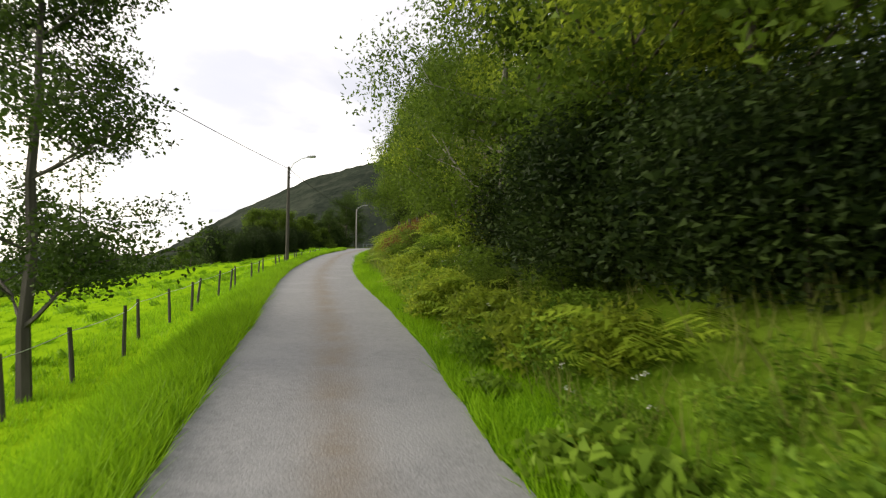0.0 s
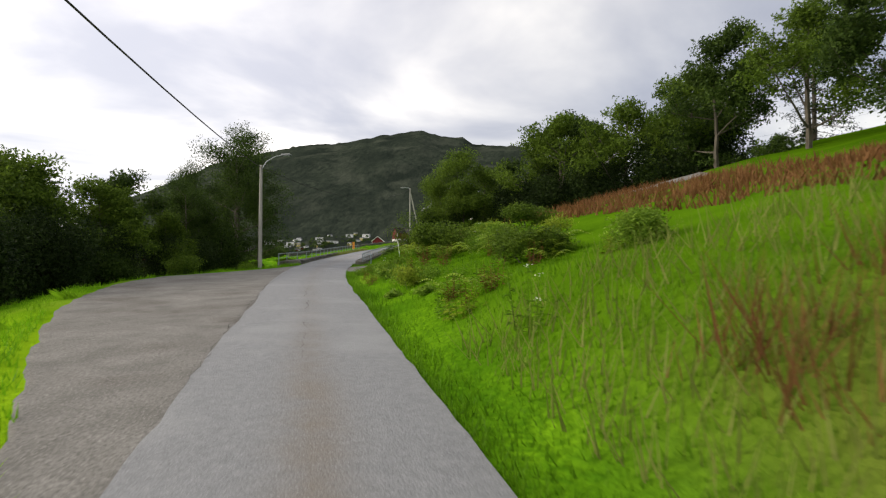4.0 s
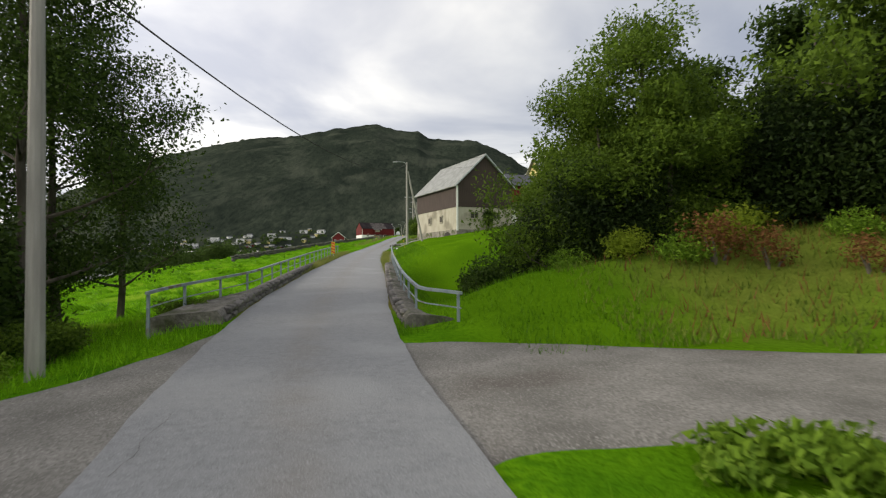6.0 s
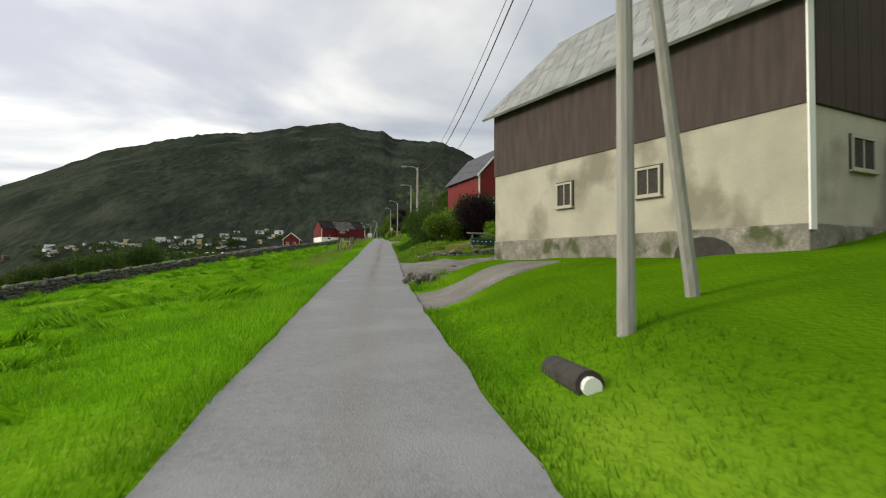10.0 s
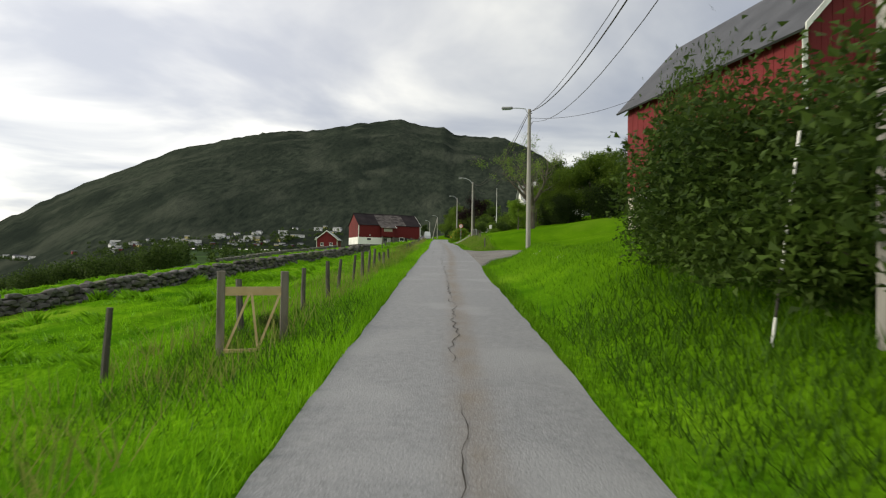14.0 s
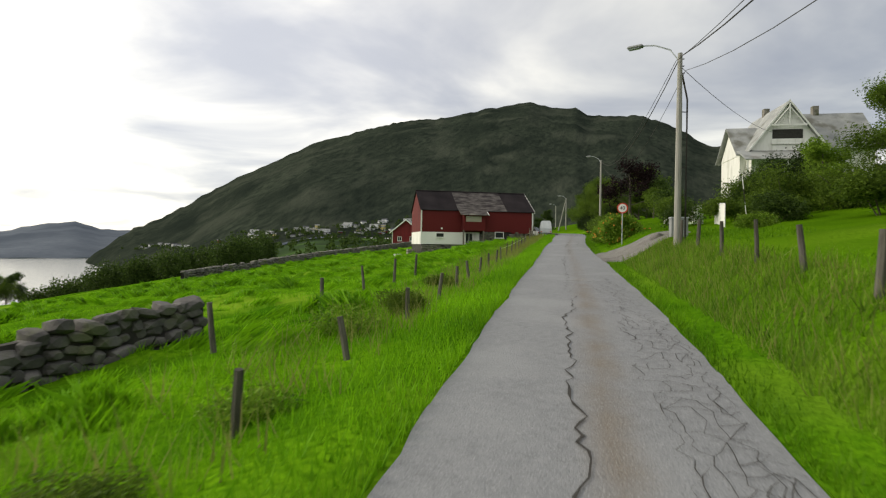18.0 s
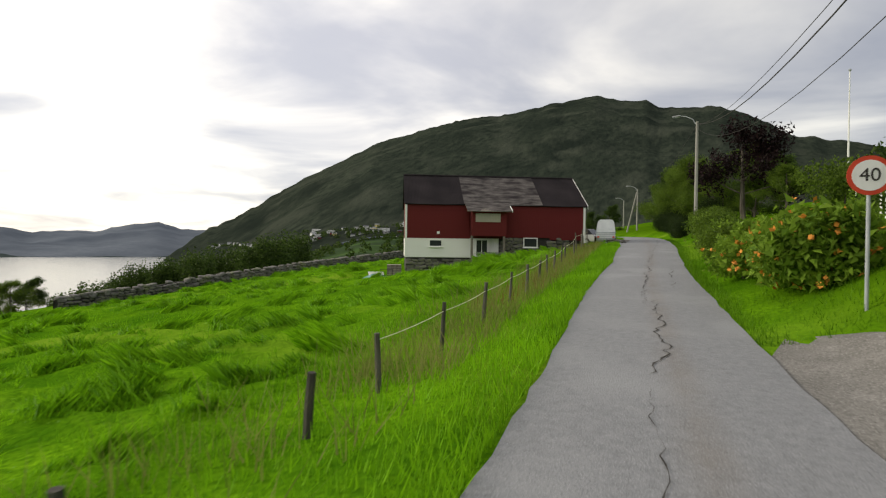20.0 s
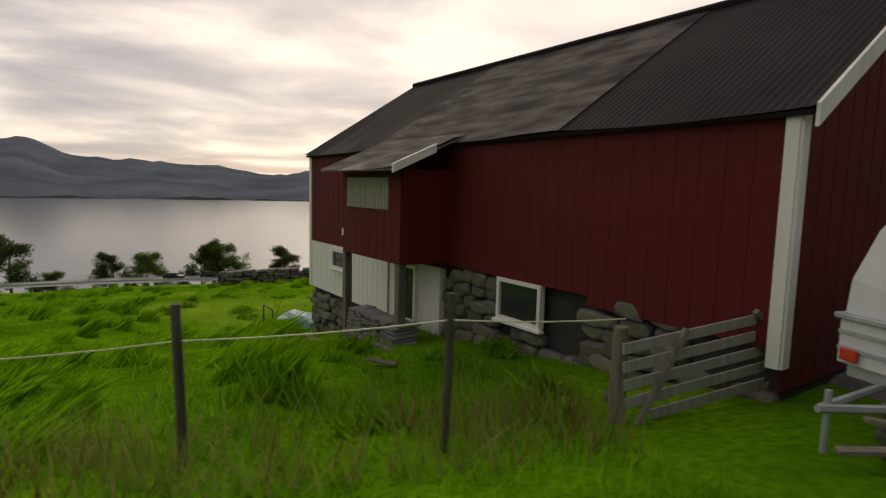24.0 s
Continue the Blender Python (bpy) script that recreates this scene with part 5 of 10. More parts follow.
# ---- street lamps, poles and lines ----
def street_lamp(x, y, h, arm, reach=1.3, dark=False, head=True, ground=None, label="", sag_arm=0.55):
    z = ground if ground is not None else ground_at(x, y)
    th = thing("street_lamp", pose(x, y, z), label or "wooden street lamp pole beside the road", "street lamp", "lamps along the road")
    bm = bmesh.new()
    tube(bm, [(0, 0, -0.6), (0, 0, h * 0.5), (0, 0, h)], [0.14, 0.12, 0.09], 10)
    part("pole", bm, dark_pole if dark else pole_wood, th)
    a = radians(arm)
    d = Vector((-math.sin(a), math.cos(a), 0))
    if head:
        bm = bmesh.new()
        pts = [Vector((0, 0, h - 0.35)), d * reach * 0.25 + Vector((0, 0, h + sag_arm * 0.35)), d * reach * 0.65 + Vector((0, 0, h + sag_arm * 0.85)), d * reach + Vector((0, 0, h + sag_arm))]
        tube(bm, pts, 0.028, 6)
        part("arm", bm, galvanised, th)
        bm = bmesh.new()
        q = (d.to_track_quat("Y", "Z")).to_matrix().to_4x4()
        tip = Matrix.Translation(d * reach + Vector((0, 0, h + sag_arm)))
        box(bm, -0.13, 0.13, -0.05, 0.6, -0.06, 0.07, bevel=0.045, m=tip @ q)
        lamp = part("lamp_head", bm, lamp_grey, th)
        bm = bmesh.new()
        box(bm, -0.1, 0.1, 0.08, 0.55, -0.085, -0.06, bevel=0.01, m=tip @ q)
        part("lens", bm, galvanised, lamp, "pale lamp lens")
    bm = bmesh.new()
    for k in range(3):
        tube(bm, [(0.0, 0, h - 0.25 - 0.28 * k), (0.16, 0.05, h - 0.22 - 0.28 * k)], 0.022, 5)
    part("insulator", bm, crack_mat, th)
    return th


def wire(a, b, sag, r=0.012, name="overhead_line"):
    a, b = Vector(a), Vector(b)
    bm = bmesh.new()
    tube(bm, [a.lerp(b, f) - Vector((0, 0, 4 * sag * f * (1 - f))) for f in np.linspace(0, 1, 15)], r, 4)
    ob = part(name, bm, crack_mat)
    return tagged(ob, "thin black overhead line strung between poles", "cable", "overhead lines", "structure")


LAMPS = {
    "a": (-22.2, 36.1, 7.1, 2.8, -95, 1.7, True), "b": (-40.05, 86.5, 6.7, 6.3, -95, 1.5, False), "d": (-40.25, 140.4, 9.2, 9.8, 85, 1.0, False),
    "f": (-44.6, 190.4, 7.8, 13.0, 85, 1.1, False), "g": (-46.25, 217.0, 7.5, 15.1, 85, 1.0, False), "i": (-50.95, 260.4, 7.4, 17.2, 70, 1.5, False), "k": (-55.95, 307.2, 9.0, 18.6, 70, 1.3, False),
}
TOPS = {}
for key, (x_, y_, h_, g_, arm_, reach_, dark_) in LAMPS.items():
    street_lamp(x_, y_, h_, arm_, reach_, dark_, ground=g_, sag_arm=0.1 if key in "dfg" else 0.6,
                label="dark wooden pole with an arched grey street lamp" if dark_ else "")
    TOPS[key] = Vector((x_, y_, g_ + h_))
behind = Vector((-14.0, -12.0, 12.0))
chain = [behind, TOPS["a"], TOPS["b"], TOPS["d"], TOPS["f"], TOPS["g"], TOPS["i"], TOPS["k"]]
for p, q, sag_ in zip(chain, chain[1:], (0.012, 0.012, 0.034, 0.042, 0.042, 0.04, 0.04)):
    wire(p - Vector((0, 0, 0.15)), q - Vector((0, 0, 0.15)), (p - q).length * sag_, 0.02)
for p, q in zip(chain[3:], chain[4:]):
    for dx, dz, r_ in ((-0.5, 0.3, 0.011), (0.7, 0.7, 0.011)):
        wire(p + Vector((dx * 0.3, 0, -dz)), q + Vector((dx * 0.3, 0, -dz)), (p - q).length * (0.032 + 0.019 * (dx > 0)), r_)
wire(TOPS["d"] - Vector((0, 0, 0.3)), (40, 160, 34), 1.2)
wire(TOPS["d"] - Vector((0, 0, 0.9)), (40, 166, 30), 1.2)
wire(TOPS["f"] - Vector((0, 0, 0.3)), (30, 203, 33), 1.0)
wire(TOPS["f"] - Vector((0, 0, 1.1)), (-18, 184, 23.5), 0.6)
wire(TOPS["g"] - Vector((0, 0, 0.5)), (-41.0, 214.5, 22.4), 0.35)
wire(TOPS["i"] - Vector((0, 0, 0.5)), (-38.0, 299.5, 28.5), 0.8)
wire(TOPS["k"] - Vector((0, 0, 0.2)), (-64.6, 352.0, 26.2), 1.2)
# stay of the tall pole
th = thing("pole_stay", pose(-38.6, 141.7, 10.25), "leaning wooden stay propping a street lamp pole", "pole")
bm = bmesh.new()
tube(bm, [(0, 0, -0.4), (-1.55, -1.25, 7.8)], [0.13, 0.09], 8)
part("pole", bm, pole_wood, th)
# ladder-like riser at the garden pole
th = thing("cable_riser", pose(-50.65, 260.55, 17.2), "dark steel cable riser beside a pole", "pole")
bm = bmesh.new()
tube(bm, [(0, 0, -0.3), (0, 0, 5.6), (-0.2, 0, 6.6)], 0.035, 6)
part("pole", bm, crack_mat, th)
for k in range(4):
    bm = bmesh.new()
    tube(bm, [(0, 0, 1.8 + k * 1.1), (-0.3, -0.12, 1.8 + k * 1.1)], 0.02, 5)
    part("bracket", bm, crack_mat, th)
# more distant poles
for x_, y_, h_ in ((-64.6, 352.0, 6.6), (-70.5, 384.0, 6.0)):
    street_lamp(x_, y_, h_, 75, 1.2, ground=ground_at(x_, y_) - 0.2)
th = thing("pole_stay", pose(-66.2, 352.4, ground_at(-66.2, 352.4)), "leaning wooden stay of a far pole", "pole")
bm = bmesh.new()
tube(bm, [(0, 0, -0.4), (1.5, -0.4, 6.2)], [0.13, 0.09], 8)
part("pole", bm, pole_wood, th)


def flagpole(x, y, h, label):
    th = thing("flagpole", pose(x, y, ground_at(x, y)), label, "flagpole")
    bm = bmesh.new()
    tube(bm, [(0, 0, -0.3), (0, 0, h)], [0.07, 0.03], 8)
    part("pole", bm, white_wood, th)
    bm = bmesh.new()
    bmesh.ops.create_uvsphere(bm, u_segments=8, v_segments=6, radius=0.09)
    bmesh.ops.translate(bm, vec=(0, 0, h + 0.05), verts=bm.verts)
    part("knob", bm, galvanised, th)


flagpole(-30.2, 244.5, 11.0, "tall white flagpole on a lawn")
flagpole(-47.3, 303.0, 8.5, "white flagpole in a garden")


# ---- the bridge: kerb walls and railings ----
masonry = coat("old_bridge_masonry", (0.085, 0.080, 0.070), (0.27, 0.255, 0.225), 3.2, 0.95, 1.0, 11, stain=(0.060, 0.066, 0.034), stain_scale=1.5, grains=0.8, deep=0.05)


def wall_face(side, s):
    """Offset of the wall's road face: hard on the asphalt at first, further out along the grassy end."""
    near, far = (1.86, 2.08) if side > 0 else (2.12, 2.36)
    return near + (far - near) * float(smooth01((s - 114) / 8))


def wall_top(s):
    return 0.30 - 0.12 * float(smooth01((s - 114) / 8))


def guard(side, s0, s1, rail, label):
    """Railing on a masonry wall; rail(s) gives the offset of the rail, flaring outwards at the first end."""
    p = spot(s0, rail(s0))
    th = thing("bridge_railing", pose(p.x, p.y, p.z), label, "railing", "railings of the bridge")
    inv = th.matrix_world.inverted()
    g = side

    def carry(name, stations, outline, mat, text="", rough_=0.0):
        verts, n = [], len(outline(stations[0]))
        for s in stations:
            c, _ = on_road(np.array(float(s)))
            for k, (lat, up) in enumerate(outline(s)):
                j = rough_ * (noise.noise((s * 1.1, k * 3.1, lat)) + 0.6 * noise.noise((s * 3.7, k * 5.3, g)))
                x, y = plan(np.array(float(s)), lat + j)
                verts.append(tuple(inv @ Vector((float(x), float(y), float(c[2]) + up + 0.7 * j))))
        faces = [(i * n + k, i * n + (k + 1) % n, (i + 1) * n + (k + 1) % n, (i + 1) * n + k) for i in range(len(stations) - 1) for k in range(n)]
        faces += [tuple(range(n))[::-1], tuple((len(stations) - 1) * n + k for k in range(n))]
        bm = bmesh.new()
        vs = [bm.verts.new(v) for v in verts]
        for f in faces:
            bm.faces.new([vs[k] for k in f])
        bmesh.ops.recalc_face_normals(bm, faces=bm.faces)
        return part(name, bm, mat, th, text)

    def section(s):
        a, b, h = wall_face(g, s), max(abs(rail(s)), wall_face(g, s) + 0.35), wall_top(s)
        return [(a * g, -2.4), (a * g, -0.05), ((a + 0.03) * g, h * 0.6), ((a + 0.07) * g, h - 0.04), ((a + 0.16) * g, h), ((b - 0.05) * g, h - 0.07), ((b + 0.14) * g, h - 0.14), ((b + 0.18) * g, -2.4)]

    carry("kerb_wall", list(np.arange(s0 + 0.4, s1 + 0.5, 0.22)), section, masonry, "mossy weathered masonry kerb wall", 0.05)
    rails = list(np.arange(s0, s1 + 0.05, 0.5))
    carry("top_rail", rails, lambda s: [(rail(s) - 0.035, 0.735), (rail(s) - 0.035, 0.80), (rail(s) + 0.035, 0.80), (rail(s) + 0.035, 0.735)], rail_paint, "pale blue-grey painted steel handrail")
    carry("lower_rail", rails, lambda s: [(rail(s) - 0.012, 0.43), (rail(s) - 0.012, 0.455), (rail(s) + 0.012, 0.455), (rail(s) + 0.012, 0.43)], rail_paint)
    for s in np.arange(s0 + 0.1, s1 + 0.05, 1.9):
        c, _ = on_road(np.array(float(s)))
        x, y = plan(np.array(float(s)), rail(s))
        ob = part("post", boxed((-0.028, 0.028, -0.038, 0.038, -0.25, 0.75), bevel=0.005), rail_paint, th)
        ob.matrix_local = inv @ pose(float(x), float(y), float(c[2]), 0, 0, heading(s))
    # sloping rail end
    c, _ = on_road(np.array(float(s1)))
    x0, y0 = plan(np.array(float(s1)), rail(s1))
    x1, y1 = plan(np.array(float(s1 + 0.5)), rail(s1) + 0.1 * g)
    bm = bmesh.new()
    tube(bm, [(float(x0), float(y0), float(c[2]) + 0.75), (float(x1), float(y1), float(c[2]) + 0.35)], 0.04, 6)
    bmesh.ops.transform(bm, matrix=inv, verts=bm.verts)
    part("rail_end", bm, rail_paint, th)
    # rough face stones set in the wall
    rng = random.Random(70 + g)
    for row in range(2):
        s = s0 + 0.7 + 0.3 * row
        while s < 117:
            w = rng.uniform(0.35, 0.85)
            c, _ = on_road(np.array(s + w / 2))
            x, y = plan(np.array(s + w / 2), (wall_face(g, s) + 0.09) * g)
            ob = new("stone", ROCKS[rng.randrange(7)])
            ob.parent = th
            ob.matrix_local = inv @ pose(float(x), float(y), float(c[2]) + 0.05 + 0.16 * row, rng.uniform(-7, 7), rng.uniform(-7, 7), heading(s) + 90 + rng.uniform(-7, 7)) @ Matrix.Diagonal((w * 1.1, 0.28, rng.uniform(0.17, 0.23), 1))
            s += w
    return th


guard(-1, 98.0, 136.6, lambda s: -2.58 - 1.0 * (1 - float(smooth01((s - 98) / 7))), "grey steel railing on a mossy kerb wall, downhill side")
guard(1, 96.9, 136.0, lambda s: 2.3 + 0.75 * (1 - float(smooth01((s - 96.7) / 1.6))), "grey steel railing on a mossy kerb wall, uphill side")

yellow_paint = coat("yellow_paint", (0.60, 0.40, 0.03), (0.72, 0.50, 0.05), 4, 0.5, 0.05, 40)
red_paint = coat("red_orange_paint", (0.55, 0.05, 0.02), (0.65, 0.07, 0.03), 4, 0.5, 0.05, 40)
green_plastic = coat("dark_green_plastic", (0.012, 0.06, 0.04), (0.02, 0.085, 0.055), 4, 0.45, 0.05, 40)


def hazard_marker(s, lat):
    p = spot(s, lat)
    z = float(on_road(np.array(s))[0][2])
    th = thing("hazard_marker", pose(p.x, p.y, z, 0, 0, heading(s)), "yellow hazard panel with red slanting stripes", "road sign")
    bm = bmesh.new()
    tube(bm, [(0, 0.03, -0.3), (0, 0.03, 1.2)], 0.03, 8)
    part("post", bm, galvanised, th)
    panel = part("panel", boxed((-0.14, 0.14, -0.02, 0.0, 0.35, 1.25), bevel=0.004), yellow_paint, th)
    for k in range(4):
        bm = bmesh.new()
        z0 = 0.38 + k * 0.22
        prism(bm, [(-0.135, z0 + 0.10), (0.135, z0 - 0.02 if k else z0), (0.135, z0 + 0.09), (-0.135, min(z0 + 0.21, 1.24))], 0.003, "y", -0.0245)
        part("stripe", bm, red_paint, panel, "red slanting stripe")


hazard_marker(128.5, -2.15)


def marker_stick(s, lat, h, lean, tilt, mats, label):
    p = spot(s, lat)
    th = thing("snow_stick", pose(p.x, p.y, p.z, lean, tilt, 0), label, "marker pole")
    n = len(mats)
    for k, m in enumerate(mats):
        bm = bmesh.new()
        tube(bm, [(0, 0, -0.2 + (h + 0.2) * k / n), (0, 0, -0.2 + (h + 0.2) * (k + 1) / n)], 0.017, 6)
        part("band", bm, m, th)


marker_stick(138.6, 3.5, 1.25, 4, -9, [crack_mat, yellow_paint, crack_mat, yellow_paint, crack_mat, yellow_paint], "leaning black and yellow snow stick in the grass")
marker_stick(199.4, 3.65, 2.45, 0, 7, [white_wood, crack_mat, white_wood, white_wood, white_wood], "leaning white and black snow stick by the hedge")
marker_stick(86.0, 4.4, 1.35, 0, -8, [white_wood, white_wood], "leaning pale stick on the bank")
marker_stick(273.0, 8.3, 2.2, 0, -6, [crack_mat, white_wood, crack_mat, white_wood], "black and white snow stick in a garden")

# drain pipe end
p = spot(146.5, 2.7)
th = thing("drain_pipe", pose(p.x, p.y, p.z + 0.05, 0, 0, heading(146)), "black plastic drain pipe end with a pale rim", "pipe")
bm = bmesh.new()
tube(bm, [(0, 0.1, 0.05), (0, 1.4, 0.02)], 0.19, 12)
part("pipe", bm, crack_mat, th)
bm = bmesh.new()
tube(bm, [(0, 0.0, 0.05), (0, 0.12, 0.05)], 0.12, 12)
part("rim", bm, white_wood, th)

# speed limit sign
p = spot(280.2, 3.4)
th = thing("speed_sign", pose(p.x, p.y, p.z, 0, 0, heading(280)), "round white speed sign with a red rim reading 40", "road sign")
bm = bmesh.new()
tube(bm, [(0, 0.03, -0.3), (0, 0.03, 2.5)], 0.03, 8)
part("post", bm, galvanised, th)
for r_, y0_, mat_, nm in ((0.32, 0.0, red_paint, "rim"), (0.25, -0.006, white_wood, "face")):
    bm = bmesh.new()
    tube(bm, [(0, y0_ - 0.012, 2.2), (0, y0_, 2.2)], r_, 24)
    part(nm, bm, mat_, th)
cu = bpy.data.curves.new("numerals", "FONT")
cu.body, cu.size, cu.align_x, cu.align_y, cu.extrude = "40", 0.3, "CENTER", "CENTER", 0.003
cu.materials.append(crack_mat)
tx = new("numerals", cu)
tx.parent = th
tx.matrix_local = pose(0, -0.024, 2.2, 90, 0, 0)


# ---- fences ----
def fence(name, posts, height, label, group, wire_at=(), wire_mat=None, lean=4.0, thick=0.05, wire_label="", grow=None, open_end=False, post_mat=None):
    """Posts at (s, lat) with wires between them."""
    p0 = spot(*posts[0])
    th = thing(name, pose(p0.x, p0.y, p0.z), label, "fence", group)
    inv = th.matrix_world.inverted()
    tops = []
    meshes = []
    for k in range(5):
        bm = bmesh.new()
        r = thick * random.uniform(0.85, 1.2)
        tube(bm, [(0, 0, -0.35), (random.uniform(-0.015, 0.015), 0, height * 0.5), (0, 0, height * random.uniform(0.94, 1.06))], [r, r * 0.95, r * 0.85], 7)
        me = bpy.data.meshes.new("post")
        bm.to_mesh(me)
        bm.free()
        me.materials.append(post_mat or post_wood)
        meshes.append(me)
    for k, (s, lat) in enumerate(posts):
        p = spot(s, lat)
        m = pose(p.x, p.y, p.z, random.uniform(-lean, lean), random.uniform(-lean, lean), random.uniform(0, 360))
        if grow:
            m = m @ Matrix.Diagonal((1, 1, grow(s), 1))
        tops.append((p, m))
        if open_end and k == len(posts) - 1:
            continue
        ob = new("post", meshes[k % 5])
        ob.parent = th
        ob.matrix_local = inv @ m
    for f in wire_at:
        for (pa, ma), (pb, mb) in zip(tops, tops[1:]):
            a, b = ma @ Vector((0, 0, height * f)), mb @ Vector((0, 0, height * f))
            bm = bmesh.new()
            tube(bm, [inv @ a.lerp(b, u) - Vector((0, 0, 0.12 * u * (1 - u) * (a - b).length / 2.5)) for u in (0, 0.25, 0.5, 0.75, 1)], 0.008, 4)
            part("wire", bm, wire_mat or galvanised, th, wire_label)
    return th


fence("field_fence", [(s, -4.35 + 0.2 * math.sin(s)) for s in np.arange(3.6, 60, 2.2)], 1.1, "row of dark wooden fence posts along a field", "fences", (0.9,), galvanised, post_mat=dark_pole)
fence("field_fence", [(202.2, -5.6), (205.6, -4.6), (208.4, -3.9), (211.4, -3.8), (214.4, -4.0), (216.2, -3.7), (218.2, -3.6), (220.4, -3.6), (222.6, -3.6)], 1.15, "grey wooden fence posts along the road", "fences", thick=0.07)
fence("field_fence", [(224.4, -3.25), (227.7, -3.8), (229.2, -3.4)], 0.85, "short grey fence posts in long grass", "fences", thick=0.07)
rope = coat("pale_electric_rope", (0.60, 0.62, 0.40), (0.72, 0.74, 0.52), 9, 0.6, 0.05, 60)
fence("field_fence", [(s, -3.4) for s in (246.5, 250.3, 253.4, 257.0, 260.4, 263.4, 266.2, 269.0, 271.9, 274.6)], 0.72, "leaning fence posts in long grass", "fences", thick=0.06, lean=8)
fence("electric_fence", [(276.3, -3.4), (278.8, -3.4), (281.6, -3.4), (284.4, -3.4), (286.6, -3.35), (289.0, -3.4), (291.4, -3.6), (293.4, -3.7), (296.6, -4.0), (299.7, -4.4), (302.2, -4.4), (304.8, -4.7), (307.1, -4.8), (309.4, -4.7), (311.35, -5.3)], 1.0, "electric rope fence on thin wooden posts", "fences", (0.84,), rope, thick=0.045, wire_label="pale electric rope", open_end=True, grow=lambda s: 0.9 + 0.55 * float(smooth01((s - 299) / 8)) - 0.2 * float(smooth01((s - 309.5) / 1.5)))
fence("garden_fence", [(s, 3.75 + 0.03 * (s - 240)) for s in (244.6, 253.7, 256.3, 259.0, 262.0, 265.0, 268.0)], 0.95, "grey fence posts beside the lawn", "fences", thick=0.06, lean=6)
fence("field_fence", [(s, -6.5 - 0.02 * (s - 254)) for s in (254.5, 259.7, 263.6, 267.5, 271.0)], 1.0, "old fence posts across the field", "fences", thick=0.06, lean=6)
fence("bank_fence", [(s, 4.6 + 0.5 * math.sin(s * 1.7)) for s in (31.5, 34.0, 37.2, 40.5, 43.5, 46.8, 50.0)], 1.2, "old leaning fence posts on the overgrown bank", "fences", thick=0.05, lean=10)


def pale_gate(s, lat):
    p = spot(s, lat)
    th = thing("gate_frame", pose(p.x, p.y, p.z, 0, 0, heading(s) + 20), "pale new wooden gate frame leaning between old posts", "gate")
    fresh = coat("fresh_timber", (0.42, 0.31, 0.15), (0.55, 0.43, 0.24), 3, 0.8, 0.3, 40)
    for nm, sp in (("post", (-0.62, -0.48, 0, 0.14, -0.3, 1.45)), ("post", (0.5, 0.64, 0, 0.14, -0.3, 1.45))):
        part(nm, boxed(sp, bevel=0.01), old_wood, th)
    part("top_board", boxed((-0.48, 0.5, 0.02, 0.06, 1.0, 1.16)), fresh, th)
    part("foot_board", boxed((-0.48, 0.55, -0.3, -0.24, 0.0, 0.06)), fresh, th)
    for x0, x1 in ((-0.45, -0.05), (0.1, -0.02), (0.1, 0.5)):
        bm = bmesh.new()
        tube(bm, [(x0, -0.2, 0.03), (x1, 0.03, 1.05)], 0.03, 4)
        part("brace", bm, fresh, th)


pale_gate(203.4, -3.6)


def yard_gate():
    a, b = Vector((-63.48, 302.34)), Vector((-64.17, 304.64))
    L = (b - a).length
    ang = math.degrees(math.atan2(b.y - a.y, b.x - a.x))
    th = thing("yard_gate", pose(a.x, a.y, 17.77, 0, 0, ang), "weathered grey wooden gate of five boards beside the barn", "gate")
    for x, h in ((0.0, 1.05), (L, 1.33)):
        bm = bmesh.new()
        tube(bm, [(x, 0, -0.4), (x + 0.01, 0.01, h * 0.5), (x, 0, h)], [0.095, 0.085, 0.075], 8)
        part("post", bm, old_wood, th)
    for k in range(5):
        z = 0.0 + k * 0.195
        part("board", boxed((0.05 + (0.35 if k == 0 else 0.0), L - 0.02, -0.10, -0.07, z, z + 0.115), bevel=0.004), pole_wood, th).rotation_euler = (0, -0.105, 0)
    for p0, p1 in (((0.15, -0.02), (0.85, 0.92)), ((L - 0.45, -0.15), (L - 0.1, 0.5)), ((L - 0.05, 0.42), (L - 0.55, 0.95))):
        bm = bmesh.new()
        tube(bm, [(p0[0], -0.13, p0[1]), (p1[0], -0.13, p1[1])], 0.042, 4)
        part("brace", bm, old_wood, th).rotation_euler = (0, -0.105, 0)
    for x, y, tilt in ((-68.4, 303.7, 10), (-69.0, 305.4, -3), (-66.4, 303.9, 6)):
        th2 = thing("fence_post", pose(x, y, ground_at(x, y), 0, tilt, 0), "leaning grey post between the gate and the barn", "post")
        bm = bmesh.new()
        tube(bm, [(0, 0, -0.3), (0.01, 0, 0.6), (0, 0, 1.15)], [0.06, 0.055, 0.05], 7)
        part("post", bm, old_wood, th2)


yard_gate()


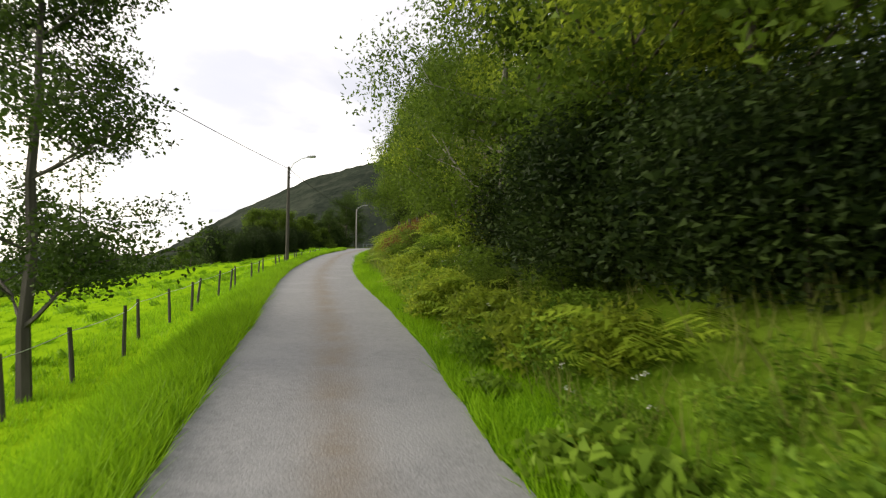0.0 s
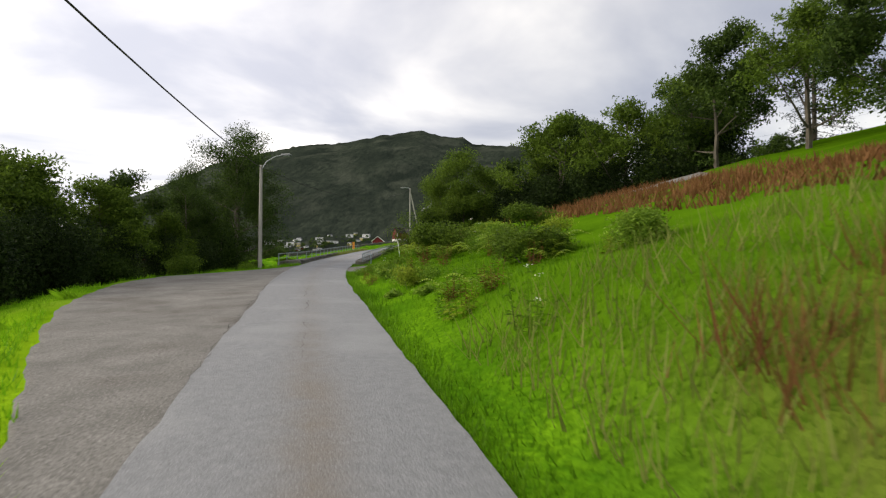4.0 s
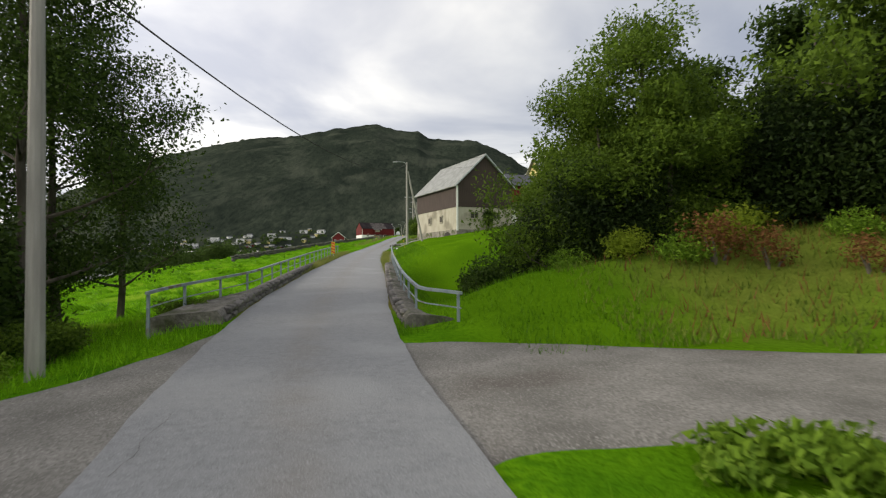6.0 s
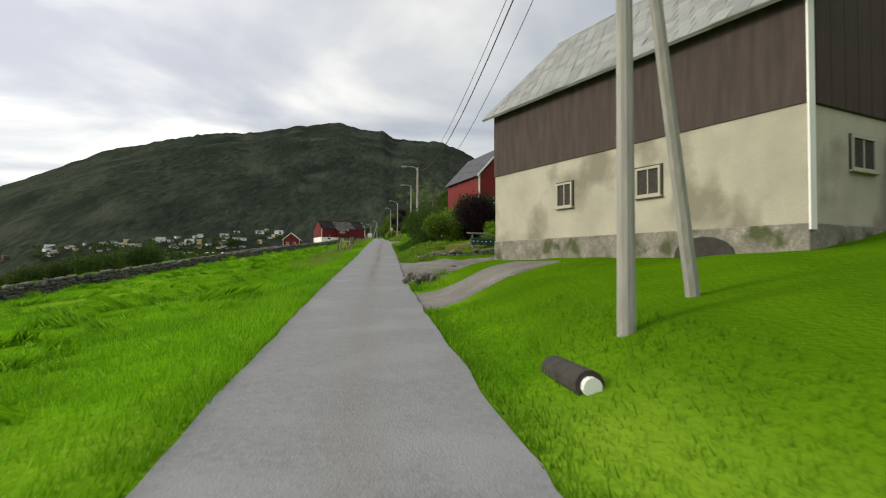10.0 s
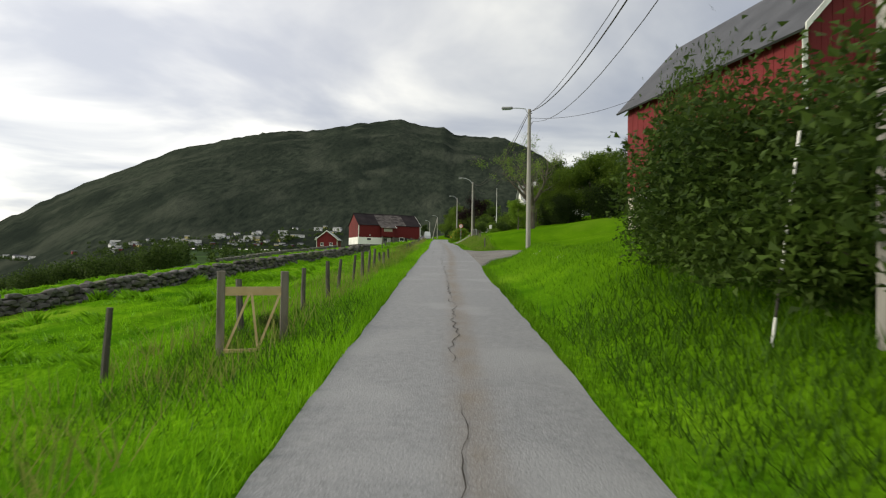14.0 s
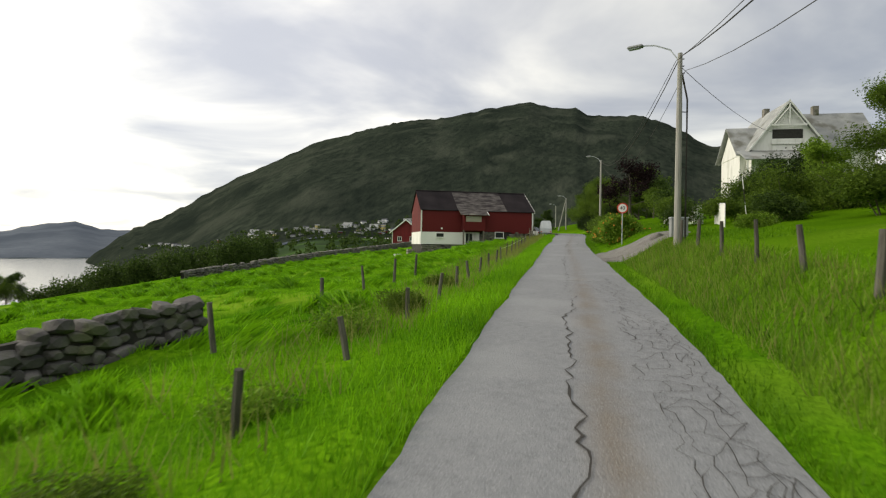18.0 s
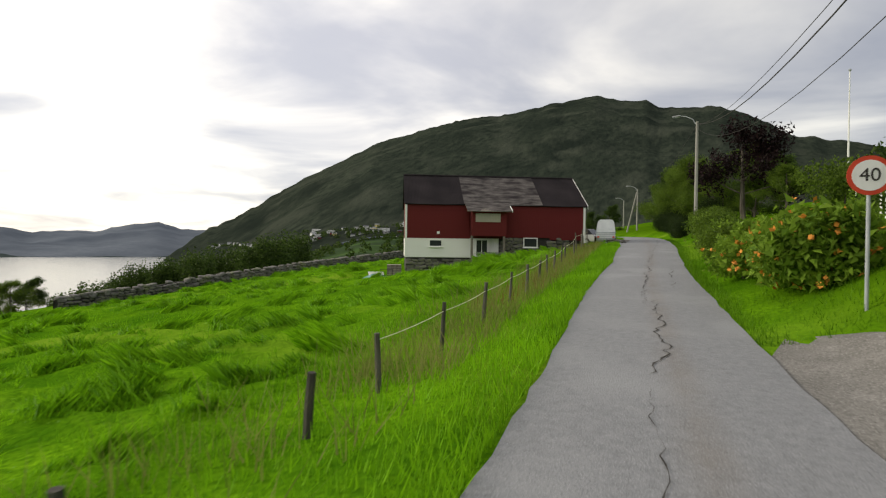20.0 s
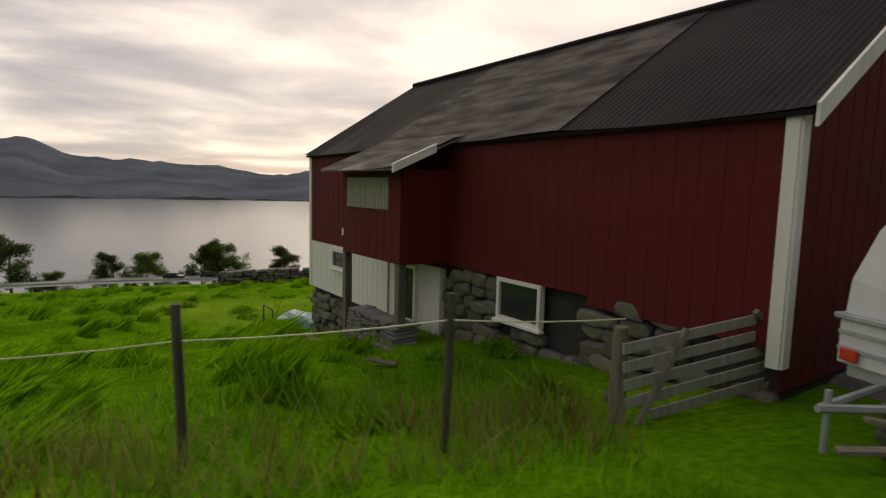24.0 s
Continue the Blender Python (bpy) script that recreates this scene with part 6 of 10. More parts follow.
# ---- dry stone walls ----
def wall_thing(name, points, height, label, width=0.5, row=0.28, depth=0.55, limit=300, in_plan=False, jumble=1.0):
    path = []
    for s, lat in points:
        p = Vector((s, lat, ground_at(s, lat) - 0.1)) if in_plan else spot(s, lat, -0.1)
        path.append((p.x, p.y, p.z))
    dense = []
    for a, b in zip(path, path[1:]):
        for f in np.linspace(0, 1, 6)[:-1]:
            q = Vector(a).lerp(Vector(b), float(f))
            dense.append((q.x, q.y, ground_at(q.x, q.y) - 0.1))
    dense.append(path[-1])
    th = thing(name, pose(*dense[0]), label, "stone wall")
    inv = th.matrix_world.inverted()
    verts, faces = [], []
    for i, q in enumerate(dense):
        a = dense[min(i + 1, len(dense) - 1)]
        b = dense[max(i - 1, 0)]
        d = Vector((a[0] - b[0], a[1] - b[1], 0)).normalized() * depth * 0.22
        for sx, zz in ((-1, -0.3), (-0.7, height - 0.18), (0.7, height - 0.18), (1, -0.3)):
            verts.append(tuple(inv @ Vector((q[0] - d.y * sx, q[1] + d.x * sx, q[2] + zz))))
    for i in range(len(dense) - 1):
        for k in range(3):
            faces.append((i * 4 + k, i * 4 + k + 1, i * 4 + k + 5, i * 4 + k + 4))
    raw("core", verts, faces, crack_mat, th, "dark rubble core")
    stones_along(th, dense, height, row, width, depth, limit, jumble=jumble)
    return th


wall_thing("dry_stone_wall", [(256.6, -8.3), (253.5, -9.0), (249, -10.3), (243.5, -11.9), (236, -13.0), (227, -14.6), (218, -16.2), (205, -19), (190, -22), (175, -24)], 1.05, "dark dry stone wall with lichen across the field", 0.40, 0.21, 0.6, jumble=1.5)
wall_thing("garden_wall", [(177.4, 3.0), (176.2, 3.3), (175.2, 4.0), (174.5, 5.2), (174.3, 7.5), (174.8, 10.5), (175.6, 14.0), (178, 20)], 0.36, "low grey garden wall of flat stones beside a drive", 0.36, 0.17, 0.34)
wall_thing("far_stone_wall", [(-100.4, 287.0), (-100.0, 293.0), (-99.0, 303.0), (-97.0, 318.0), (-94.0, 330.0), (-92.0, 340.0)], 1.15, "long low stone wall at the lower edge of the field", 0.5, 0.24, 0.8, 220, True)

# ---- drives and road surface details ----
def drive(name, points, widths, label, mat=None, up=0.03):
    """A gravel sheet along (s, lat) points, laid on the ground."""
    pts = [Vector((*(float(v) for v in plan(np.array(float(s)), lat)), 0)) for s, lat in points]
    line = catmull([(p.x, p.y, w) for p, w in zip(pts, widths)], 8)
    verts, faces, m = [], [], 25
    for i in range(len(line)):
        a, b = line[max(i - 1, 0)], line[min(i + 1, len(line) - 1)]
        t = Vector((b[0] - a[0], b[1] - a[1])).normalized()
        for k in range(m):
            f = k / (m - 1) - 0.5
            w = line[i][2] * (1 + 0.06 * noise.noise((i * 0.25, float(k > m / 2), 2.0)))
            x, y = line[i][0] + t.y * w * f, line[i][1] - t.x * w * f
            s_, l_ = station(x, y)
            gap = np.clip((abs(l_[0]) - 1.7) / 0.6, 0, 1)
            dip = 0.1 if k in (0, m - 1) else 0.0
            verts.append((x, y, ground_at(x, y) + (up + 0.02 * noise.noise((x, y, 1))) * gap - 0.05 * (1 - gap) - dip))
    faces = [(i * m + k, i * m + k + 1, (i + 1) * m + k + 1, (i + 1) * m + k) for i in range(len(line) - 1) for k in range(m - 1)]
    return tagged(raw(name, verts, faces, mat or gravel, soft=True), label, "drive", kind="structure")


def mouth(name, rows, label):
    """A drive given by its two edges: rows of (offset, first station, last station)."""
    lat_, s0_, s1_ = (np.array(v, float) for v in zip(*rows))
    lats, m = np.r_[np.arange(0.6, 6, 0.3), np.arange(6, lat_[-1], 1.0)], 33
    verts = []
    for l in lats:
        a, b = np.interp(l, lat_, s0_), np.interp(l, lat_, s1_)
        a, b = a + 0.25 * noise.noise((l, 3.1, 0)), b + 0.25 * noise.noise((l, 7.7, 0))
        for k in range(m):
            x, y = (float(v) for v in plan(np.array(a + (b - a) * k / (m - 1)), float(l)))
            gap = min(1.0, max(0.0, (l - 1.7) / 0.6))
            verts.append((x, y, ground_at(x, y) + (0.03 + 0.02 * noise.noise((x, y, 1))) * gap - 0.05 * (1 - gap) - (0.12 if k in (0, m - 1) else 0.0)))
    faces = [(i * m + k, (i + 1) * m + k, (i + 1) * m + k + 1, i * m + k + 1) for i in range(len(lats) - 1) for k in range(m - 1)]
    return tagged(raw(name, verts, faces, gravel, soft=True), label, "drive", kind="structure")


MOUTHS = (((0.6, 162, 180), (1.7, 163, 179), (2.2, 164.5, 177), (2.7, 165.5, 175.6), (3.5, 167.5, 174.4), (5.2, 169.3, 173.9), (7.5, 170.2, 174.0), (12, 171.2, 174.4), (20, 172.5, 175.6), (30, 175.5, 178.5)),
          ((0.6, 219, 247), (1.7, 220, 246), (2.2, 221.6, 244.6), (2.6, 224.0, 242.9), (2.9, 226.0, 242.0), (3.6, 227.9, 240.4), (4.6, 229.4, 239.5), (6.6, 231.4, 238.5), (8.8, 232.9, 237.9), (11.3, 233.6, 237.4), (18, 236, 240), (30, 241, 245)))


drive("side_drive", [(92.8, 0.6), (92.4, 3.0), (90.6, 6.5), (87.6, 12.0), (83.0, 20.0)], [8.0, 4.8, 3.8, 3.4, 3.4], "grey gravel side road joining the lane")
mouth("side_drive", MOUTHS[0], "grey gravel drive climbing past a stone wall")
mouth("side_drive", MOUTHS[1], "asphalt drive leaving the lane across a lawn")
drive("side_drive", [(276.0, 0.8), (275.2, 3.2), (275.0, 6.0)], [10.0, 6.0, 4.5], "short gravel drive into a garden")
drive("side_drive", [(158.0, 0.9), (158.4, 3.0), (159.4, 6.0)], [5.0, 3.4, 2.8], "gravel track beside the barn")
drive("barn_yard", [(316.5, -0.9), (316.8, -4.2), (317.5, -9.0), (319, -14)], [7.0, 5.0, 4.5, 4.0], "gravel yard beside the barn")


def crack_strip(name, runs, label):
    """Thin dark open cracks: each run is (s0, s1, offset, wander, width)."""
    verts, faces = [], []
    for s0, s1, lat0, wander, width in runs:
        n = max(3, int(abs(s1 - s0) / 0.16))
        prev = None
        jig = 0.0
        for k in range(n + 1):
            s = s0 + (s1 - s0) * k / n
            jig = jig * 0.72 + random.uniform(-1, 1) * wander
            lat = lat0 + jig + wander * 2.0 * noise.noise((s * 0.5, lat0, 5.0))
            w = 0.62 * width * (0.2 + 1.0 * random.random()) * (0.15 if noise.noise((s * 0.55, lat0 * 9, 8.0)) < -0.22 else 1.0) * min(1.0, 4 * min(k, n - k) / n + 0.15)
            c, t = on_road(np.array(s))
            hl, hr = float(half_left(s)), float(half_right(s))
            f = (lat + hl) / (hl + hr)
            z = float(c[2]) + 0.03 * (1 - (2 * f - 1) ** 2) + 0.012
            i = len(verts)
            for sg in (-1, 1):
                x, y = plan(np.array(s), lat + sg * w / 2)
                verts.append((float(x), float(y), z))
            if prev is not None:
                faces.append((prev, prev + 1, i + 1, i))
            prev = i
    return tagged(raw(name, verts, faces, crack_mat), label, "crack", kind="stuff")


main_runs = [(66, 80, -0.05, 0.04, 0.022), (64, 92, -1.55, 0.04, 0.03), (165, 178, 0.1, 0.05, 0.03), (178, 186, 0.3, 0.07, 0.045), (181, 184, -0.1, 0.06, 0.03), (186, 200, 0.15, 0.05, 0.035),
             (200, 214, 0.12, 0.06, 0.045), (214, 222, 0.15, 0.05, 0.03), (222, 232, 0.05, 0.07, 0.04), (224, 228, -1.0, 0.06, 0.03), (232, 262, 0.12, 0.07, 0.05), (233, 245, -0.7, 0.05, 0.025), (262, 276, 0.2, 0.07, 0.04), (276, 284, 0.25, 0.09, 0.05), (283, 300, 0.1, 0.07, 0.05), (300, 330, -0.1, 0.06, 0.045), (286, 292, 0.9, 0.06, 0.035)]
for k in range(34):
    s0 = random.uniform(236, 262)
    main_runs.append((s0, s0 + random.uniform(0.8, 2.6), random.uniform(0.95, 1.75), 0.11, 0.017))
for k in range(10):
    s0 = random.uniform(226, 240)
    main_runs.append((s0, s0 + random.uniform(1.5, 4.0), random.uniform(1.4, 1.8), 0.08, 0.02))
# craquelure in the right wheel track: a broken net of cells
CELLS = []
net = random.Random(12)
for k in range(92):
    for m_ in range(5):
        CELLS.append((238 + 0.29 * k + net.uniform(-0.12, 0.12), 1.02 + 0.19 * m_ + net.uniform(-0.08, 0.08) + 0.12 * math.sin(0.35 * k)))
crack_strip("road_crack", main_runs, "long jagged cracks in worn asphalt")
def craquelure():
    """Short dark joints between neighbouring cells of the net, broken here and there."""
    verts, faces = [], []
    for k in range(91):
        for m_ in range(5):
            i = 5 * k + m_
            near = [i + 5] + ([i + 1] if m_ < 4 else []) + ([i + 6] if m_ < 4 and net.random() < 0.25 else [])
            for j in near:
                (s0, l0), (s1, l1) = CELLS[i], CELLS[j]
                worn = 0.62 * float(bump(np.array((s0 + s1) / 2), 242, 260, 8)) + 0.06
                if net.random() > worn or max(l0, l1) > float(half_right(s0)) - 0.04:
                    continue
                w = net.uniform(0.003, 0.009)
                mid = ((s0 + s1) / 2 + net.uniform(-0.07, 0.07), (l0 + l1) / 2 + net.uniform(-0.05, 0.05))
                for (a0, b0), (a1, b1) in (((s0, l0), mid), (mid, (s1, l1))):
                    d = math.hypot(a1 - a0, b1 - b0) + 1e-6
                    o = (-(b1 - b0) / d * w / 2, (a1 - a0) / d * w / 2)
                    n = len(verts)
                    for u, v in ((a0 - o[0], b0 - o[1]), (a0 + o[0], b0 + o[1]), (a1 + o[0], b1 + o[1]), (a1 - o[0], b1 - o[1])):
                        c, _ = on_road(np.array(u))
                        hl, hr = float(half_left(u)), float(half_right(u))
                        f = (v + hl) / (hl + hr)
                        x, y = plan(np.array(u), v)
                        verts.append((float(x), float(y), float(c[2]) + 0.03 * (1 - (2 * f - 1) ** 2) + 0.012))
                    faces.append((n, n + 1, n + 2, n + 3))
    return tagged(raw("fine_cracks", verts, faces, crack_mat), "net of fine cracks in the asphalt wheel track", "crack", kind="stuff")


craquelure()


def cross_seam(s, lat0, lat1, width, mat=crack_mat):
    n = 24
    verts, faces = [], []
    for k in range(n + 1):
        lat = lat0 + (lat1 - lat0) * k / n
        ss = s + 0.05 * noise.noise((lat * 2.0, s, 1.0))
        c, _ = on_road(np.array(ss))
        hl, hr = float(half_left(ss)), float(half_right(ss))
        f = (lat + hl) / (hl + hr)
        z = float(c[2]) + 0.03 * (1 - (2 * f - 1) ** 2) + 0.012
        for d in (-width / 2, width / 2):
            x, y = plan(np.array(ss + d), lat)
            verts.append((float(x), float(y), z))
    faces = [(2 * k, 2 * k + 1, 2 * k + 3, 2 * k + 2) for k in range(n)]
    tagged(raw("road_seam", verts, faces, mat), "transverse seam across the asphalt", "crack", kind="structure")


for s_, a_, b_, w_ in ((137.5, -1.8, 1.6, 0.03), (143.2, -1.8, 1.6, 0.025), (105.5, -1.7, 1.6, 0.02), (82.0, -1.5, 1.2, 0.02), (184.2, -0.3, 0.9, 0.03), (262.5, -1.4, 1.5, 0.03), (305.5, -0.8, 1.2, 0.03)):
    cross_seam(s_, a_, b_, w_)



# ---- mail boxes under a small roof ----
fresh_wood = coat("pale_post_wood", (0.30, 0.25, 0.17), (0.44, 0.38, 0.28), 3, 0.85, 0.3, 40, stretch=(4, 4, 0.6))


def mail_stand():
    p = spot(175.0, 6.25)
    th = thing("mailbox_stand", pose(p.x, p.y, p.z - 0.13, 0, 0, 18) @ Matrix.Diagonal((0.88, 0.88, 0.9, 1)), "roofed wooden stand for mail boxes above a stone wall", "stand")
    for x in (0.12, 1.0):
        bm = bmesh.new()
        tube(bm, [(x, 0.1, -0.4), (x, 0.1, 1.25)], 0.06, 8)
        part("post", bm, fresh_wood, th, "pale wooden post")
    part("beam", boxed((-0.1, 1.75, 0.02, 0.1, 0.62, 0.74)), old_wood, th)
    bm = bmesh.new()
    prism(bm, [(-0.28, 1.17), (0.42, 1.27), (0.42, 1.33), (-0.28, 1.23)], 1.65, "x", -0.22)
    part("roof", bm, post_wood, th, "dark weathered board roof")
    proto = thing("mailbox", th.matrix_world @ pose(0.05, -0.1, 0.42), "dark green plastic mail box with a small white label", "mailbox", "mail boxes on the stand")
    bm = bmesh.new()
    prism(bm, [(-0.17, 0.0), (0.08, 0.0), (0.08, 0.46), (-0.06, 0.5), (-0.17, 0.42)], 0.29, "x", -0.145)
    part("body", bm, green_plastic, proto)
    bm = bmesh.new()
    prism(bm, [(-0.2, 0.40), (-0.06, 0.505), (0.1, 0.475), (0.1, 0.495), (-0.06, 0.53), (-0.2, 0.425)], 0.32, "x", -0.16)
    part("lid", bm, green_plastic, proto)
    part("label_bar", boxed((-0.05, 0.08, -0.178, -0.172, 0.24, 0.30)), white_wood, proto, "small white label")
    for k in range(1, 6):
        copy_thing(proto, th.matrix_world @ pose(0.05 + 0.335 * k, -0.1 + 0.01 * (k % 2), 0.42 + 0.03 * (k % 3 == 1), 0, 0, (-3, 2, -2, 3, 0)[k - 1]))


mail_stand()


# ---- covered trailer and clutter at the barn ----
def wheel(parent, m, r=0.3, w=0.18):
    wh = new("wheel")
    wh.parent, wh.matrix_local = parent, m
    bm = bmesh.new()
    tube(bm, [(-w / 2, 0, 0), (w / 2, 0, 0)], r, 18)
    part("tyre", bm, crack_mat, wh)
    bm = bmesh.new()
    tube(bm, [(-w / 2 - 0.006, 0, 0), (w / 2 + 0.006, 0, 0)], r * 0.6, 14)
    part("rim", bm, galvanised, wh)
    return wh


pale_plastic = coat("white_plastic", (0.60, 0.62, 0.64), (0.72, 0.74, 0.76), 2, 0.35, 0.02, 30)


def trailer():
    th = thing("trailer", pose(-62.34, 305.65, 18.12, 0, 0, 10) @ Matrix.Diagonal((0.81, 0.93, 1.08, 1)), "white trailer with a high moulded cover parked on gravel", "trailer")
    part("chassis", boxed((-0.75, 0.75, -1.5, 1.5, 0.42, 0.52)), galvanised, th)
    part("side_board", boxed((-0.85, -0.81, -1.5, 1.5, 0.52, 0.92), bevel=0.01), pale_plastic, th)
    part("side_board", boxed((0.81, 0.85, -1.5, 1.5, 0.52, 0.92), bevel=0.01), pale_plastic, th)
    part("tail_board", boxed((-0.85, 0.85, -1.54, -1.5, 0.52, 0.92), bevel=0.01), pale_plastic, th)
    part("head_board", boxed((-0.85, 0.85, 1.5, 1.54, 0.52, 0.92), bevel=0.01), pale_plastic, th)
    for z in (0.64, 0.78):
        part("ridge", boxed((-0.84, 0.84, -1.56, -1.54, z, z + 0.03)), galvanised, th)
    bm = bmesh.new()
    out = [(-0.86, 0.92), (-0.82, 1.25), (-0.74, 1.66), (-0.58, 1.84), (0.58, 1.84), (0.74, 1.66), (0.82, 1.25), (0.86, 0.92)]
    prism(bm, out, 3.0, "y", -1.5)
    for v in bm.verts:
        if v.co.y < -1.4 and v.co.z > 1.3:
            v.co.y += 0.22
        if v.co.y > 1.4 and v.co.z > 1.3:
            v.co.y -= 0.35
    bmesh.ops.bevel(bm, geom=[e for e in bm.edges], offset=0.03, segments=2, affect="EDGES")
    part("cover", bm, pale_plastic, th, "moulded white plastic cover")
    part("lip", boxed((-0.9, 0.9, -1.58, 1.58, 0.9, 0.95), bevel=0.01), galvanised, th)
    part("panel_line", boxed((-0.6, 0.6, -1.46, -1.42, 1.15, 1.17)), galvanised, th)
    for x in (-0.92, 0.92):
        wheel(th, pose(x, 0.0, 0.3))
        part("mudguard", boxed((x - 0.12, x + 0.12, -0.42, 0.42, 0.62, 0.66), bevel=0.015), crack_mat, th)
    for dx in (-0.35, 0.35):
        bm = bmesh.new()
        tube(bm, [(dx, -1.5, 0.42), (0, -2.6, 0.42)], 0.035, 6)
        part("drawbar", bm, galvanised, th)
    bm = bmesh.new()
    tube(bm, [(0, -2.5, 0.0), (0, -2.5, 0.55)], 0.03, 6)
    part("jockey_leg", bm, galvanised, th)
    for x in (-0.68, 0.68):
        part("tail_lamp", boxed((x - 0.1, x + 0.1, -1.6, -1.56, 0.56, 0.66), bevel=0.01), red_paint, th)


trailer()


def car(m, paint, label):
    th = thing("car", m, label, "car")
    bm = bmesh.new()
    prism(bm, [(-2.1, 0.3), (2.1, 0.3), (2.15, 0.62), (1.95, 0.82), (0.95, 0.92), (-1.9, 0.95), (-2.15, 0.7)], 1.7, "x", -0.85)
    bmesh.ops.bevel(bm, geom=list(bm.edges), offset=0.05, segments=2, affect="EDGES")
    body = part("body", bm, paint, th)
    bm = bmesh.new()
    prism(bm, [(-1.85, 0.93), (0.95, 0.9), (0.35, 1.4), (-1.3, 1.45)], 1.5, "x", -0.75)
    bmesh.ops.bevel(bm, geom=list(bm.edges), offset=0.06, segments=2, affect="EDGES")
    part("cabin_glass", bm, glass, th)
    part("roof", boxed((-0.66, 0.66, -1.2, 0.3, 1.4, 1.47), bevel=0.03), paint, th)
    for x in (-0.8, 0.8):
        for y in (-1.3, 1.3):
            wheel(th, pose(x, y, 0.31))
    for x in (-0.62, 0.62):
        part("headlight", boxed((x - 0.16, x + 0.16, 2.08, 2.16, 0.58, 0.72), bevel=0.02), galvanised, th)
        part("tail_light", boxed((x - 0.14, x + 0.14, -2.16, -2.1, 0.66, 0.8), bevel=0.02), red_paint, th)
    return th


dark_car = coat("dark_car_paint", (0.02, 0.02, 0.022), (0.03, 0.03, 0.034), 3, 0.3, 0.0, 30)
silver_car = coat("silver_car_paint", (0.42, 0.43, 0.44), (0.5, 0.51, 0.52), 3, 0.3, 0.0, 30)
p_ = (-66.0, 314.0)
car(pose(p_[0], p_[1], ground_at(*p_) + 0.02, 0, 0, 70), silver_car, "pale silver car parked behind the barn")


# slates stacked under the bay
th = thing("slate_stack", pose(-69.6, 299.75, 16.95, 0, 0, 30), "stack of old grey roof slates on a pallet under the bay", "slate stack")
part("pallet", boxed((-1.1, 1.1, -0.4, 0.4, -0.1, 0.08)), old_wood, th)
for c_ in range(6):
    for k_ in range(9):
        bm = boxed((-0.16, 0.16, -0.26, 0.26, 0, 0.035))
        ob = part("slate", bm, slate, th)
        ob.matrix_local = pose(-0.9 + 0.36 * c_ + random.uniform(-0.03, 0.03), random.uniform(-0.04, 0.04), 0.09 + 0.055 * k_, random.uniform(-3, 3), random.uniform(-4, 4), random.uniform(-8, 8))
for dx_, dy_, a_, l_ in ((-1.6, -0.9, 20, 2.2), (0.8, -0.6, 8, 1.6), (2.6, -1.4, 35, 0.5)):
    q = th.matrix_world @ Vector((dx_, dy_, 0))
    bd = thing("loose_board", pose(q.x, q.y, ground_at(q.x, q.y) + 0.06, 0, 2, 30 + a_), "loose weathered board lying in the grass", "board")
    part("board", boxed((-l_ / 2, l_ / 2, -0.07, 0.07, 0, 0.03)), old_wood, bd)
# blue-green tarpaulin and rack at the far corner
tarp = coat("faded_teal_tarpaulin", (0.10, 0.22, 0.24), (0.20, 0.36, 0.38), 2, 0.6, 0.3, 20)
q = (-77.6, 296.6)
th = thing("tarpaulin_heap", pose(q[0], q[1], ground_at(*q)), "faded teal tarpaulin over a heap beside the barn", "tarpaulin")
bm = bmesh.new()
bmesh.ops.create_icosphere(bm, subdivisions=3, radius=1.0)
for v in bm.verts:
    v.co = Vector((v.co.x * 1.2, v.co.y * 0.8, max(-0.1, v.co.z) * 0.55)) * (1 + 0.18 * noise.noise(v.co * 2.2))
part("sheet", bm, tarp, th)
th = thing("wire_rack", pose(q[0] + 0.9, q[1] - 0.9, ground_at(q[0] + 0.9, q[1] - 0.9), 0, 0, 30), "rusty metal frame standing in the grass", "rack")
for a_, b_ in (((0, 0, 0), (0, 0, 0.95)), ((0.9, 0, 0), (0.9, 0, 0.95)), ((0, 0, 0.95), (0.9, 0, 0.95)), ((0, 0, 0.5), (0.9, 0, 0.5)), ((0, 0, 0.15), (0.9, 0, 0.15))):
    bm = bmesh.new()
    tube(bm, [a_, b_], 0.02, 5)
    part("bar", bm, crack_mat, th)
q = (-78.3, 297.9)
th = thing("pallet", pose(q[0], q[1], ground_at(*q), -62, 0, 40), "pale slatted wooden pallet leaning on a crate", "pallet")
for k_ in range(6):
    part("slat", boxed((-0.6, 0.6, -0.02, 0.01, 0.05 + 0.17 * k_, 0.15 + 0.17 * k_)), white_wood, th)
for x_ in (-0.55, 0.0, 0.55):
    part("runner", boxed((x_ - 0.05, x_ + 0.05, 0.012, 0.1, 0.02, 1.05)), old_wood, th)
q = (-77.2, 298.6)
th = thing("crate", pose(q[0], q[1], ground_at(*q), 0, 0, 30), "pale brown wooden crate beside the barn", "crate")
for k_ in range(5):
    part("slat", boxed((-0.55, 0.55, -0.42, -0.39, 0.02 + 0.19 * k_, 0.18 + 0.19 * k_), bevel=0.004), old_wood, th)
part("box", boxed((-0.54, 0.54, -0.388, 0.4, 0.0, 0.95)), plaster, th)
# heap of scrap at the drive
q = (-61.3, 303.9)
th = thing("scrap_heap", pose(q[0], q[1], ground_at(*q)), "heap of grey stones and broken boards beside the trailer", "rubble")
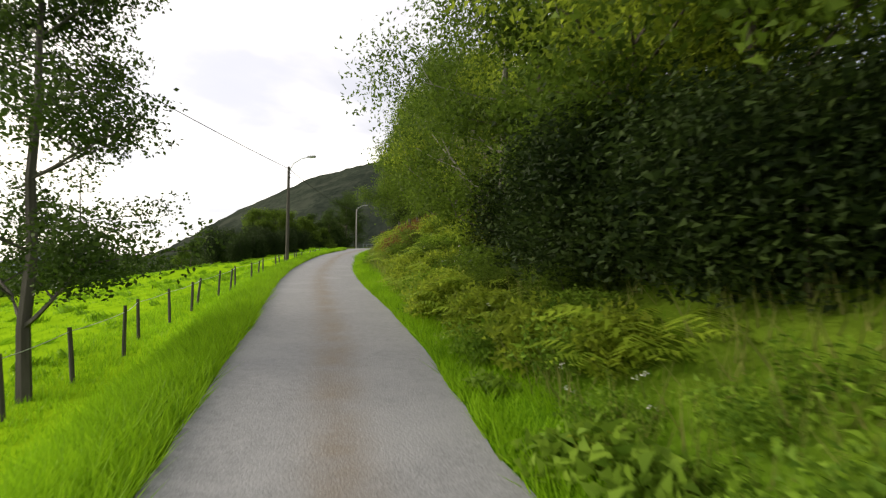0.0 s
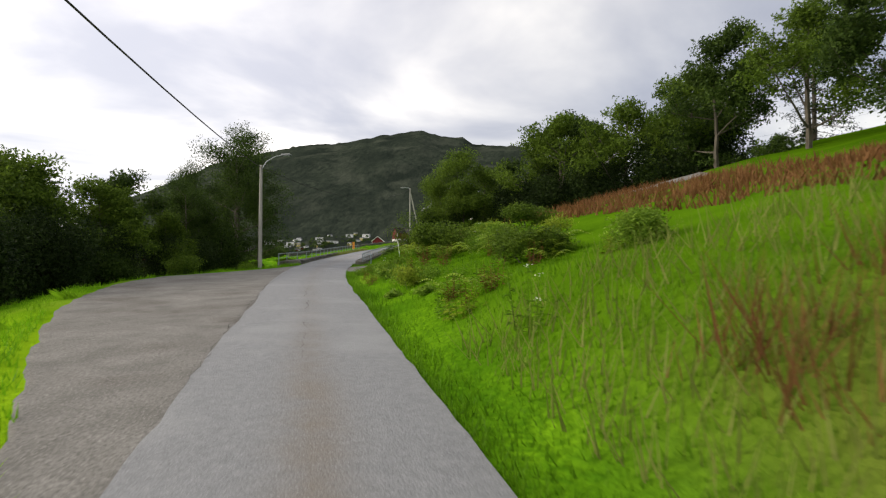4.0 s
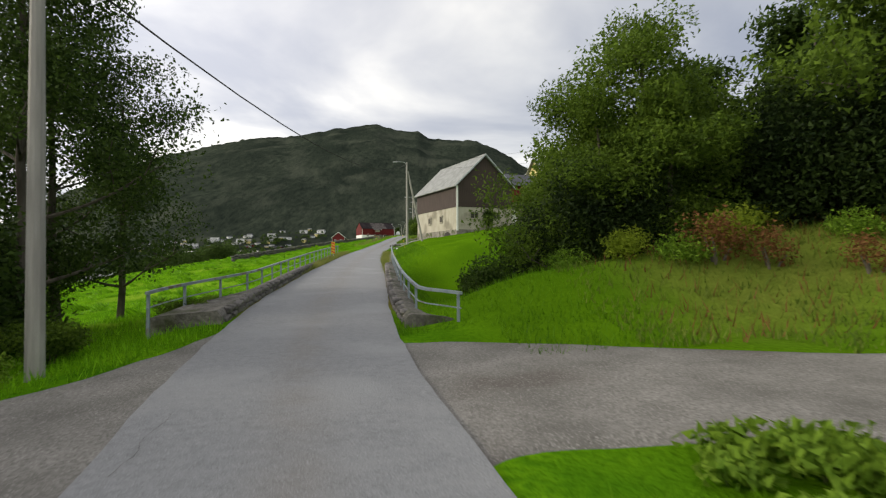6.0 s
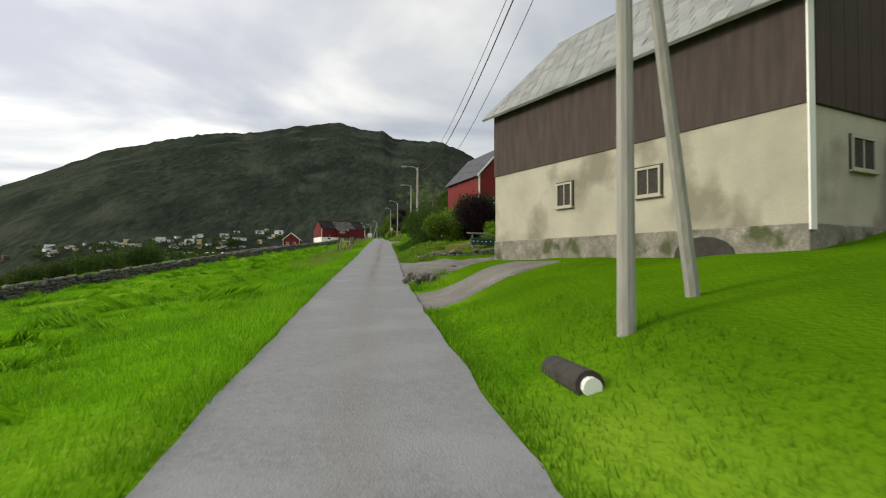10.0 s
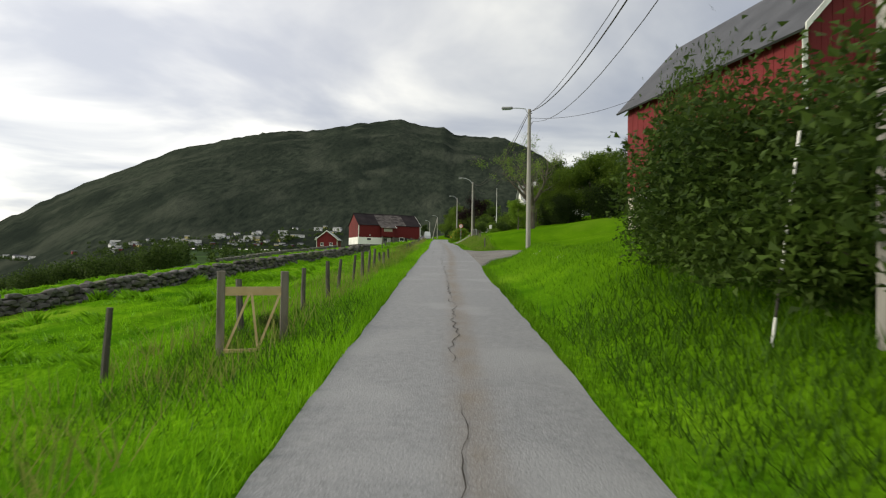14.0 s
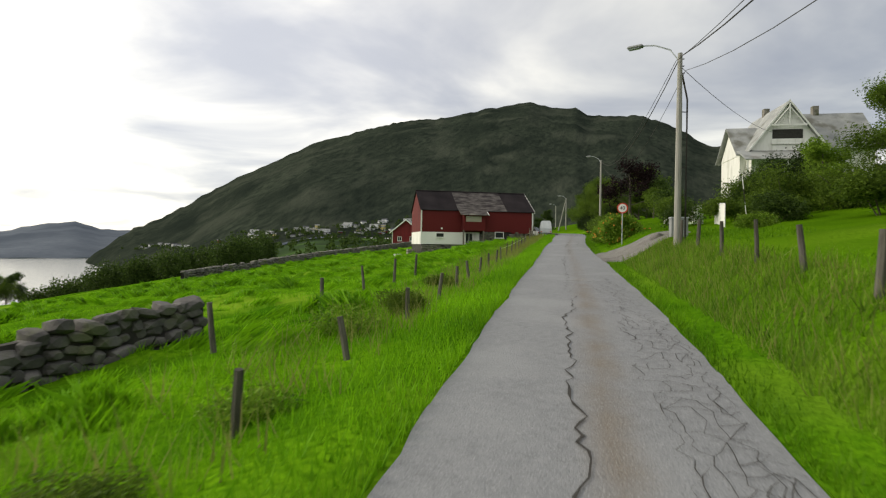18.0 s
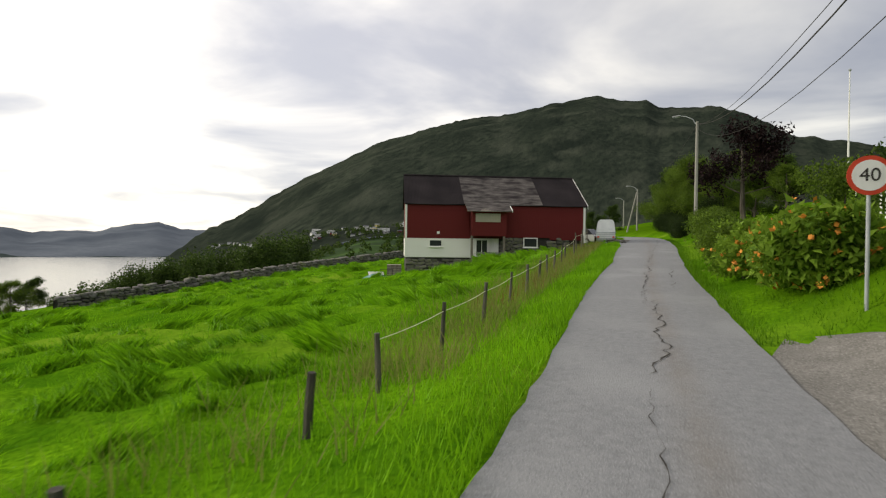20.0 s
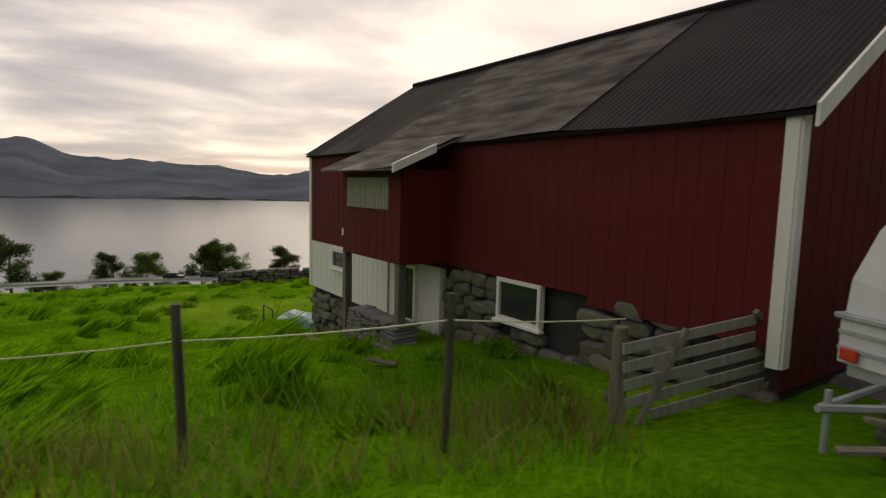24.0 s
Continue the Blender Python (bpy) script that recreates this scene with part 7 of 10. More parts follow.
for k_ in range(26):
    ob = new("stone", ROCKS[k_ % 7])
    ob.parent = th
    ob.matrix_local = pose(random.uniform(-0.8, 0.8), random.uniform(-0.7, 0.7), random.uniform(0.02, 0.2), random.uniform(0, 90), random.uniform(0, 90), random.uniform(0, 360)) @ Matrix.Diagonal((random.uniform(0.08, 0.2),) * 3 + (1,))
for k_ in range(4):
    ob = part("board", boxed((-0.6, 0.6, -0.05, 0.05, 0, 0.03)), old_wood, th)
    ob.matrix_local = pose(random.uniform(-0.4, 0.4), random.uniform(-0.4, 0.4), 0.08 + 0.04 * k_, random.uniform(-8, 8), random.uniform(-12, 12), random.uniform(0, 180))
# rubble at the drive mouth
p = spot(164.6, 2.9)
th = thing("stone_heap", pose(p.x, p.y, p.z), "heap of broken grey stones beside the road", "rubble")
for k_ in range(44):
    ob = new("stone", ROCKS[k_ % 7])
    ob.parent = th
    ob.matrix_local = pose(random.gauss(0, 0.6), random.gauss(0, 0.9), random.uniform(-0.05, 0.12), random.uniform(0, 90), random.uniform(0, 90), random.uniform(0, 360)) @ Matrix.Diagonal((random.uniform(0.1, 0.34),) * 3 + (1,))
# lone boulders in the verges
for s_, l_, r_ in ((171.2, 4.6, 0.35), (311.6, -6.0, 0.2), (274.2, 4.6, 0.6)):
    p = spot(s_, l_)
    bo = thing("boulder", pose(p.x, p.y, p.z, 10, 5, s_ * 7), "grey boulder in the grass", "boulder")
    ob = new("stone", ROCKS[int(s_) % 7])
    ob.parent = bo
    ob.matrix_local = Matrix.Diagonal((r_ * 1.4, r_, r_ * 0.9, 1))

# utility cabinet and pale garden fence
p = spot(270.8, 5.0)
th = thing("utility_cabinet", pose(p.x, p.y, p.z, 0, 0, 10), "small grey utility cabinet beside a pole", "cabinet")
part("body", boxed((-0.35, 0.35, -0.2, 0.2, 0, 0.8), bevel=0.02), lamp_grey, th)
part("lid", boxed((-0.38, 0.38, -0.23, 0.23, 0.8, 0.86), bevel=0.02), galvanised, th)
p0 = spot(272.5, 7.2)
th = thing("picket_fence", pose(p0.x, p0.y, p0.z), "white picket fence with pointed posts in a garden", "fence", "fences")
inv = th.matrix_world.inverted()
pick = None
for k_, s_ in enumerate(np.arange(272.5, 300, 0.28)):
    p = spot(s_, 7.2 + 0.03 * (s_ - 272) + 0.6 * math.sin(s_ * 0.3))
    if pick is None:
        bm = bmesh.new()
        prism(bm, [(-0.05, 0.0), (0.05, 0.0), (0.05, 1.0), (0, 1.1), (-0.05, 1.0)], 0.03, "y", 0)
        pick = bpy.data.meshes.new("picket")
        bm.to_mesh(pick)
        bm.free()
        pick.materials.append(white_wood)
    if noise.noise((s_ * 0.4, 0, 0)) > -0.1:
        ob = new("picket", pick)
        ob.parent = th
        ob.matrix_local = inv @ pose(p.x, p.y, p.z, 0, 0, heading(s_) + 90)


# ---- quad bike and timber by the red house ----
th = thing("quad_bike", pose(-6.6, 164.0, ground_at(-6.6, 164.0), 0, 0, 60), "dark off-road buggy parked on the slope", "vehicle")
part("body", boxed((-0.6, 0.6, -1.2, 1.2, 0.45, 0.95), bevel=0.12), dark_car, th)
for sp in ((-0.6, -0.54, -0.6, -0.54, 0.9, 1.8), (0.54, 0.6, -0.6, -0.54, 0.9, 1.8), (-0.6, -0.54, 0.5, 0.56, 0.9, 1.8), (0.54, 0.6, 0.5, 0.56, 0.9, 1.8)):
    part("roll_bar", boxed(sp), dark_car, th)
part("roof", boxed((-0.65, 0.65, -0.7, 0.65, 1.78, 1.84), bevel=0.02), lamp_grey, th)
part("windscreen", boxed((-0.55, 0.55, 0.5, 0.53, 1.0, 1.75)), glass, th)
for x_ in (-0.65, 0.65):
    for y_ in (-0.85, 0.85):
        wheel(th, pose(x_, y_, 0.33), 0.33, 0.25)
th = thing("timber_stack", pose(-13.5, 160.5, ground_at(-13.5, 160.5), 0, 0, 20), "stack of weathered boards on the slope", "timber")
for k_ in range(8):
    part("board", boxed((-3.0, 3.0, -0.5 + 0.12 * (k_ % 4) * 2, -0.3 + 0.12 * (k_ % 4) * 2, 0.1 + 0.25 * (k_ // 4), 0.3 + 0.25 * (k_ // 4))), old_wood, th)
# boulders turned up on the slope below the red house
rngb = random.Random(17)
for k_ in range(26):
    p_ = spot(rngb.uniform(140, 164), rngb.uniform(21, 37))
    th = thing("boulder", pose(p_.x, p_.y, p_.z + 0.02), "grey boulder in rough brown grass on the slope", "boulder", "boulders on the slope")
    ob = new("stone", ROCKS[k_ % 7])
    ob.parent = th
    r_ = rngb.uniform(0.4, 1.1)
    ob.matrix_local = pose(0, 0, 0, rngb.uniform(-20, 20), rngb.uniform(-20, 20), rngb.uniform(0, 360)) @ Matrix.Diagonal((r_ * 1.4, r_, r_ * 0.7, 1))
# barrels by the house
for k_, (x_, y_) in enumerate(((-20.5, 151.0), (-19.6, 151.8))):
    th = thing("barrel", pose(x_, y_, ground_at(x_, y_)), "dark plastic barrel standing on grass", "barrel")
    bm = bmesh.new()
    tube(bm, [(0, 0, 0), (0, 0, 0.1), (0, 0, 0.45), (0, 0, 0.85), (0, 0, 0.9)], [0.26, 0.29, 0.31, 0.29, 0.25], 14)
    part("body", bm, dark_car, th)


# ---- main road along the fjord ----
def shore_line(name, lat0, lat1, up, mat, label, s0=150, s1=400, thick=0.0):
    verts, faces = [], []
    ss = np.arange(s0, s1, 6.0)
    for s in ss:
        for lat in (lat0, lat1):
            x, y = plan(np.array(s), lat)
            verts.append((float(x), float(y), SHORE_Z(s) + up))
    faces = [(2 * k, 2 * k + 1, 2 * k + 3, 2 * k + 2) for k in range(len(ss) - 1)]
    ob = raw(name, verts, faces, mat)
    if thick:
        so = ob.modifiers.new("thick", "SOLIDIFY")
        so.thickness = thick
    return tagged(ob, label, "road", kind="structure")


def SHORE_Z(s):
    return -1.5 + 0.035 * (s - 285)


shore_line("main_road", -133, -125, 0.9, asphalt, "grey main road along the fjord")
sx = thing("guard_rail", pose(*spot(300, -124.5)), "long steel guard rail along the main road", "guard rail")
verts, faces = [], []
inv = sx.matrix_world.inverted()
for s in np.arange(150, 400, 5.0):
    x, y = plan(np.array(float(s)), -124.6)
    for dz in (1.3, 1.65):
        verts.append(tuple(inv @ Vector((float(x), float(y), SHORE_Z(s) + dz))))
faces = [(2 * k, 2 * k + 1, 2 * k + 3, 2 * k + 2) for k in range(len(verts) // 2 - 1)]
rail = raw("rail", verts, faces, galvanised, sx)
md = rail.modifiers.new("thick", "SOLIDIFY")
md.thickness = 0.08
for s_, paint_, lb_ in ((272, dark_car, "dark car on the main road"), (296, silver_car, "silver car on the main road"), (279, dark_car, "dark car on the main road by the fjord")):
    x_, y_ = (float(v) for v in plan(np.array(float(s_)), -128.5))
    car(pose(x_, y_, SHORE_Z(s_) + 0.92, 0, 0, heading(s_)), paint_, lb_)
for k_ in range(3):
    x_, y_ = (float(v) for v in plan(np.array(277.5 + 1.6 * k_), -112.0))
    th = thing("hay_bale", pose(x_, y_, ground_at(x_, y_) + 0.5), "white wrapped hay bale at the field edge", "hay bale", "hay bales")
    bm = bmesh.new()
    tube(bm, [(-0.6, 0, 0), (-0.5, 0, 0), (0.5, 0, 0), (0.6, 0, 0)], [0.5, 0.62, 0.62, 0.5], 14)
    part("wrap", bm, pale_plastic, th)


# ---- village under the mountain ----
def village_house(m, W, D, wall, roof, label):
    th = thing("house", m, label, "house", "houses of the village")
    part("wall", boxed((0, W, 0, D, -6, 4.2)), wall, th)
    bm = bmesh.new()
    prism(bm, [(-0.4, 4.2), (D + 0.4, 4.2), (D / 2, 6.2)], W + 0.8, "x", -0.4)
    part("roof", bm, roof, th)
    for x in (W * 0.25, W * 0.65):
        for z in (0.2, 2.0):
            part("window", boxed((x - 0.6, x + 0.6, -0.05, 0.02, z, z + 0.9)), glass, th)
    return th


HOUSES = []
pale_wall = coat("greyed_white_wall", (0.62, 0.63, 0.63), (0.78, 0.79, 0.78), 0.5, 0.7, 0.0, 6)


def village():
    protos = [village_house(pose(-400, 1180, 60), 9, 7, pale_wall, dark_roof, "white village house under the mountain"),
              village_house(pose(-420, 1195, 62), 7, 6, yellow_wood, slate, "pale yellow village house under the mountain"),
              village_house(pose(-360, 1200, 62), 15, 8, pale_wall, slate, "long white village building under the mountain"),
              village_house(pose(-380, 1210, 64), 7, 6, red_wood, dark_roof, "red village house under the mountain")]
    rng = random.Random(5)
    spots = []
    # bearing, elevation from the middle of the walk, distance
    for k in range(50):
        f = rng.random()
        b = 15.5 + 20.0 * rng.random() ** 1.3
        e = 2.75 - 0.085 * (b - 15.5) + rng.uniform(-0.75, 0.35)
        spots.append((b, e, 880 + 240 * rng.random(), rng.choice((0, 0, 2, 2, 1))))
    for k in range(16):
        b = 25 + 13 * rng.random()
        spots.append((b, 1.4 - 0.10 * (b - 26) + rng.uniform(-0.25, 0.25), 700 + 150 * rng.random(), rng.choice((0, 0, 1, 3))))
    for k in range(10):
        b = 16 + 8 * rng.random()
        spots.append((b, 0.75 + 0.7 * rng.random(), 460 + 200 * rng.random(), rng.choice((0, 1, 3, 0))))
    for k in range(14):
        b = 40 + 11 * rng.random()
        spots.append((b, -0.2 - 0.03 * (b - 40) + rng.uniform(-0.2, 0.2), 900 + 300 * rng.random(), rng.choice((0, 0, 2))))
    first = [False] * 4
    for b, e, r, k in spots:
        ob = None
        for r in np.arange(380, 1500, 8.0):
            x, y = HUB[0] - r * math.sin(radians(b)), HUB[1] - 70 + r * math.cos(radians(b))
            d = math.hypot(x - HUB[0], y - HUB[1])
            bb = math.degrees(math.atan2(HUB[0] - x, y - HUB[1]))
            z = valley_z(bb, d, x, y) if d < 895 else mountain_z(bb, d, x, y)
            if z > 12.5 + r * math.tan(radians(e)):
                break
        m = pose(x, y, z - 0.2, 0, 0, b + rng.uniform(-35, 35))
        if not first[k]:
            protos[k].matrix_world = m
            first[k] = True
        else:
            copy_thing(protos[k], m)
        HOUSES.append((x, y, z))


village()

# ---- plants ----
def leaf_object(name, centres, sizes, mat, parent=None, label="", seed=0, flat=0.0, aspect=0.6, tri=False):
    """Many small pointed leaves (one quad each) at the given places."""
    rng = np.random.default_rng(seed)
    n = len(centres)
    c = np.asarray(centres, float)
    a = rng.normal(size=(n, 3))
    a[:, 2] *= 1 - flat
    a /= np.linalg.norm(a, axis=1)[:, None] + 1e-9
    r = rng.normal(size=(n, 3))
    b = np.cross(a, r)
    b /= np.linalg.norm(b, axis=1)[:, None] + 1e-9
    s = np.asarray(sizes, float).reshape(-1, 1) * np.ones((n, 1))
    q = 3 if tri else 4
    v = np.empty((n, q, 3))
    v[:, 0] = c - a * s
    v[:, 1] = c + b * s * aspect
    if tri:
        v[:, 2] = c + a * s * 0.8 - b * s * aspect * 0.8
    else:
        v[:, 2] = c + a * s
        v[:, 3] = c - b * s * aspect
    mesh = bpy.data.meshes.new(name)
    mesh.vertices.add(q * n)
    mesh.vertices.foreach_set("co", v.reshape(-1).astype(np.float32))
    mesh.loops.add(q * n)
    mesh.loops.foreach_set("vertex_index", np.arange(q * n, dtype=np.int32))
    mesh.polygons.add(n)
    mesh.polygons.foreach_set("loop_start", np.arange(0, q * n, q, dtype=np.int32))
    mesh.materials.append(mat)
    mesh.update(calc_edges=True)
    ob = new(name, mesh)
    if parent:
        ob.parent = parent
    if label:
        tagged(ob, label)
    return ob


def limb_tree(rng, h, spread, trunk_r, first, levels, count, up=0.5):
    """Limbs as lists of points with radii; returns them and the tips."""
    limbs, tips = [], []

    def grow(p, d, length, r, depth):
        pts, rad = [p], [r]
        n = 5
        q = p
        dd = d
        for k in range(1, n + 1):
            dd = (dd + Vector((rng.uniform(-1, 1), rng.uniform(-1, 1), rng.uniform(-0.5, 0.9))) * 0.16).normalized()
            q = q + dd * (length / n)
            pts.append(q)
            rad.append(r * (1 - 0.75 * k / n))
        limbs.append((pts, rad))
        if depth == 0:
            tips.extend(pts[2:])
            return
        for k in range(count):
            f = rng.uniform(0.3, 1.0)
            i = min(int(f * n), n - 1)
            base = pts[i].lerp(pts[i + 1], f * n - i)
            side = Vector((rng.uniform(-1, 1), rng.uniform(-1, 1), rng.uniform(-0.1, up))).normalized()
            nd = (dd * 0.55 + side * 0.9).normalized()
            grow(base, nd, length * rng.uniform(0.45, 0.68), max(0.012, r * 0.45), depth - 1)
        tips.append(pts[-1])

    trunk, rad = [Vector((0, 0, -0.3))], [trunk_r * 1.25]
    q = Vector((0, 0, 0))
    for k in range(7):
        trunk.append(q.copy())
        rad.append(trunk_r * (1 - 0.8 * k / 7))
        q = q + Vector((rng.uniform(-0.08, 0.08) * h / 7, rng.uniform(-0.08, 0.08) * h / 7, h * 0.9 / 7))
    limbs.append((trunk, rad))
    m = max(5, int(h * 1.4))
    for k in range(m):
        f = first + (1 - first) * (k + rng.random()) / m
        i = min(int(f * 7) + 1, len(trunk) - 1)
        base = trunk[i]
        a = rng.uniform(0, 2 * math.pi)
        d = Vector((math.cos(a), math.sin(a), rng.uniform(0.1, 0.8))).normalized()
        grow(base, d, spread * (1.15 - 0.7 * f) * rng.uniform(0.7, 1.15), trunk_r * 0.38 * (1.2 - f), levels - 1)
    tips.append(trunk[-1])
    return limbs, tips


def tree(seed, h, spread, trunk_r=0.18, first=0.25, leaves=9000, size=0.11, leaf=None, wood=None, fuzz=0.45, levels=2, count=3, droop=0.0, label="", name="tree", tri=True):
    rng = random.Random(seed)
    limbs, tips = limb_tree(rng, h, spread, trunk_r, first, levels, count)
    th = thing(name, pose(0, 0, -60), label, "tree" if name == "tree" else name)
    bm = bmesh.new()
    for pts, rad in limbs:
        tube(bm, pts, [max(0.008, r) for r in rad], 6 if rad[0] > 0.05 else 4)
    part("trunk", bm, wood or bark, th)
    g = np.random.default_rng(seed)
    t = np.array([tuple(p) for p in tips])
    # clumps round the tips
    knots = t[g.integers(0, len(t), leaves // 12)]
    off = g.normal(size=(len(knots), 3))
    off /= np.maximum(1.0, np.linalg.norm(off, axis=1) / 1.5)[:, None]
    knots = knots + off * fuzz * np.array([1, 1, 0.8])
    c = knots[g.integers(0, len(knots), leaves)] + g.uniform(-1, 1, size=(leaves, 3)) * np.array([0.3, 0.3, 0.22]) * fuzz / 0.45
    c[:, 2] -= droop * np.abs(g.normal(size=leaves))
    c = c[c[:, 2] > 0.4]
    leaf_object("crown", c, size * g.uniform(0.6, 1.3, len(c)), leaf or leaf_mid, th, seed=seed, tri=tri)
    return th


def bush(seed, w, d, h, leaves=5000, size=0.08, leaf=None, label="", name="shrub", lumps=9, solid=0.55, tri=True, low=0.25):
    """A shrub of lumps, leaves crowding its outside."""
    g = np.random.default_rng(seed)
    th = thing(name, pose(0, 0, -60), label, "shrub")
    cs = np.stack([g.uniform(-0.62, 0.62, lumps) * w / 2, g.uniform(-0.62, 0.62, lumps) * d / 2, g.uniform(low, 0.72, lumps) * h], 1)
    rs = g.uniform(0.26, 0.42, lumps)
    k = g.integers(0, lumps, leaves)
    v = g.normal(size=(leaves, 3))
    v /= np.linalg.norm(v, axis=1)[:, None]
    rad = (solid + (1 - solid) * g.random(leaves))[:, None] * (1 + 0.18 * g.normal(size=(leaves, 1)))
    c = cs[k] + v * rad * rs[k][:, None] * np.array([w, d, h])[None] * 0.9
    c = c[c[:, 2] > -0.05]
    rng = random.Random(seed)
    for j in range(3 if h > 1 else 1):
        q = cs[rng.randrange(lumps)]
        bm = bmesh.new()
        tube(bm, [(q[0] * 0.15, q[1] * 0.15, -0.2), (q[0] * 0.6, q[1] * 0.6, q[2] * 0.5), (q[0], q[1], q[2])], [0.04, 0.03, 0.015] if h > 1 else [0.008, 0.007, 0.005], 5)
        part("stem", bm, bark, th)
    leaf_object("leaves", c, size * g.uniform(0.6, 1.3, len(c)), leaf or leaf_mid, th, seed=seed, tri=tri)
    return th


def spruce(seed, h, r, leaves=5000, label=""):
    g = np.random.default_rng(seed)
    th = thing("spruce_tree", pose(0, 0, -60), label or "dark pointed spruce tree with drooping boughs", "tree")
    bm = bmesh.new()
    tube(bm, [(0, 0, -0.3), (0, 0, h)], [0.16, 0.03], 7)
    whorls = int(h * 2.2)
    cs = []
    for k in range(whorls):
        z = h * (0.08 + 0.9 * k / whorls)
        rr = r * (1 - z / h) ** 0.85 + 0.08
        for j in range(7):
            a = g.uniform(0, 2 * math.pi)
            L = rr * g.uniform(0.7, 1.15)
            tip = Vector((math.cos(a) * L, math.sin(a) * L, z - L * 0.28))
            tube(bm, [(0, 0, z), tip], [0.025, 0.008], 4)
            m = max(6, int(leaves / (whorls * 7)))
            f = g.random(m) ** 0.7
            pts = np.outer(f, np.array(tip) - np.array((0, 0, z))) + np.array((0, 0, z))
            cs.append(pts + g.normal(size=(m, 3)) * np.array([0.13, 0.13, 0.10]) * (0.6 + L * 0.25))
    part("trunk", bm, bark, th)
    c = np.concatenate(cs)
    leaf_object("needles", c, 0.10 * g.uniform(0.6, 1.3, len(c)), leaf_spruce, th, seed=seed, aspect=0.35, tri=True)
    return th


def plant(proto, x, y, turn=0.0, size=1.0, tall=1.0, sink=0.05, used=set()):
    m = pose(x, y, ground_at(x, y) - sink, 0, 0, turn)
    if proto.name not in used:
        used.add(proto.name)
        proto.matrix_world = m
        proto.scale = (size, size, size * tall)
        return proto
    keep = proto.scale.copy()
    proto.scale = (size, size, size * tall)
    ob = copy_thing(proto, m)
    proto.scale = keep
    return ob


def at(proto, s, lat, turn=0.0, size=1.0, tall=1.0, sink=0.05):
    p = spot(s, lat)
    return plant(proto, p.x, p.y, turn, size, tall, sink)


oak_a = tree(11, 9.0, 4.2, 0.2, 0.12, 16000, 0.125, leaf_mid, bark, 0.5, label="broad dense deciduous tree with dark green leaves")
oak_b = tree(12, 8.0, 3.6, 0.17, 0.10, 16000, 0.125, leaf_dark, bark, 0.5, label="dense dark green deciduous tree on the bank")
birch_a = tree(13, 10.0, 2.8, 0.15, 0.15, 9000, 0.13, leaf_mid, birch_bark, 0.42, droop=0.25, label="slender birch tree with hanging fine leaves")
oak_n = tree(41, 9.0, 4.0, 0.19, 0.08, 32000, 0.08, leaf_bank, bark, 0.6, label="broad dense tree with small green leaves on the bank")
alder_n = tree(42, 7.5, 3.2, 0.14, 0.04, 28000, 0.08, leaf_mid, bark, 0.5, count=4, label="dense dark bushy tree with many stems beside the road")
birch_n = tree(47, 10.0, 3.4, 0.12, 0.12, 26000, 0.065, leaf_mid, birch_bark, 0.6, count=4, droop=0.7, label="slender birch with fine hanging leaves on the bank")
aspen = tree(14, 10.5, 3.2, 0.15, 0.14, 26000, 0.055, leaf_dark, bark, 0.5, label="open aspen tree with sparse dark leaves beside the road", tri=False)
aspen_n = tree(14, 10.5, 3.1, 0.13, 0.09, 32000, 0.05, leaf_dark, dark_pole, 0.36, count=5, label="slender open aspen with fine dark leaves beside the road", tri=False)
alder = tree(15, 7.0, 2.8, 0.13, 0.05, 15000, 0.11, leaf_mid, bark, 0.5, label="bushy alder tree with many stems")
spire_tree = tree(51, 8.6, 2.4, 0.12, 0.05, 22000, 0.08, leaf_mid, bark, 0.55, count=4, label="young tree tapering to a thin top beside the bridge")
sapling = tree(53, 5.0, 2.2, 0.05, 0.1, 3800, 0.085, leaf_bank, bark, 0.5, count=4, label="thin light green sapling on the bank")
willow = tree(16, 6.0, 2.6, 0.12, 0.05, 11000, 0.12, leaf_light, bark, 0.45, label="bushy light green willow tree")
copper_tree = tree(18, 6.5, 3.4, 0.18, 0.3, 6500, 0.13, leaf_copper, bark, 0.4, droop=0.5, label="dark copper-leaved weeping tree in a garden")


def bare_tree(seed, label):
    """Several crooked pale stems from one root, with bare twigs."""
    rng = random.Random(seed)
    th = thing("dead_tree", pose(0, 0, -60), label, "tree")

    def crooked(p, d, length, r, depth):
        pts, rad = [p], [r]
        for k in range(8):
            d = (d + Vector((rng.uniform(-1, 1), rng.uniform(-1, 1), rng.uniform(-0.35, 0.6))) * 0.33).normalized()
            p = p + d * length / 8
            pts.append(p)
            rad.append(max(0.006, r * (1 - 0.11 * (k + 1))))
        bm = bmesh.new() if depth == 3 else stack[-1]
        tube(bm, pts, rad, 6 if r > 0.03 else 4)
        if depth == 3:
            stack.append(bm)
        if depth:
            for k in range(4 if depth > 1 else 3):
                i = rng.randrange(2, 8)
                side = Vector((rng.uniform(-1, 1), rng.uniform(-1, 1), rng.uniform(-0.2, 0.7))).normalized()
                crooked(pts[i], (d * 0.4 + side).normalized(), length * rng.uniform(0.4, 0.65), rad[i] * 0.55, depth - 1)
        return bm

    for k in range(4):
        stack = []
        a = 1.6 * k + rng.uniform(-0.4, 0.4)
        part("stem", crooked(Vector((0, 0, -0.2)), Vector((0.55 * math.cos(a), 0.55 * math.sin(a), 0.8)).normalized(), rng.uniform(2.8, 4.2), rng.uniform(0.045, 0.075), 3), old_wood, th)
    return th


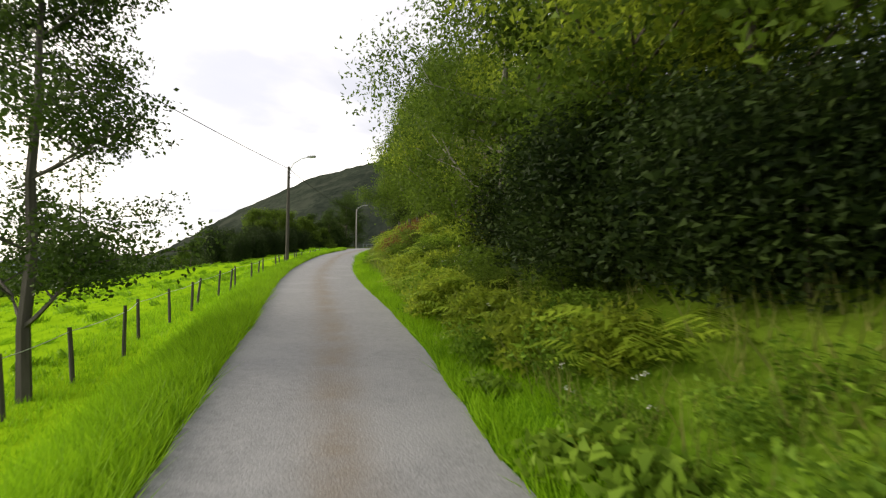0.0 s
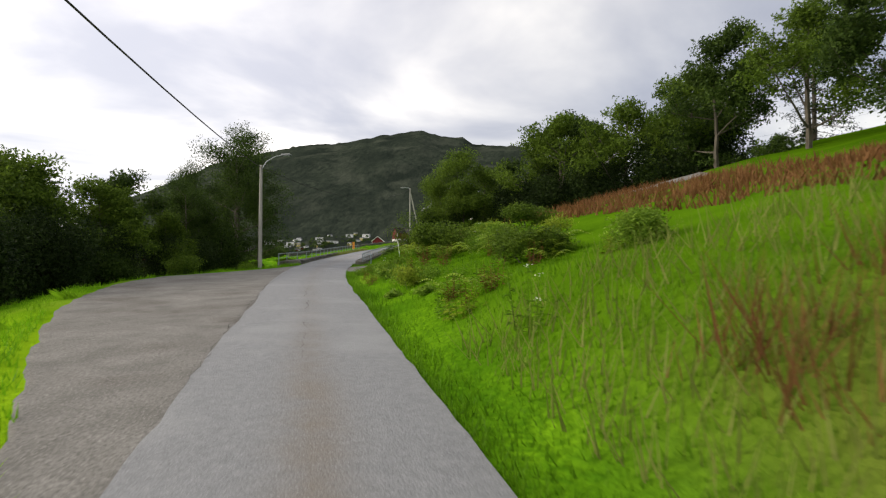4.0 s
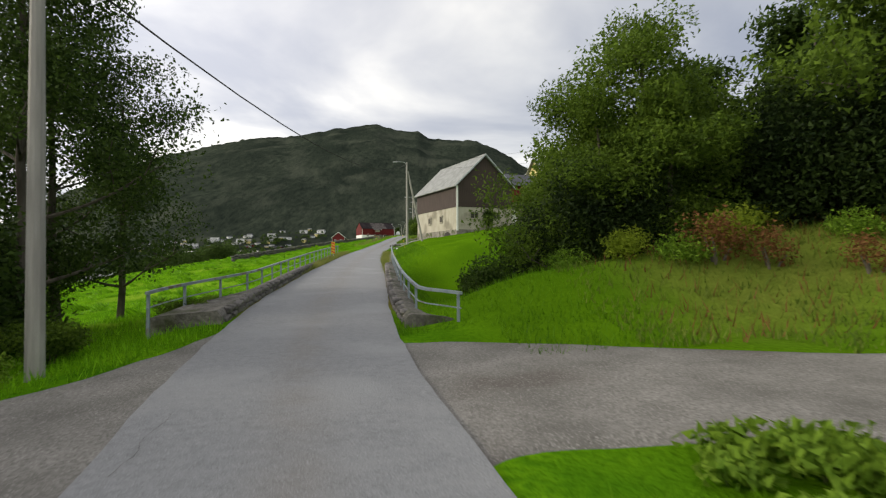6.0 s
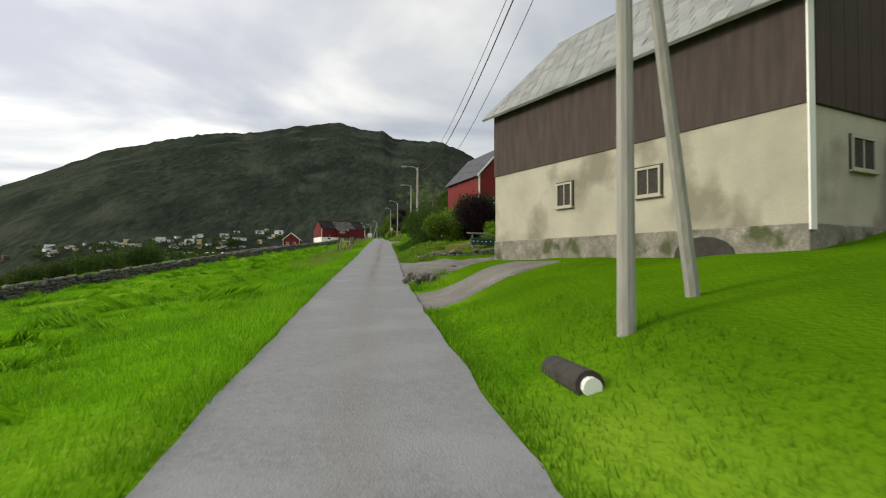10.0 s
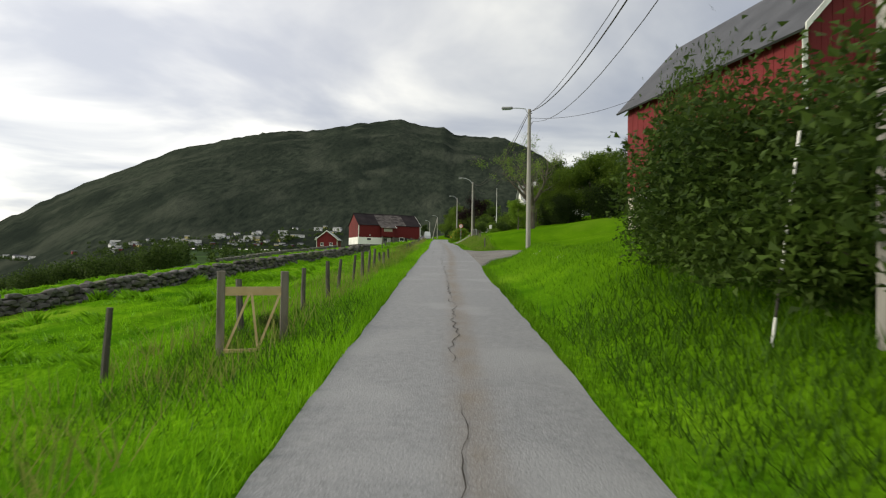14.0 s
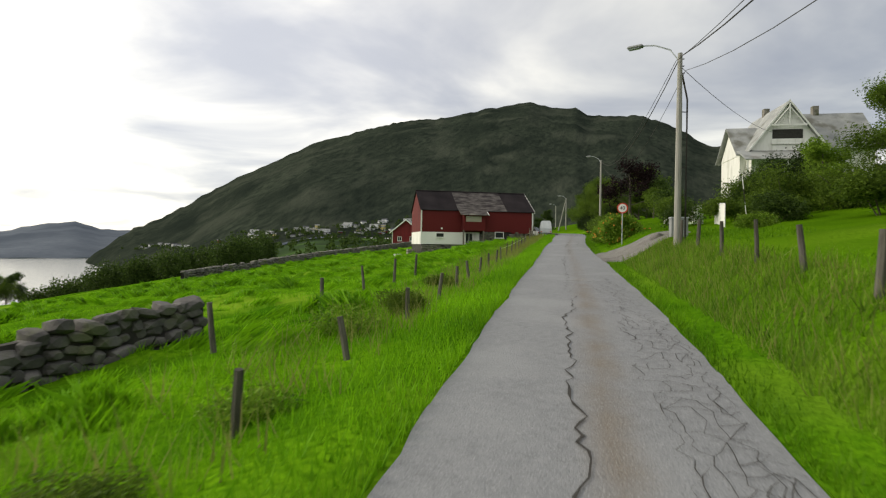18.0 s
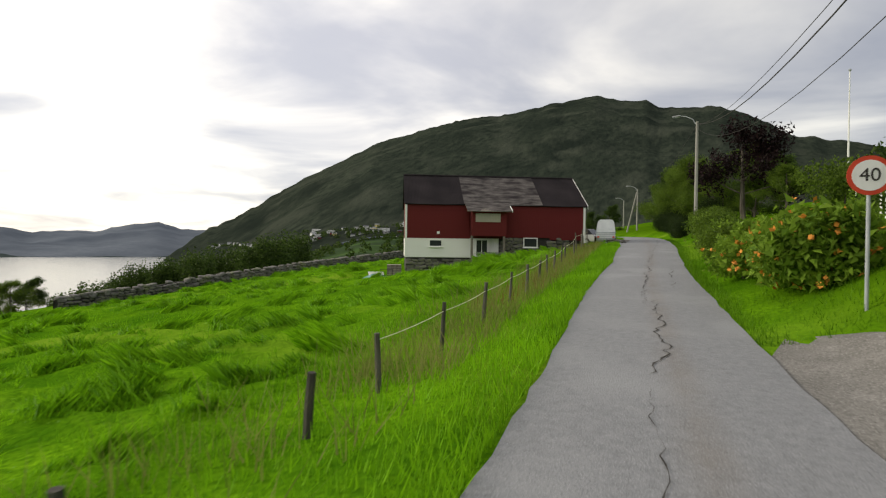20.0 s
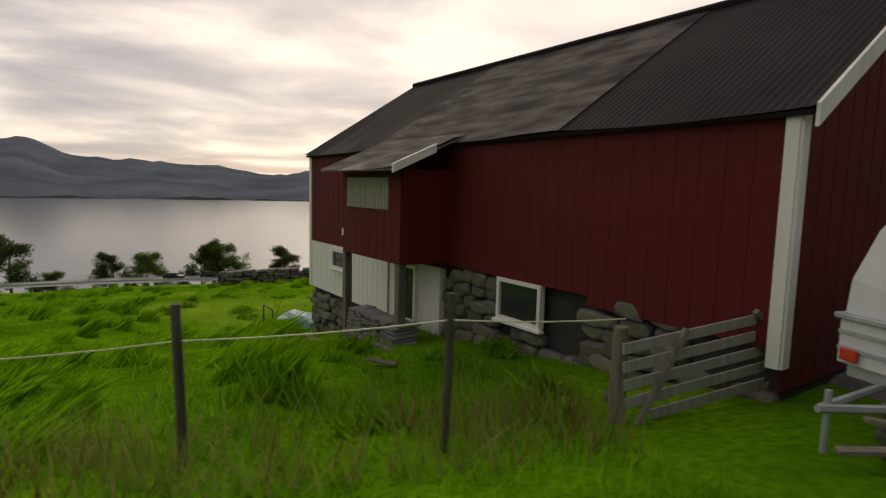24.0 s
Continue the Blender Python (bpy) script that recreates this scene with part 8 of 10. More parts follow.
def gnarled_tree(seed, label):
    """A short thick trunk, crooked limbs, dense bare twigs and thin tufts of leaves."""
    rng = random.Random(seed)
    th = thing("lawn_tree", pose(0, 0, -60), label, "tree")
    bm, tufts = bmesh.new(), []

    def limb(p, d, length, r, depth):
        pts, rad = [p], [r]
        for k in range(6):
            d = (d + Vector((rng.uniform(-1, 1), rng.uniform(-1, 1), rng.uniform(-0.3, 0.55))) * 0.30).normalized()
            p = p + d * length / 6
            pts.append(p)
            rad.append(max(0.005, r * (1 - 0.13 * (k + 1))))
        tube(bm, pts, rad, 6 if r > 0.04 else 3)
        if depth <= 1 and rng.random() < 0.5:
            tufts.extend(pts[1:4])
        if depth:
            for k in range((5, 5, 6)[depth - 1]):
                i = rng.randrange(2, 7)
                side = Vector((rng.uniform(-1, 1), rng.uniform(-1, 1), rng.uniform(-0.25, 0.8))).normalized()
                limb(pts[i], (d * 0.45 + side).normalized(), length * rng.uniform(0.42, 0.62), rad[i] * 0.55, depth - 1)

    tube(bm, [(0, 0, -0.4), (0.03, 0, 0.6), (0.10, 0.05, 1.5), (0.14, 0.05, 2.3)], [0.36, 0.26, 0.22, 0.18], 10)
    for k in range(6):
        a = 1.05 * k + rng.uniform(-0.3, 0.3)
        limb(Vector((0.12, 0.05, rng.uniform(1.6, 2.2))), Vector((0.8 * math.cos(a), 0.8 * math.sin(a), 0.75)).normalized(), rng.uniform(3.0, 3.9), rng.uniform(0.12, 0.17), 3)
    part("trunk", bm, bark, th)
    g = np.random.default_rng(seed)
    t = np.array([tuple(p) for p in tufts])
    c = t[g.integers(0, len(t), 5200)] + g.normal(size=(5200, 3)) * 0.13
    leaf_object("crown", c, 0.055 * g.uniform(0.6, 1.3, len(c)), leaf_light, th, "thin light green leaves", seed, tri=True)
    return th


apple = gnarled_tree(23, "gnarled old lawn tree with bare twigs and few light leaves")
dead_tree = bare_tree(19, "leaning pale dead tree with crooked bare branches")
spruce_a = spruce(21, 9.0, 2.6, 6000)
low_a = bush(31, 3.0, 2.6, 1.9, 5200, 0.085, leaf_mid, "rounded green shrub on the bank")
low_b = bush(32, 2.6, 2.2, 1.6, 4600, 0.085, leaf_light, "rounded light green shrub on grass")
low_d = bush(33, 2.8, 2.4, 2.2, 5200, 0.085, leaf_dark, "dark green leafy shrub on grass")
copper_bush = bush(34, 2.7, 2.7, 3.1, 26000, 0.07, leaf_copper, "dense rounded copper-purple shrub", lumps=44, solid=0.9, low=0.15)
hedge_piece = bush(35, 3.4, 3.2, 3.8, 16000, 0.075, leaf_dark, "tall dark hanging hedge shrub beside the road", name="hedge", lumps=16, solid=0.7, low=0.08)
thicket = bush(45, 4.2, 3.4, 3.6, 17000, 0.075, leaf_thicket_shade, "dense dark thicket of leafy shrubs on the bank", name="thicket", lumps=18, solid=0.5, low=0.1)
thicket_b = bush(46, 3.6, 3.0, 2.6, 13000, 0.07, leaf_mid, "dense green thicket of leafy shrubs on the bank", name="thicket", lumps=16, solid=0.5, low=0.1)
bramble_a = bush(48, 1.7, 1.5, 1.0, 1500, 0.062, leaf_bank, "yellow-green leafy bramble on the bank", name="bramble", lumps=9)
bramble_b = bush(49, 1.5, 1.5, 0.8, 1300, 0.055, lush, "green leafy bramble on the bank", name="bramble", lumps=8)
bramble_c = bush(50, 1.2, 1.2, 1.2, 900, 0.05, rusty_plants, "rust-brown withered bramble on the bank", name="bramble", lumps=8)
rose = bush(36, 4.2, 3.4, 3.0, 9000, 0.09, leaf_light, "large leafy shrub with small white flowers", lumps=12)


def flowers(proto, n, mat, size, seed, name="flower"):
    """Small blossoms over a shrub's outside, as one part."""
    crown = [c for c in proto.children if c.name.startswith(("leaves", "crown"))][0]
    co = np.empty(len(crown.data.vertices) * 3, np.float32)
    crown.data.vertices.foreach_get("co", co)
    co = co.reshape(-1, 3, 3).mean(1)
    g = np.random.default_rng(seed)
    mid = co.mean(0)
    far = np.linalg.norm((co - mid) / co.std(0), axis=1)
    pick = co[g.choice(len(co), n, p=(far ** 4) / (far ** 4).sum())]
    pick = mid + (pick - mid) * 1.04
    ob = leaf_object(name, np.repeat(pick, 3, 0) + g.normal(size=(3 * n, 3)) * size * 0.5, size, mat, proto, "small blossoms", seed, aspect=0.9)
    tagged(ob, kind="stuff")


white_petal = coat("white_petals", (0.70, 0.72, 0.62), (0.82, 0.83, 0.76), 9, 0.7, 0.0, 40)
orange_petal = coat("orange_petals", (0.60, 0.22, 0.03), (0.75, 0.34, 0.05), 9, 0.7, 0.0, 40)
flowers(rose, 60, white_petal, 0.05, 3)
daylily = bush(37, 2.4, 1.8, 1.7, 5200, 0.11, leaf_light, "large-leaved garden plant with orange flowers beside the road", lumps=10)
flowers(daylily, 70, orange_petal, 0.06, 4)

# start: the lone tree on the downhill side and the wood on the bank
at(aspen_n, 11.4, -4.75, 20, 1.0)
for s_, l_, pr, t_, z_ in ((-6, 6.0, oak_b, 0, 1.1), (2.0, 6.6, alder_n, 70, 1.1), (6.5, 6.4, alder_n, 200, 1.0), (9.5, 7.2, oak_n, 250, 1.0), (11.5, 11, birch_n, 30, 1.2), (13.0, 5.8, alder_n, 310, 0.85), (17.5, 11.5, oak_a, 100, 1.15),
                           (19.0, 11.0, oak_n, 20, 0.9), (27.5, 6.6, birch_n, 60, 0.95), (29.5, 8.0, oak_n, 220, 1.0), (33.0, 8.6, alder_n, 160, 1.0), (34.5, 11.5, oak_n, 90, 1.05), (52.5, 6.0, birch_n, 90, 0.85), (55.5, 5.3, alder_n, 30, 0.8), (51.5, 13.0, oak_n, 190, 0.72), (59, 11, oak_a, 210, 0.8)):
    at(pr, s_, l_, t_, z_)
at(dead_tree, 20.8, 7.0, 30, 1.15)
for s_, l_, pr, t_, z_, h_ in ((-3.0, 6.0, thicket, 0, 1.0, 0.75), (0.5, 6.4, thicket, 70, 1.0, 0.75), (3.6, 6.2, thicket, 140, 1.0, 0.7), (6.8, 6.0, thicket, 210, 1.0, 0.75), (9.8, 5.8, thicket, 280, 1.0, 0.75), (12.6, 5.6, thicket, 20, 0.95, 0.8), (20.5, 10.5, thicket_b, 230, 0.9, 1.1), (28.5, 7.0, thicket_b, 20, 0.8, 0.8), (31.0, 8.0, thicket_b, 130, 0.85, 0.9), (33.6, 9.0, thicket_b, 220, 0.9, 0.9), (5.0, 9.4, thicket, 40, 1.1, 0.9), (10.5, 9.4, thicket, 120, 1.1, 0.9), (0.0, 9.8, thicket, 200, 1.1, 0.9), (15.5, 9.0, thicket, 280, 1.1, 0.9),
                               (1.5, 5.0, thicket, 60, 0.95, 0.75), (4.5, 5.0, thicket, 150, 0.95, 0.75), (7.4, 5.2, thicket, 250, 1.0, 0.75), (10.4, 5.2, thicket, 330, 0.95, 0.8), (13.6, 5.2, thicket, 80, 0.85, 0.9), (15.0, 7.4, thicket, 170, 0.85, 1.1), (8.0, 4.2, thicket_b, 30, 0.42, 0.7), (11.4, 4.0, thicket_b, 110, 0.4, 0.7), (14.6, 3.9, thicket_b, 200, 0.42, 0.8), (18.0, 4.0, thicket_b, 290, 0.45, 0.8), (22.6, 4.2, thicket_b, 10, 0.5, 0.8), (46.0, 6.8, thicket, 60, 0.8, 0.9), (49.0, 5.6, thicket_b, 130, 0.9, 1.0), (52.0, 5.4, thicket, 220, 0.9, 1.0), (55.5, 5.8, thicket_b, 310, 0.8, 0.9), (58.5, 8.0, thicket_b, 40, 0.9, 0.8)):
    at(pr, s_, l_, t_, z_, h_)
for s_, l_, pr, t_, z_ in ((54.5, 5.3, alder_n, 100, 1.15), (48.5, 7.6, alder_n, 40, 0.8)):
    at(pr, s_, l_, t_, z_)
for s_, l_, pr, t_, z_, h_ in ((51.5, 6.5, oak_n, 70, 1.05, 1.45), (50.0, 5.8, birch_n, 10, 0.95, 1.4), (53.5, 4.9, birch_n, 130, 1.0, 1.25), (55.5, 7.3, oak_n, 200, 1.0, 1.3), (31.5, 6.8, alder_n, 280, 1.15, 1.25), (33.2, 7.4, alder_n, 110, 1.0, 1.2), (23.0, 7.6, sapling, 140, 1.0, 1.0), (24.8, 8.8, sapling, 40, 1.15, 1.1), (21.6, 8.6, sapling, 260, 1.1, 1.1), (26.5, 9.6, sapling, 310, 1.0, 1.0)):
    at(pr, s_, l_, t_, z_, h_)
# overhead crown near the start
at(birch_n, 14.0, 5.0, 200, 1.1)
# beyond the lay-by
for s_, l_, pr, t_, z_ in ((84.5, -17.0, oak_a, 15, 0.88), (87.0, -14.5, alder, 80, 1.1), (89.5, -11.5, alder, 140, 0.9), (92.5, -9.0, alder, 200, 0.65), (81.5, -19.5, oak_b, 240, 0.5), (86, -22, oak_a, 300, 0.5), (100.0, -7.0, aspen, 30, 1.12), (102.5, -7.6, aspen, 100, 1.0), (97.5, -9.2, aspen, 210, 0.8), (95.0, -8.8, aspen, 150, 0.68), (104.5, -6.8, aspen, 200, 0.85), (98.5, -8.4, hedge_piece, 0, 1.3), (101.0, -8.8, hedge_piece, 80, 1.1), (99.0, -9.0, thicket, 0, 1.0), (96.0, -8.6, thicket, 100, 0.8), (92.5, -11.5, oak_b, 50, 0.8), (78, -24, oak_b, 120, 0.45), (97.0, -9.5, oak_b, 10, 0.7), (72, -23, alder, 60, 0.45), (89.5, -16, oak_b, 20, 0.9)):
    at(pr, s_, l_, t_, z_)
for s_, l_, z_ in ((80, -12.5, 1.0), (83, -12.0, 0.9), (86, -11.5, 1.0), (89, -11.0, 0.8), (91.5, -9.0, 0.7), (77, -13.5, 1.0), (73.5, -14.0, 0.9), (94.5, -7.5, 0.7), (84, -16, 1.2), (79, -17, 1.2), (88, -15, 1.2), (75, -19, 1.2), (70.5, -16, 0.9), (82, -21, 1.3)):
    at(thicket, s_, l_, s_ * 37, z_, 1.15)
for s_, l_, pr, z_ in ((90.5, -7.5, low_a, 0.7), (94.5, -5.0, low_b, 0.45), (97.5, -5.2, low_a, 0.5), (88, -10.0, low_d, 0.8)):
    at(pr, s_, l_, s_ * 31, z_)
# trees at the bridge, uphill side
for s_, l_, pr, t_, z_ in ((101.6, 8.2, alder_n, 0, 0.85), (101.0, 9.6, spire_tree, 60, 1.0), (106.5, 10.0, alder_n, 140, 0.9), (104.0, 12.0, oak_a, 200, 0.95), (98, 17, oak_a, 30, 0.98), (102, 19, oak_b, 120, 1.1), (95, 21, oak_a, 210, 0.95), (106, 20, oak_b, 300, 1.15), (108.5, 10.2, alder, 260, 1.05), (100.5, 10.0, alder, 310, 0.8), (108, 14.5, oak_b, 20, 1.05), (103, 17, spruce_a, 0, 0.9), (98.5, 20, oak_b, 250, 1.0), (91, 24, oak_a, 100, 0.95), (85, 22, oak_b, 30, 0.9), (80, 24, oak_a, 200, 0.85), (74, 22, oak_b, 290, 0.8), (95, 28, birch_a, 10, 1.0), (69, 24, alder, 30, 1.0), (87, 30, spruce_a, 0, 1.0)):
    at(pr, s_, l_, t_, z_)
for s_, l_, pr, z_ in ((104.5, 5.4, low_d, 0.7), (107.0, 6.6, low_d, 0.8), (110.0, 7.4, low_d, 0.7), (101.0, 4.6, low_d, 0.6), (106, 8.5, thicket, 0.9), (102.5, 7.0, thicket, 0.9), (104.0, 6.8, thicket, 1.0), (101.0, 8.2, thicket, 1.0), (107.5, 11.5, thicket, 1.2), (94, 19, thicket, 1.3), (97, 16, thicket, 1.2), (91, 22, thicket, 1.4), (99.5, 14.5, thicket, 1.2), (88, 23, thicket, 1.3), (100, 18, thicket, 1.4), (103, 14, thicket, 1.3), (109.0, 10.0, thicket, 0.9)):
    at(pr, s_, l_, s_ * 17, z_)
# bank shrubs
for s_, l_, pr, z_, h_ in ((77.6, 4.9, low_a, 0.75, 0.95), (75.2, 6.2, low_b, 0.6, 0.9), (81.0, 7.5, low_b, 0.55, 0.8), (79.5, 9.0, low_a, 0.7, 0.8), (24.0, 3.6, low_a, 0.5, 0.8), (35.5, 3.9, low_d, 0.5, 1.0), (37.8, 3.7, low_d, 0.5, 0.9), (39.0, 5.0, low_a, 0.5, 0.8), (43.0, 4.2, low_d, 0.45, 0.8), (28.0, 3.9, low_a, 0.55, 0.7), (12.5, 4.2, low_a, 0.6, 0.8), (7.0, 4.0, low_b, 0.5, 0.7), (16.5, 4.0, low_b, 0.5, 0.7), (21.0, 4.4, low_b, 0.6, 0.7), (44.5, 5.4, low_b, 0.4, 0.8), (70.0, 5.2, low_a, 0.6, 0.8), (67, 6.5, low_b, 0.6, 0.8)):
    at(pr, s_, l_, s_ * 23, z_, h_)
# garden: copper shrub, flowering shrubs and the hedge under the red barn
at(copper_bush, 185.4, 8.3, 0, 1.02, 1.15)
for s_, l_, pr, t_, z_, h_ in ((185.6, 5.6, low_a, 20, 1.1, 1.2), (187.3, 7.4, low_d, 70, 1.1, 1.3), (191.0, 7.0, rose, 10, 0.95, 1.05), (188.8, 9.0, rose, 120, 0.85, 0.9), (192.4, 5.5, hedge_piece, 200, 0.95, 0.9), (194.3, 5.1, hedge_piece, 120, 1.0, 0.9), (196.4, 5.0, hedge_piece, 0, 1.05, 0.85), (198.4, 5.0, hedge_piece, 90, 1.05, 0.85), (200.3, 5.1, hedge_piece, 180, 1.05, 0.85), (202.2, 5.1, hedge_piece, 45, 1.05, 0.85), (204.2, 5.1, hedge_piece, 250, 0.85, 0.85), (206.2, 5.5, hedge_piece, 330, 0.6, 0.8), (199.8, 7.3, hedge_piece, 20, 0.9, 0.8), (203.0, 6.6, hedge_piece, 110, 0.8, 0.85), (195.5, 8.6, low_d, 10, 1.3, 1.4), (191.0, 10.0, low_d, 300, 1.2, 1.4), (205.0, 6.4, low_a, 30, 0.8, 1.5), (183.5, 9.5, low_b, 30, 0.9, 0.9)):
    at(pr, s_, l_, t_, z_, h_)
at(hedge_piece, 204.7, 5.2, 0, 0.42, 2.9)
for s_, l_, pr, z_, h_ in ((181.0, 9.4, low_b, 0.6, 0.8), (189.5, 11.8, low_b, 1.0, 0.9), (190.0, 14.5, low_b, 1.2, 0.9), (191.5, 12.8, low_a, 1.2, 1.0), (190.5, 17.5, low_a, 1.2, 0.9), (194.0, 16.0, low_d, 1.3, 1.0), (190.0, 21.0, low_b, 1.1, 0.9), (195.0, 20.0, thicket_b, 1.0, 0.9), (197.0, 13.0, thicket, 0.8, 0.8), (193.0, 24.5, thicket_b, 0.9, 0.9), (179.0, 8.2, low_b, 0.45, 0.7), (177.5, 4.6, low_b, 0.35, 0.6), (178.6, 3.6, low_b, 0.3, 0.7)):
    at(pr, s_, l_, s_ * 13, z_, h_)
for s_, l_, pr, t_, z_ in ((206, 29.5, oak_a, 0, 1.0), (207, 27, oak_b, 200, 0.7), (209, 38, oak_a, 90, 0.75), (208, 31, alder_n, 40, 1.0), (211, 29, alder_n, 140, 0.9), (200, 42, oak_b, 200, 1.0), (215, 28.5, spruce_a, 0, 0.85), (216, 54, spruce_a, 60, 1.0), (206, 76, oak_b, 20, 0.9), (160, 46, spruce_a, 20, 0.85), (157, 43, spruce_a, 70, 0.7), (150, 50, spruce_a, 0, 1.1), (156, 56, oak_a, 200, 1.2), (140, 55, spruce_a, 50, 1.0), (145, 60, oak_b, 120, 1.1), (167, 52, spruce_a, 250, 1.0), (132, 58, spruce_a, 90, 1.0), (168, 45, spruce_a, 30, 0.8), (164, 47, oak_b, 110, 1.0)):
    at(pr, s_, l_, t_, z_)
# lawn tree, garden of the white house
at(apple, 254.5, 9.9, 20, 1.3, 1.1)
for s_, l_, pr, t_, z_ in ((259.0, 9.2, willow, 60, 0.62), (263, 14, oak_b, 30, 0.95), (268, 17, oak_a, 100, 0.9), (257, 17.5, alder, 200, 1.15), (257, 21.3, spruce_a, 20, 1.0), (252, 22, oak_b, 300, 0.95), (258.5, 15.0, alder_n, 20, 0.85), (262, 17.5, alder_n, 120, 0.95), (255, 19.0, alder_n, 220, 0.9), (266, 15.0, alder_n, 60, 0.8), (262, 12.0, alder_n, 200, 0.72), (271.5, 13.5, alder_n, 310, 0.7), (246, 26, oak_b, 20, 1.05), (260, 20, oak_a, 260, 0.95), (240, 30, alder, 80, 1.0), (234, 31, oak_a, 160, 0.7), (248, 33, spruce_a, 130, 1.0), (270, 26, oak_a, 40, 0.8), (278, 27, oak_b, 140, 0.75), (276, 12.5, willow, 10, 0.6), (229, 30, spruce_a, 0, 0.7), (222, 27, low_d, 0, 1.6), (300, 30, oak_a, 0, 1.0), (285, 34, oak_b, 80, 1.1)):
    at(pr, s_, l_, t_, z_)
for s_, l_, z_ in ((256.5, 14.5, 1.0), (259.5, 13.5, 0.9), (253.5, 18.0, 1.2), (250.0, 20.5, 1.2), (247.0, 23.0, 1.2), (263.5, 14.5, 1.0), (267.5, 15.5, 1.0), (244.0, 25.5, 1.2), (240.5, 28.0, 1.1)):
    at(thicket, s_, l_, s_ * 19, z_, 1.0)
at(copper_tree, 321.0, 6.7, 0, 1.3)
for s_, l_, pr, t_, z_, h_ in ((283.0, 3.6, daylily, 0, 1.0, 1.05), (284.8, 3.3, daylily, 90, 1.0, 1.05), (286.4, 3.2, daylily, 200, 0.95, 1.0), (287.5, 2.85, low_b, 0, 0.89, 0.98), (289.4, 3.05, thicket_b, 67, 0.53, 0.72), (291.3, 2.85, low_a, 134, 0.85, 1.02), (293.2, 3.15, thicket_b, 201, 0.56, 0.68), (295.1, 2.95, low_b, 268, 0.89, 0.98), (297.0, 3.15, thicket_b, 335, 0.53, 0.72), (298.9, 2.95, low_a, 42, 0.85, 1.02), (300.8, 3.15, thicket_b, 109, 0.56, 0.68), (302.7, 3.05, low_b, 176, 0.89, 0.98), (304.6, 3.25, thicket_b, 243, 0.53, 0.72), (306.5, 3.05, low_a, 310, 0.85, 1.02), (308.4, 3.25, thicket_b, 17, 0.56, 0.68), (310.3, 3.05, low_b, 84, 0.89, 0.98), (312.2, 3.8, thicket_b, 151, 0.53, 0.72), (314.1, 3.5, low_a, 218, 0.85, 1.02), (316.0, 3.8, thicket_b, 285, 0.56, 0.68), (287, 7.5, low_a, 50, 1.0, 1.0), (291, 8.0, low_d, 150, 1.1, 1.1), (296, 8.5, low_b, 10, 1.0, 1.0), (302, 8.5, low_a, 100, 1.2, 1.2), (276.5, 11.0, thicket_b, 20, 0.9, 1.1), (279.5, 12.5, thicket, 100, 0.95, 1.1), (283.0, 11.5, thicket_b, 210, 1.0, 1.1), (286.5, 12.5, thicket, 10, 0.9, 1.0), (273.0, 12.5, thicket_b, 150, 0.8, 1.0), (280.5, 6.6, low_d, 10, 0.9, 0.9), (277.5, 8.5, low_a, 30, 0.9, 0.8), (273.5, 9.5, low_a, 30, 0.9, 0.8), (271.0, 8.8, low_d, 100, 0.8, 0.8), (269.0, 7.4, low_b, 0, 0.6, 0.7), (283, 11, low_d, 10, 1.1, 1.1), (266, 10.5, low_a, 0, 0.9, 0.9)):
    at(pr, s_, l_, t_, z_, h_)
for s_, l_, pr, t_, z_ in ((318, 9, oak_a, 0, 0.45), (323, 8, alder, 0, 0.6), (331, 6, alder, 90, 0.8), (327, 9, oak_b, 90, 0.65), (338, 7, oak_a, 180, 0.8), (346, 8, alder, 30, 1.1), (329, 12, oak_b, 200, 0.7), (340, 14, oak_a, 20, 1.0), (356, 10, oak_b, 0, 1.0), (368, 12, alder, 60, 1.1), (335, -18, alder, 0, 0.8), (345, -14, oak_b, 90, 0.7), (334, 6.0, alder_n, 40, 0.95), (340, 5.6, alder_n, 150, 1.0), (346, 7.0, alder_n, 250, 1.05), (352, 9.0, alder_n, 330, 1.1), (328, 6.6, alder_n, 90, 0.75), (372, 2, oak_b, 0, 0.55), (376, 6, oak_b, 80, 0.6), (370, -4, oak_b, 160, 0.5), (366, -8, oak_b, 240, 0.5), (380, 0, oak_b, 310, 0.6)):
    at(pr, s_, l_, t_, z_)
for s_, l_, z_, h_ in ((320.0, 2.0, 0.42, 1.0), (322.5, 2.0, 0.45, 1.05), (325.0, 2.2, 0.46, 1.1), (327.5, 2.4, 0.48, 1.1), (330.0, 2.6, 0.5, 1.1), (333.0, 2.9, 0.5, 1.1), (336.0, 3.2, 0.5, 1.1), (339.5, 3.6, 0.55, 1.0), (332.0, 4.9, 0.9, 1.0), (338.0, 5.2, 0.9, 1.1), (344.0, 6.0, 0.9, 1.1), (350.0, 8.0, 0.9, 1.1), (326.0, 4.8, 0.75, 1.0), (358.0, 9.0, 1.0, 1.0), (374.0, 4.0, 0.8, 1.0), (371.0, -1.5, 0.8, 0.9)):
    at(thicket, s_, l_, s_ * 11, z_, h_)
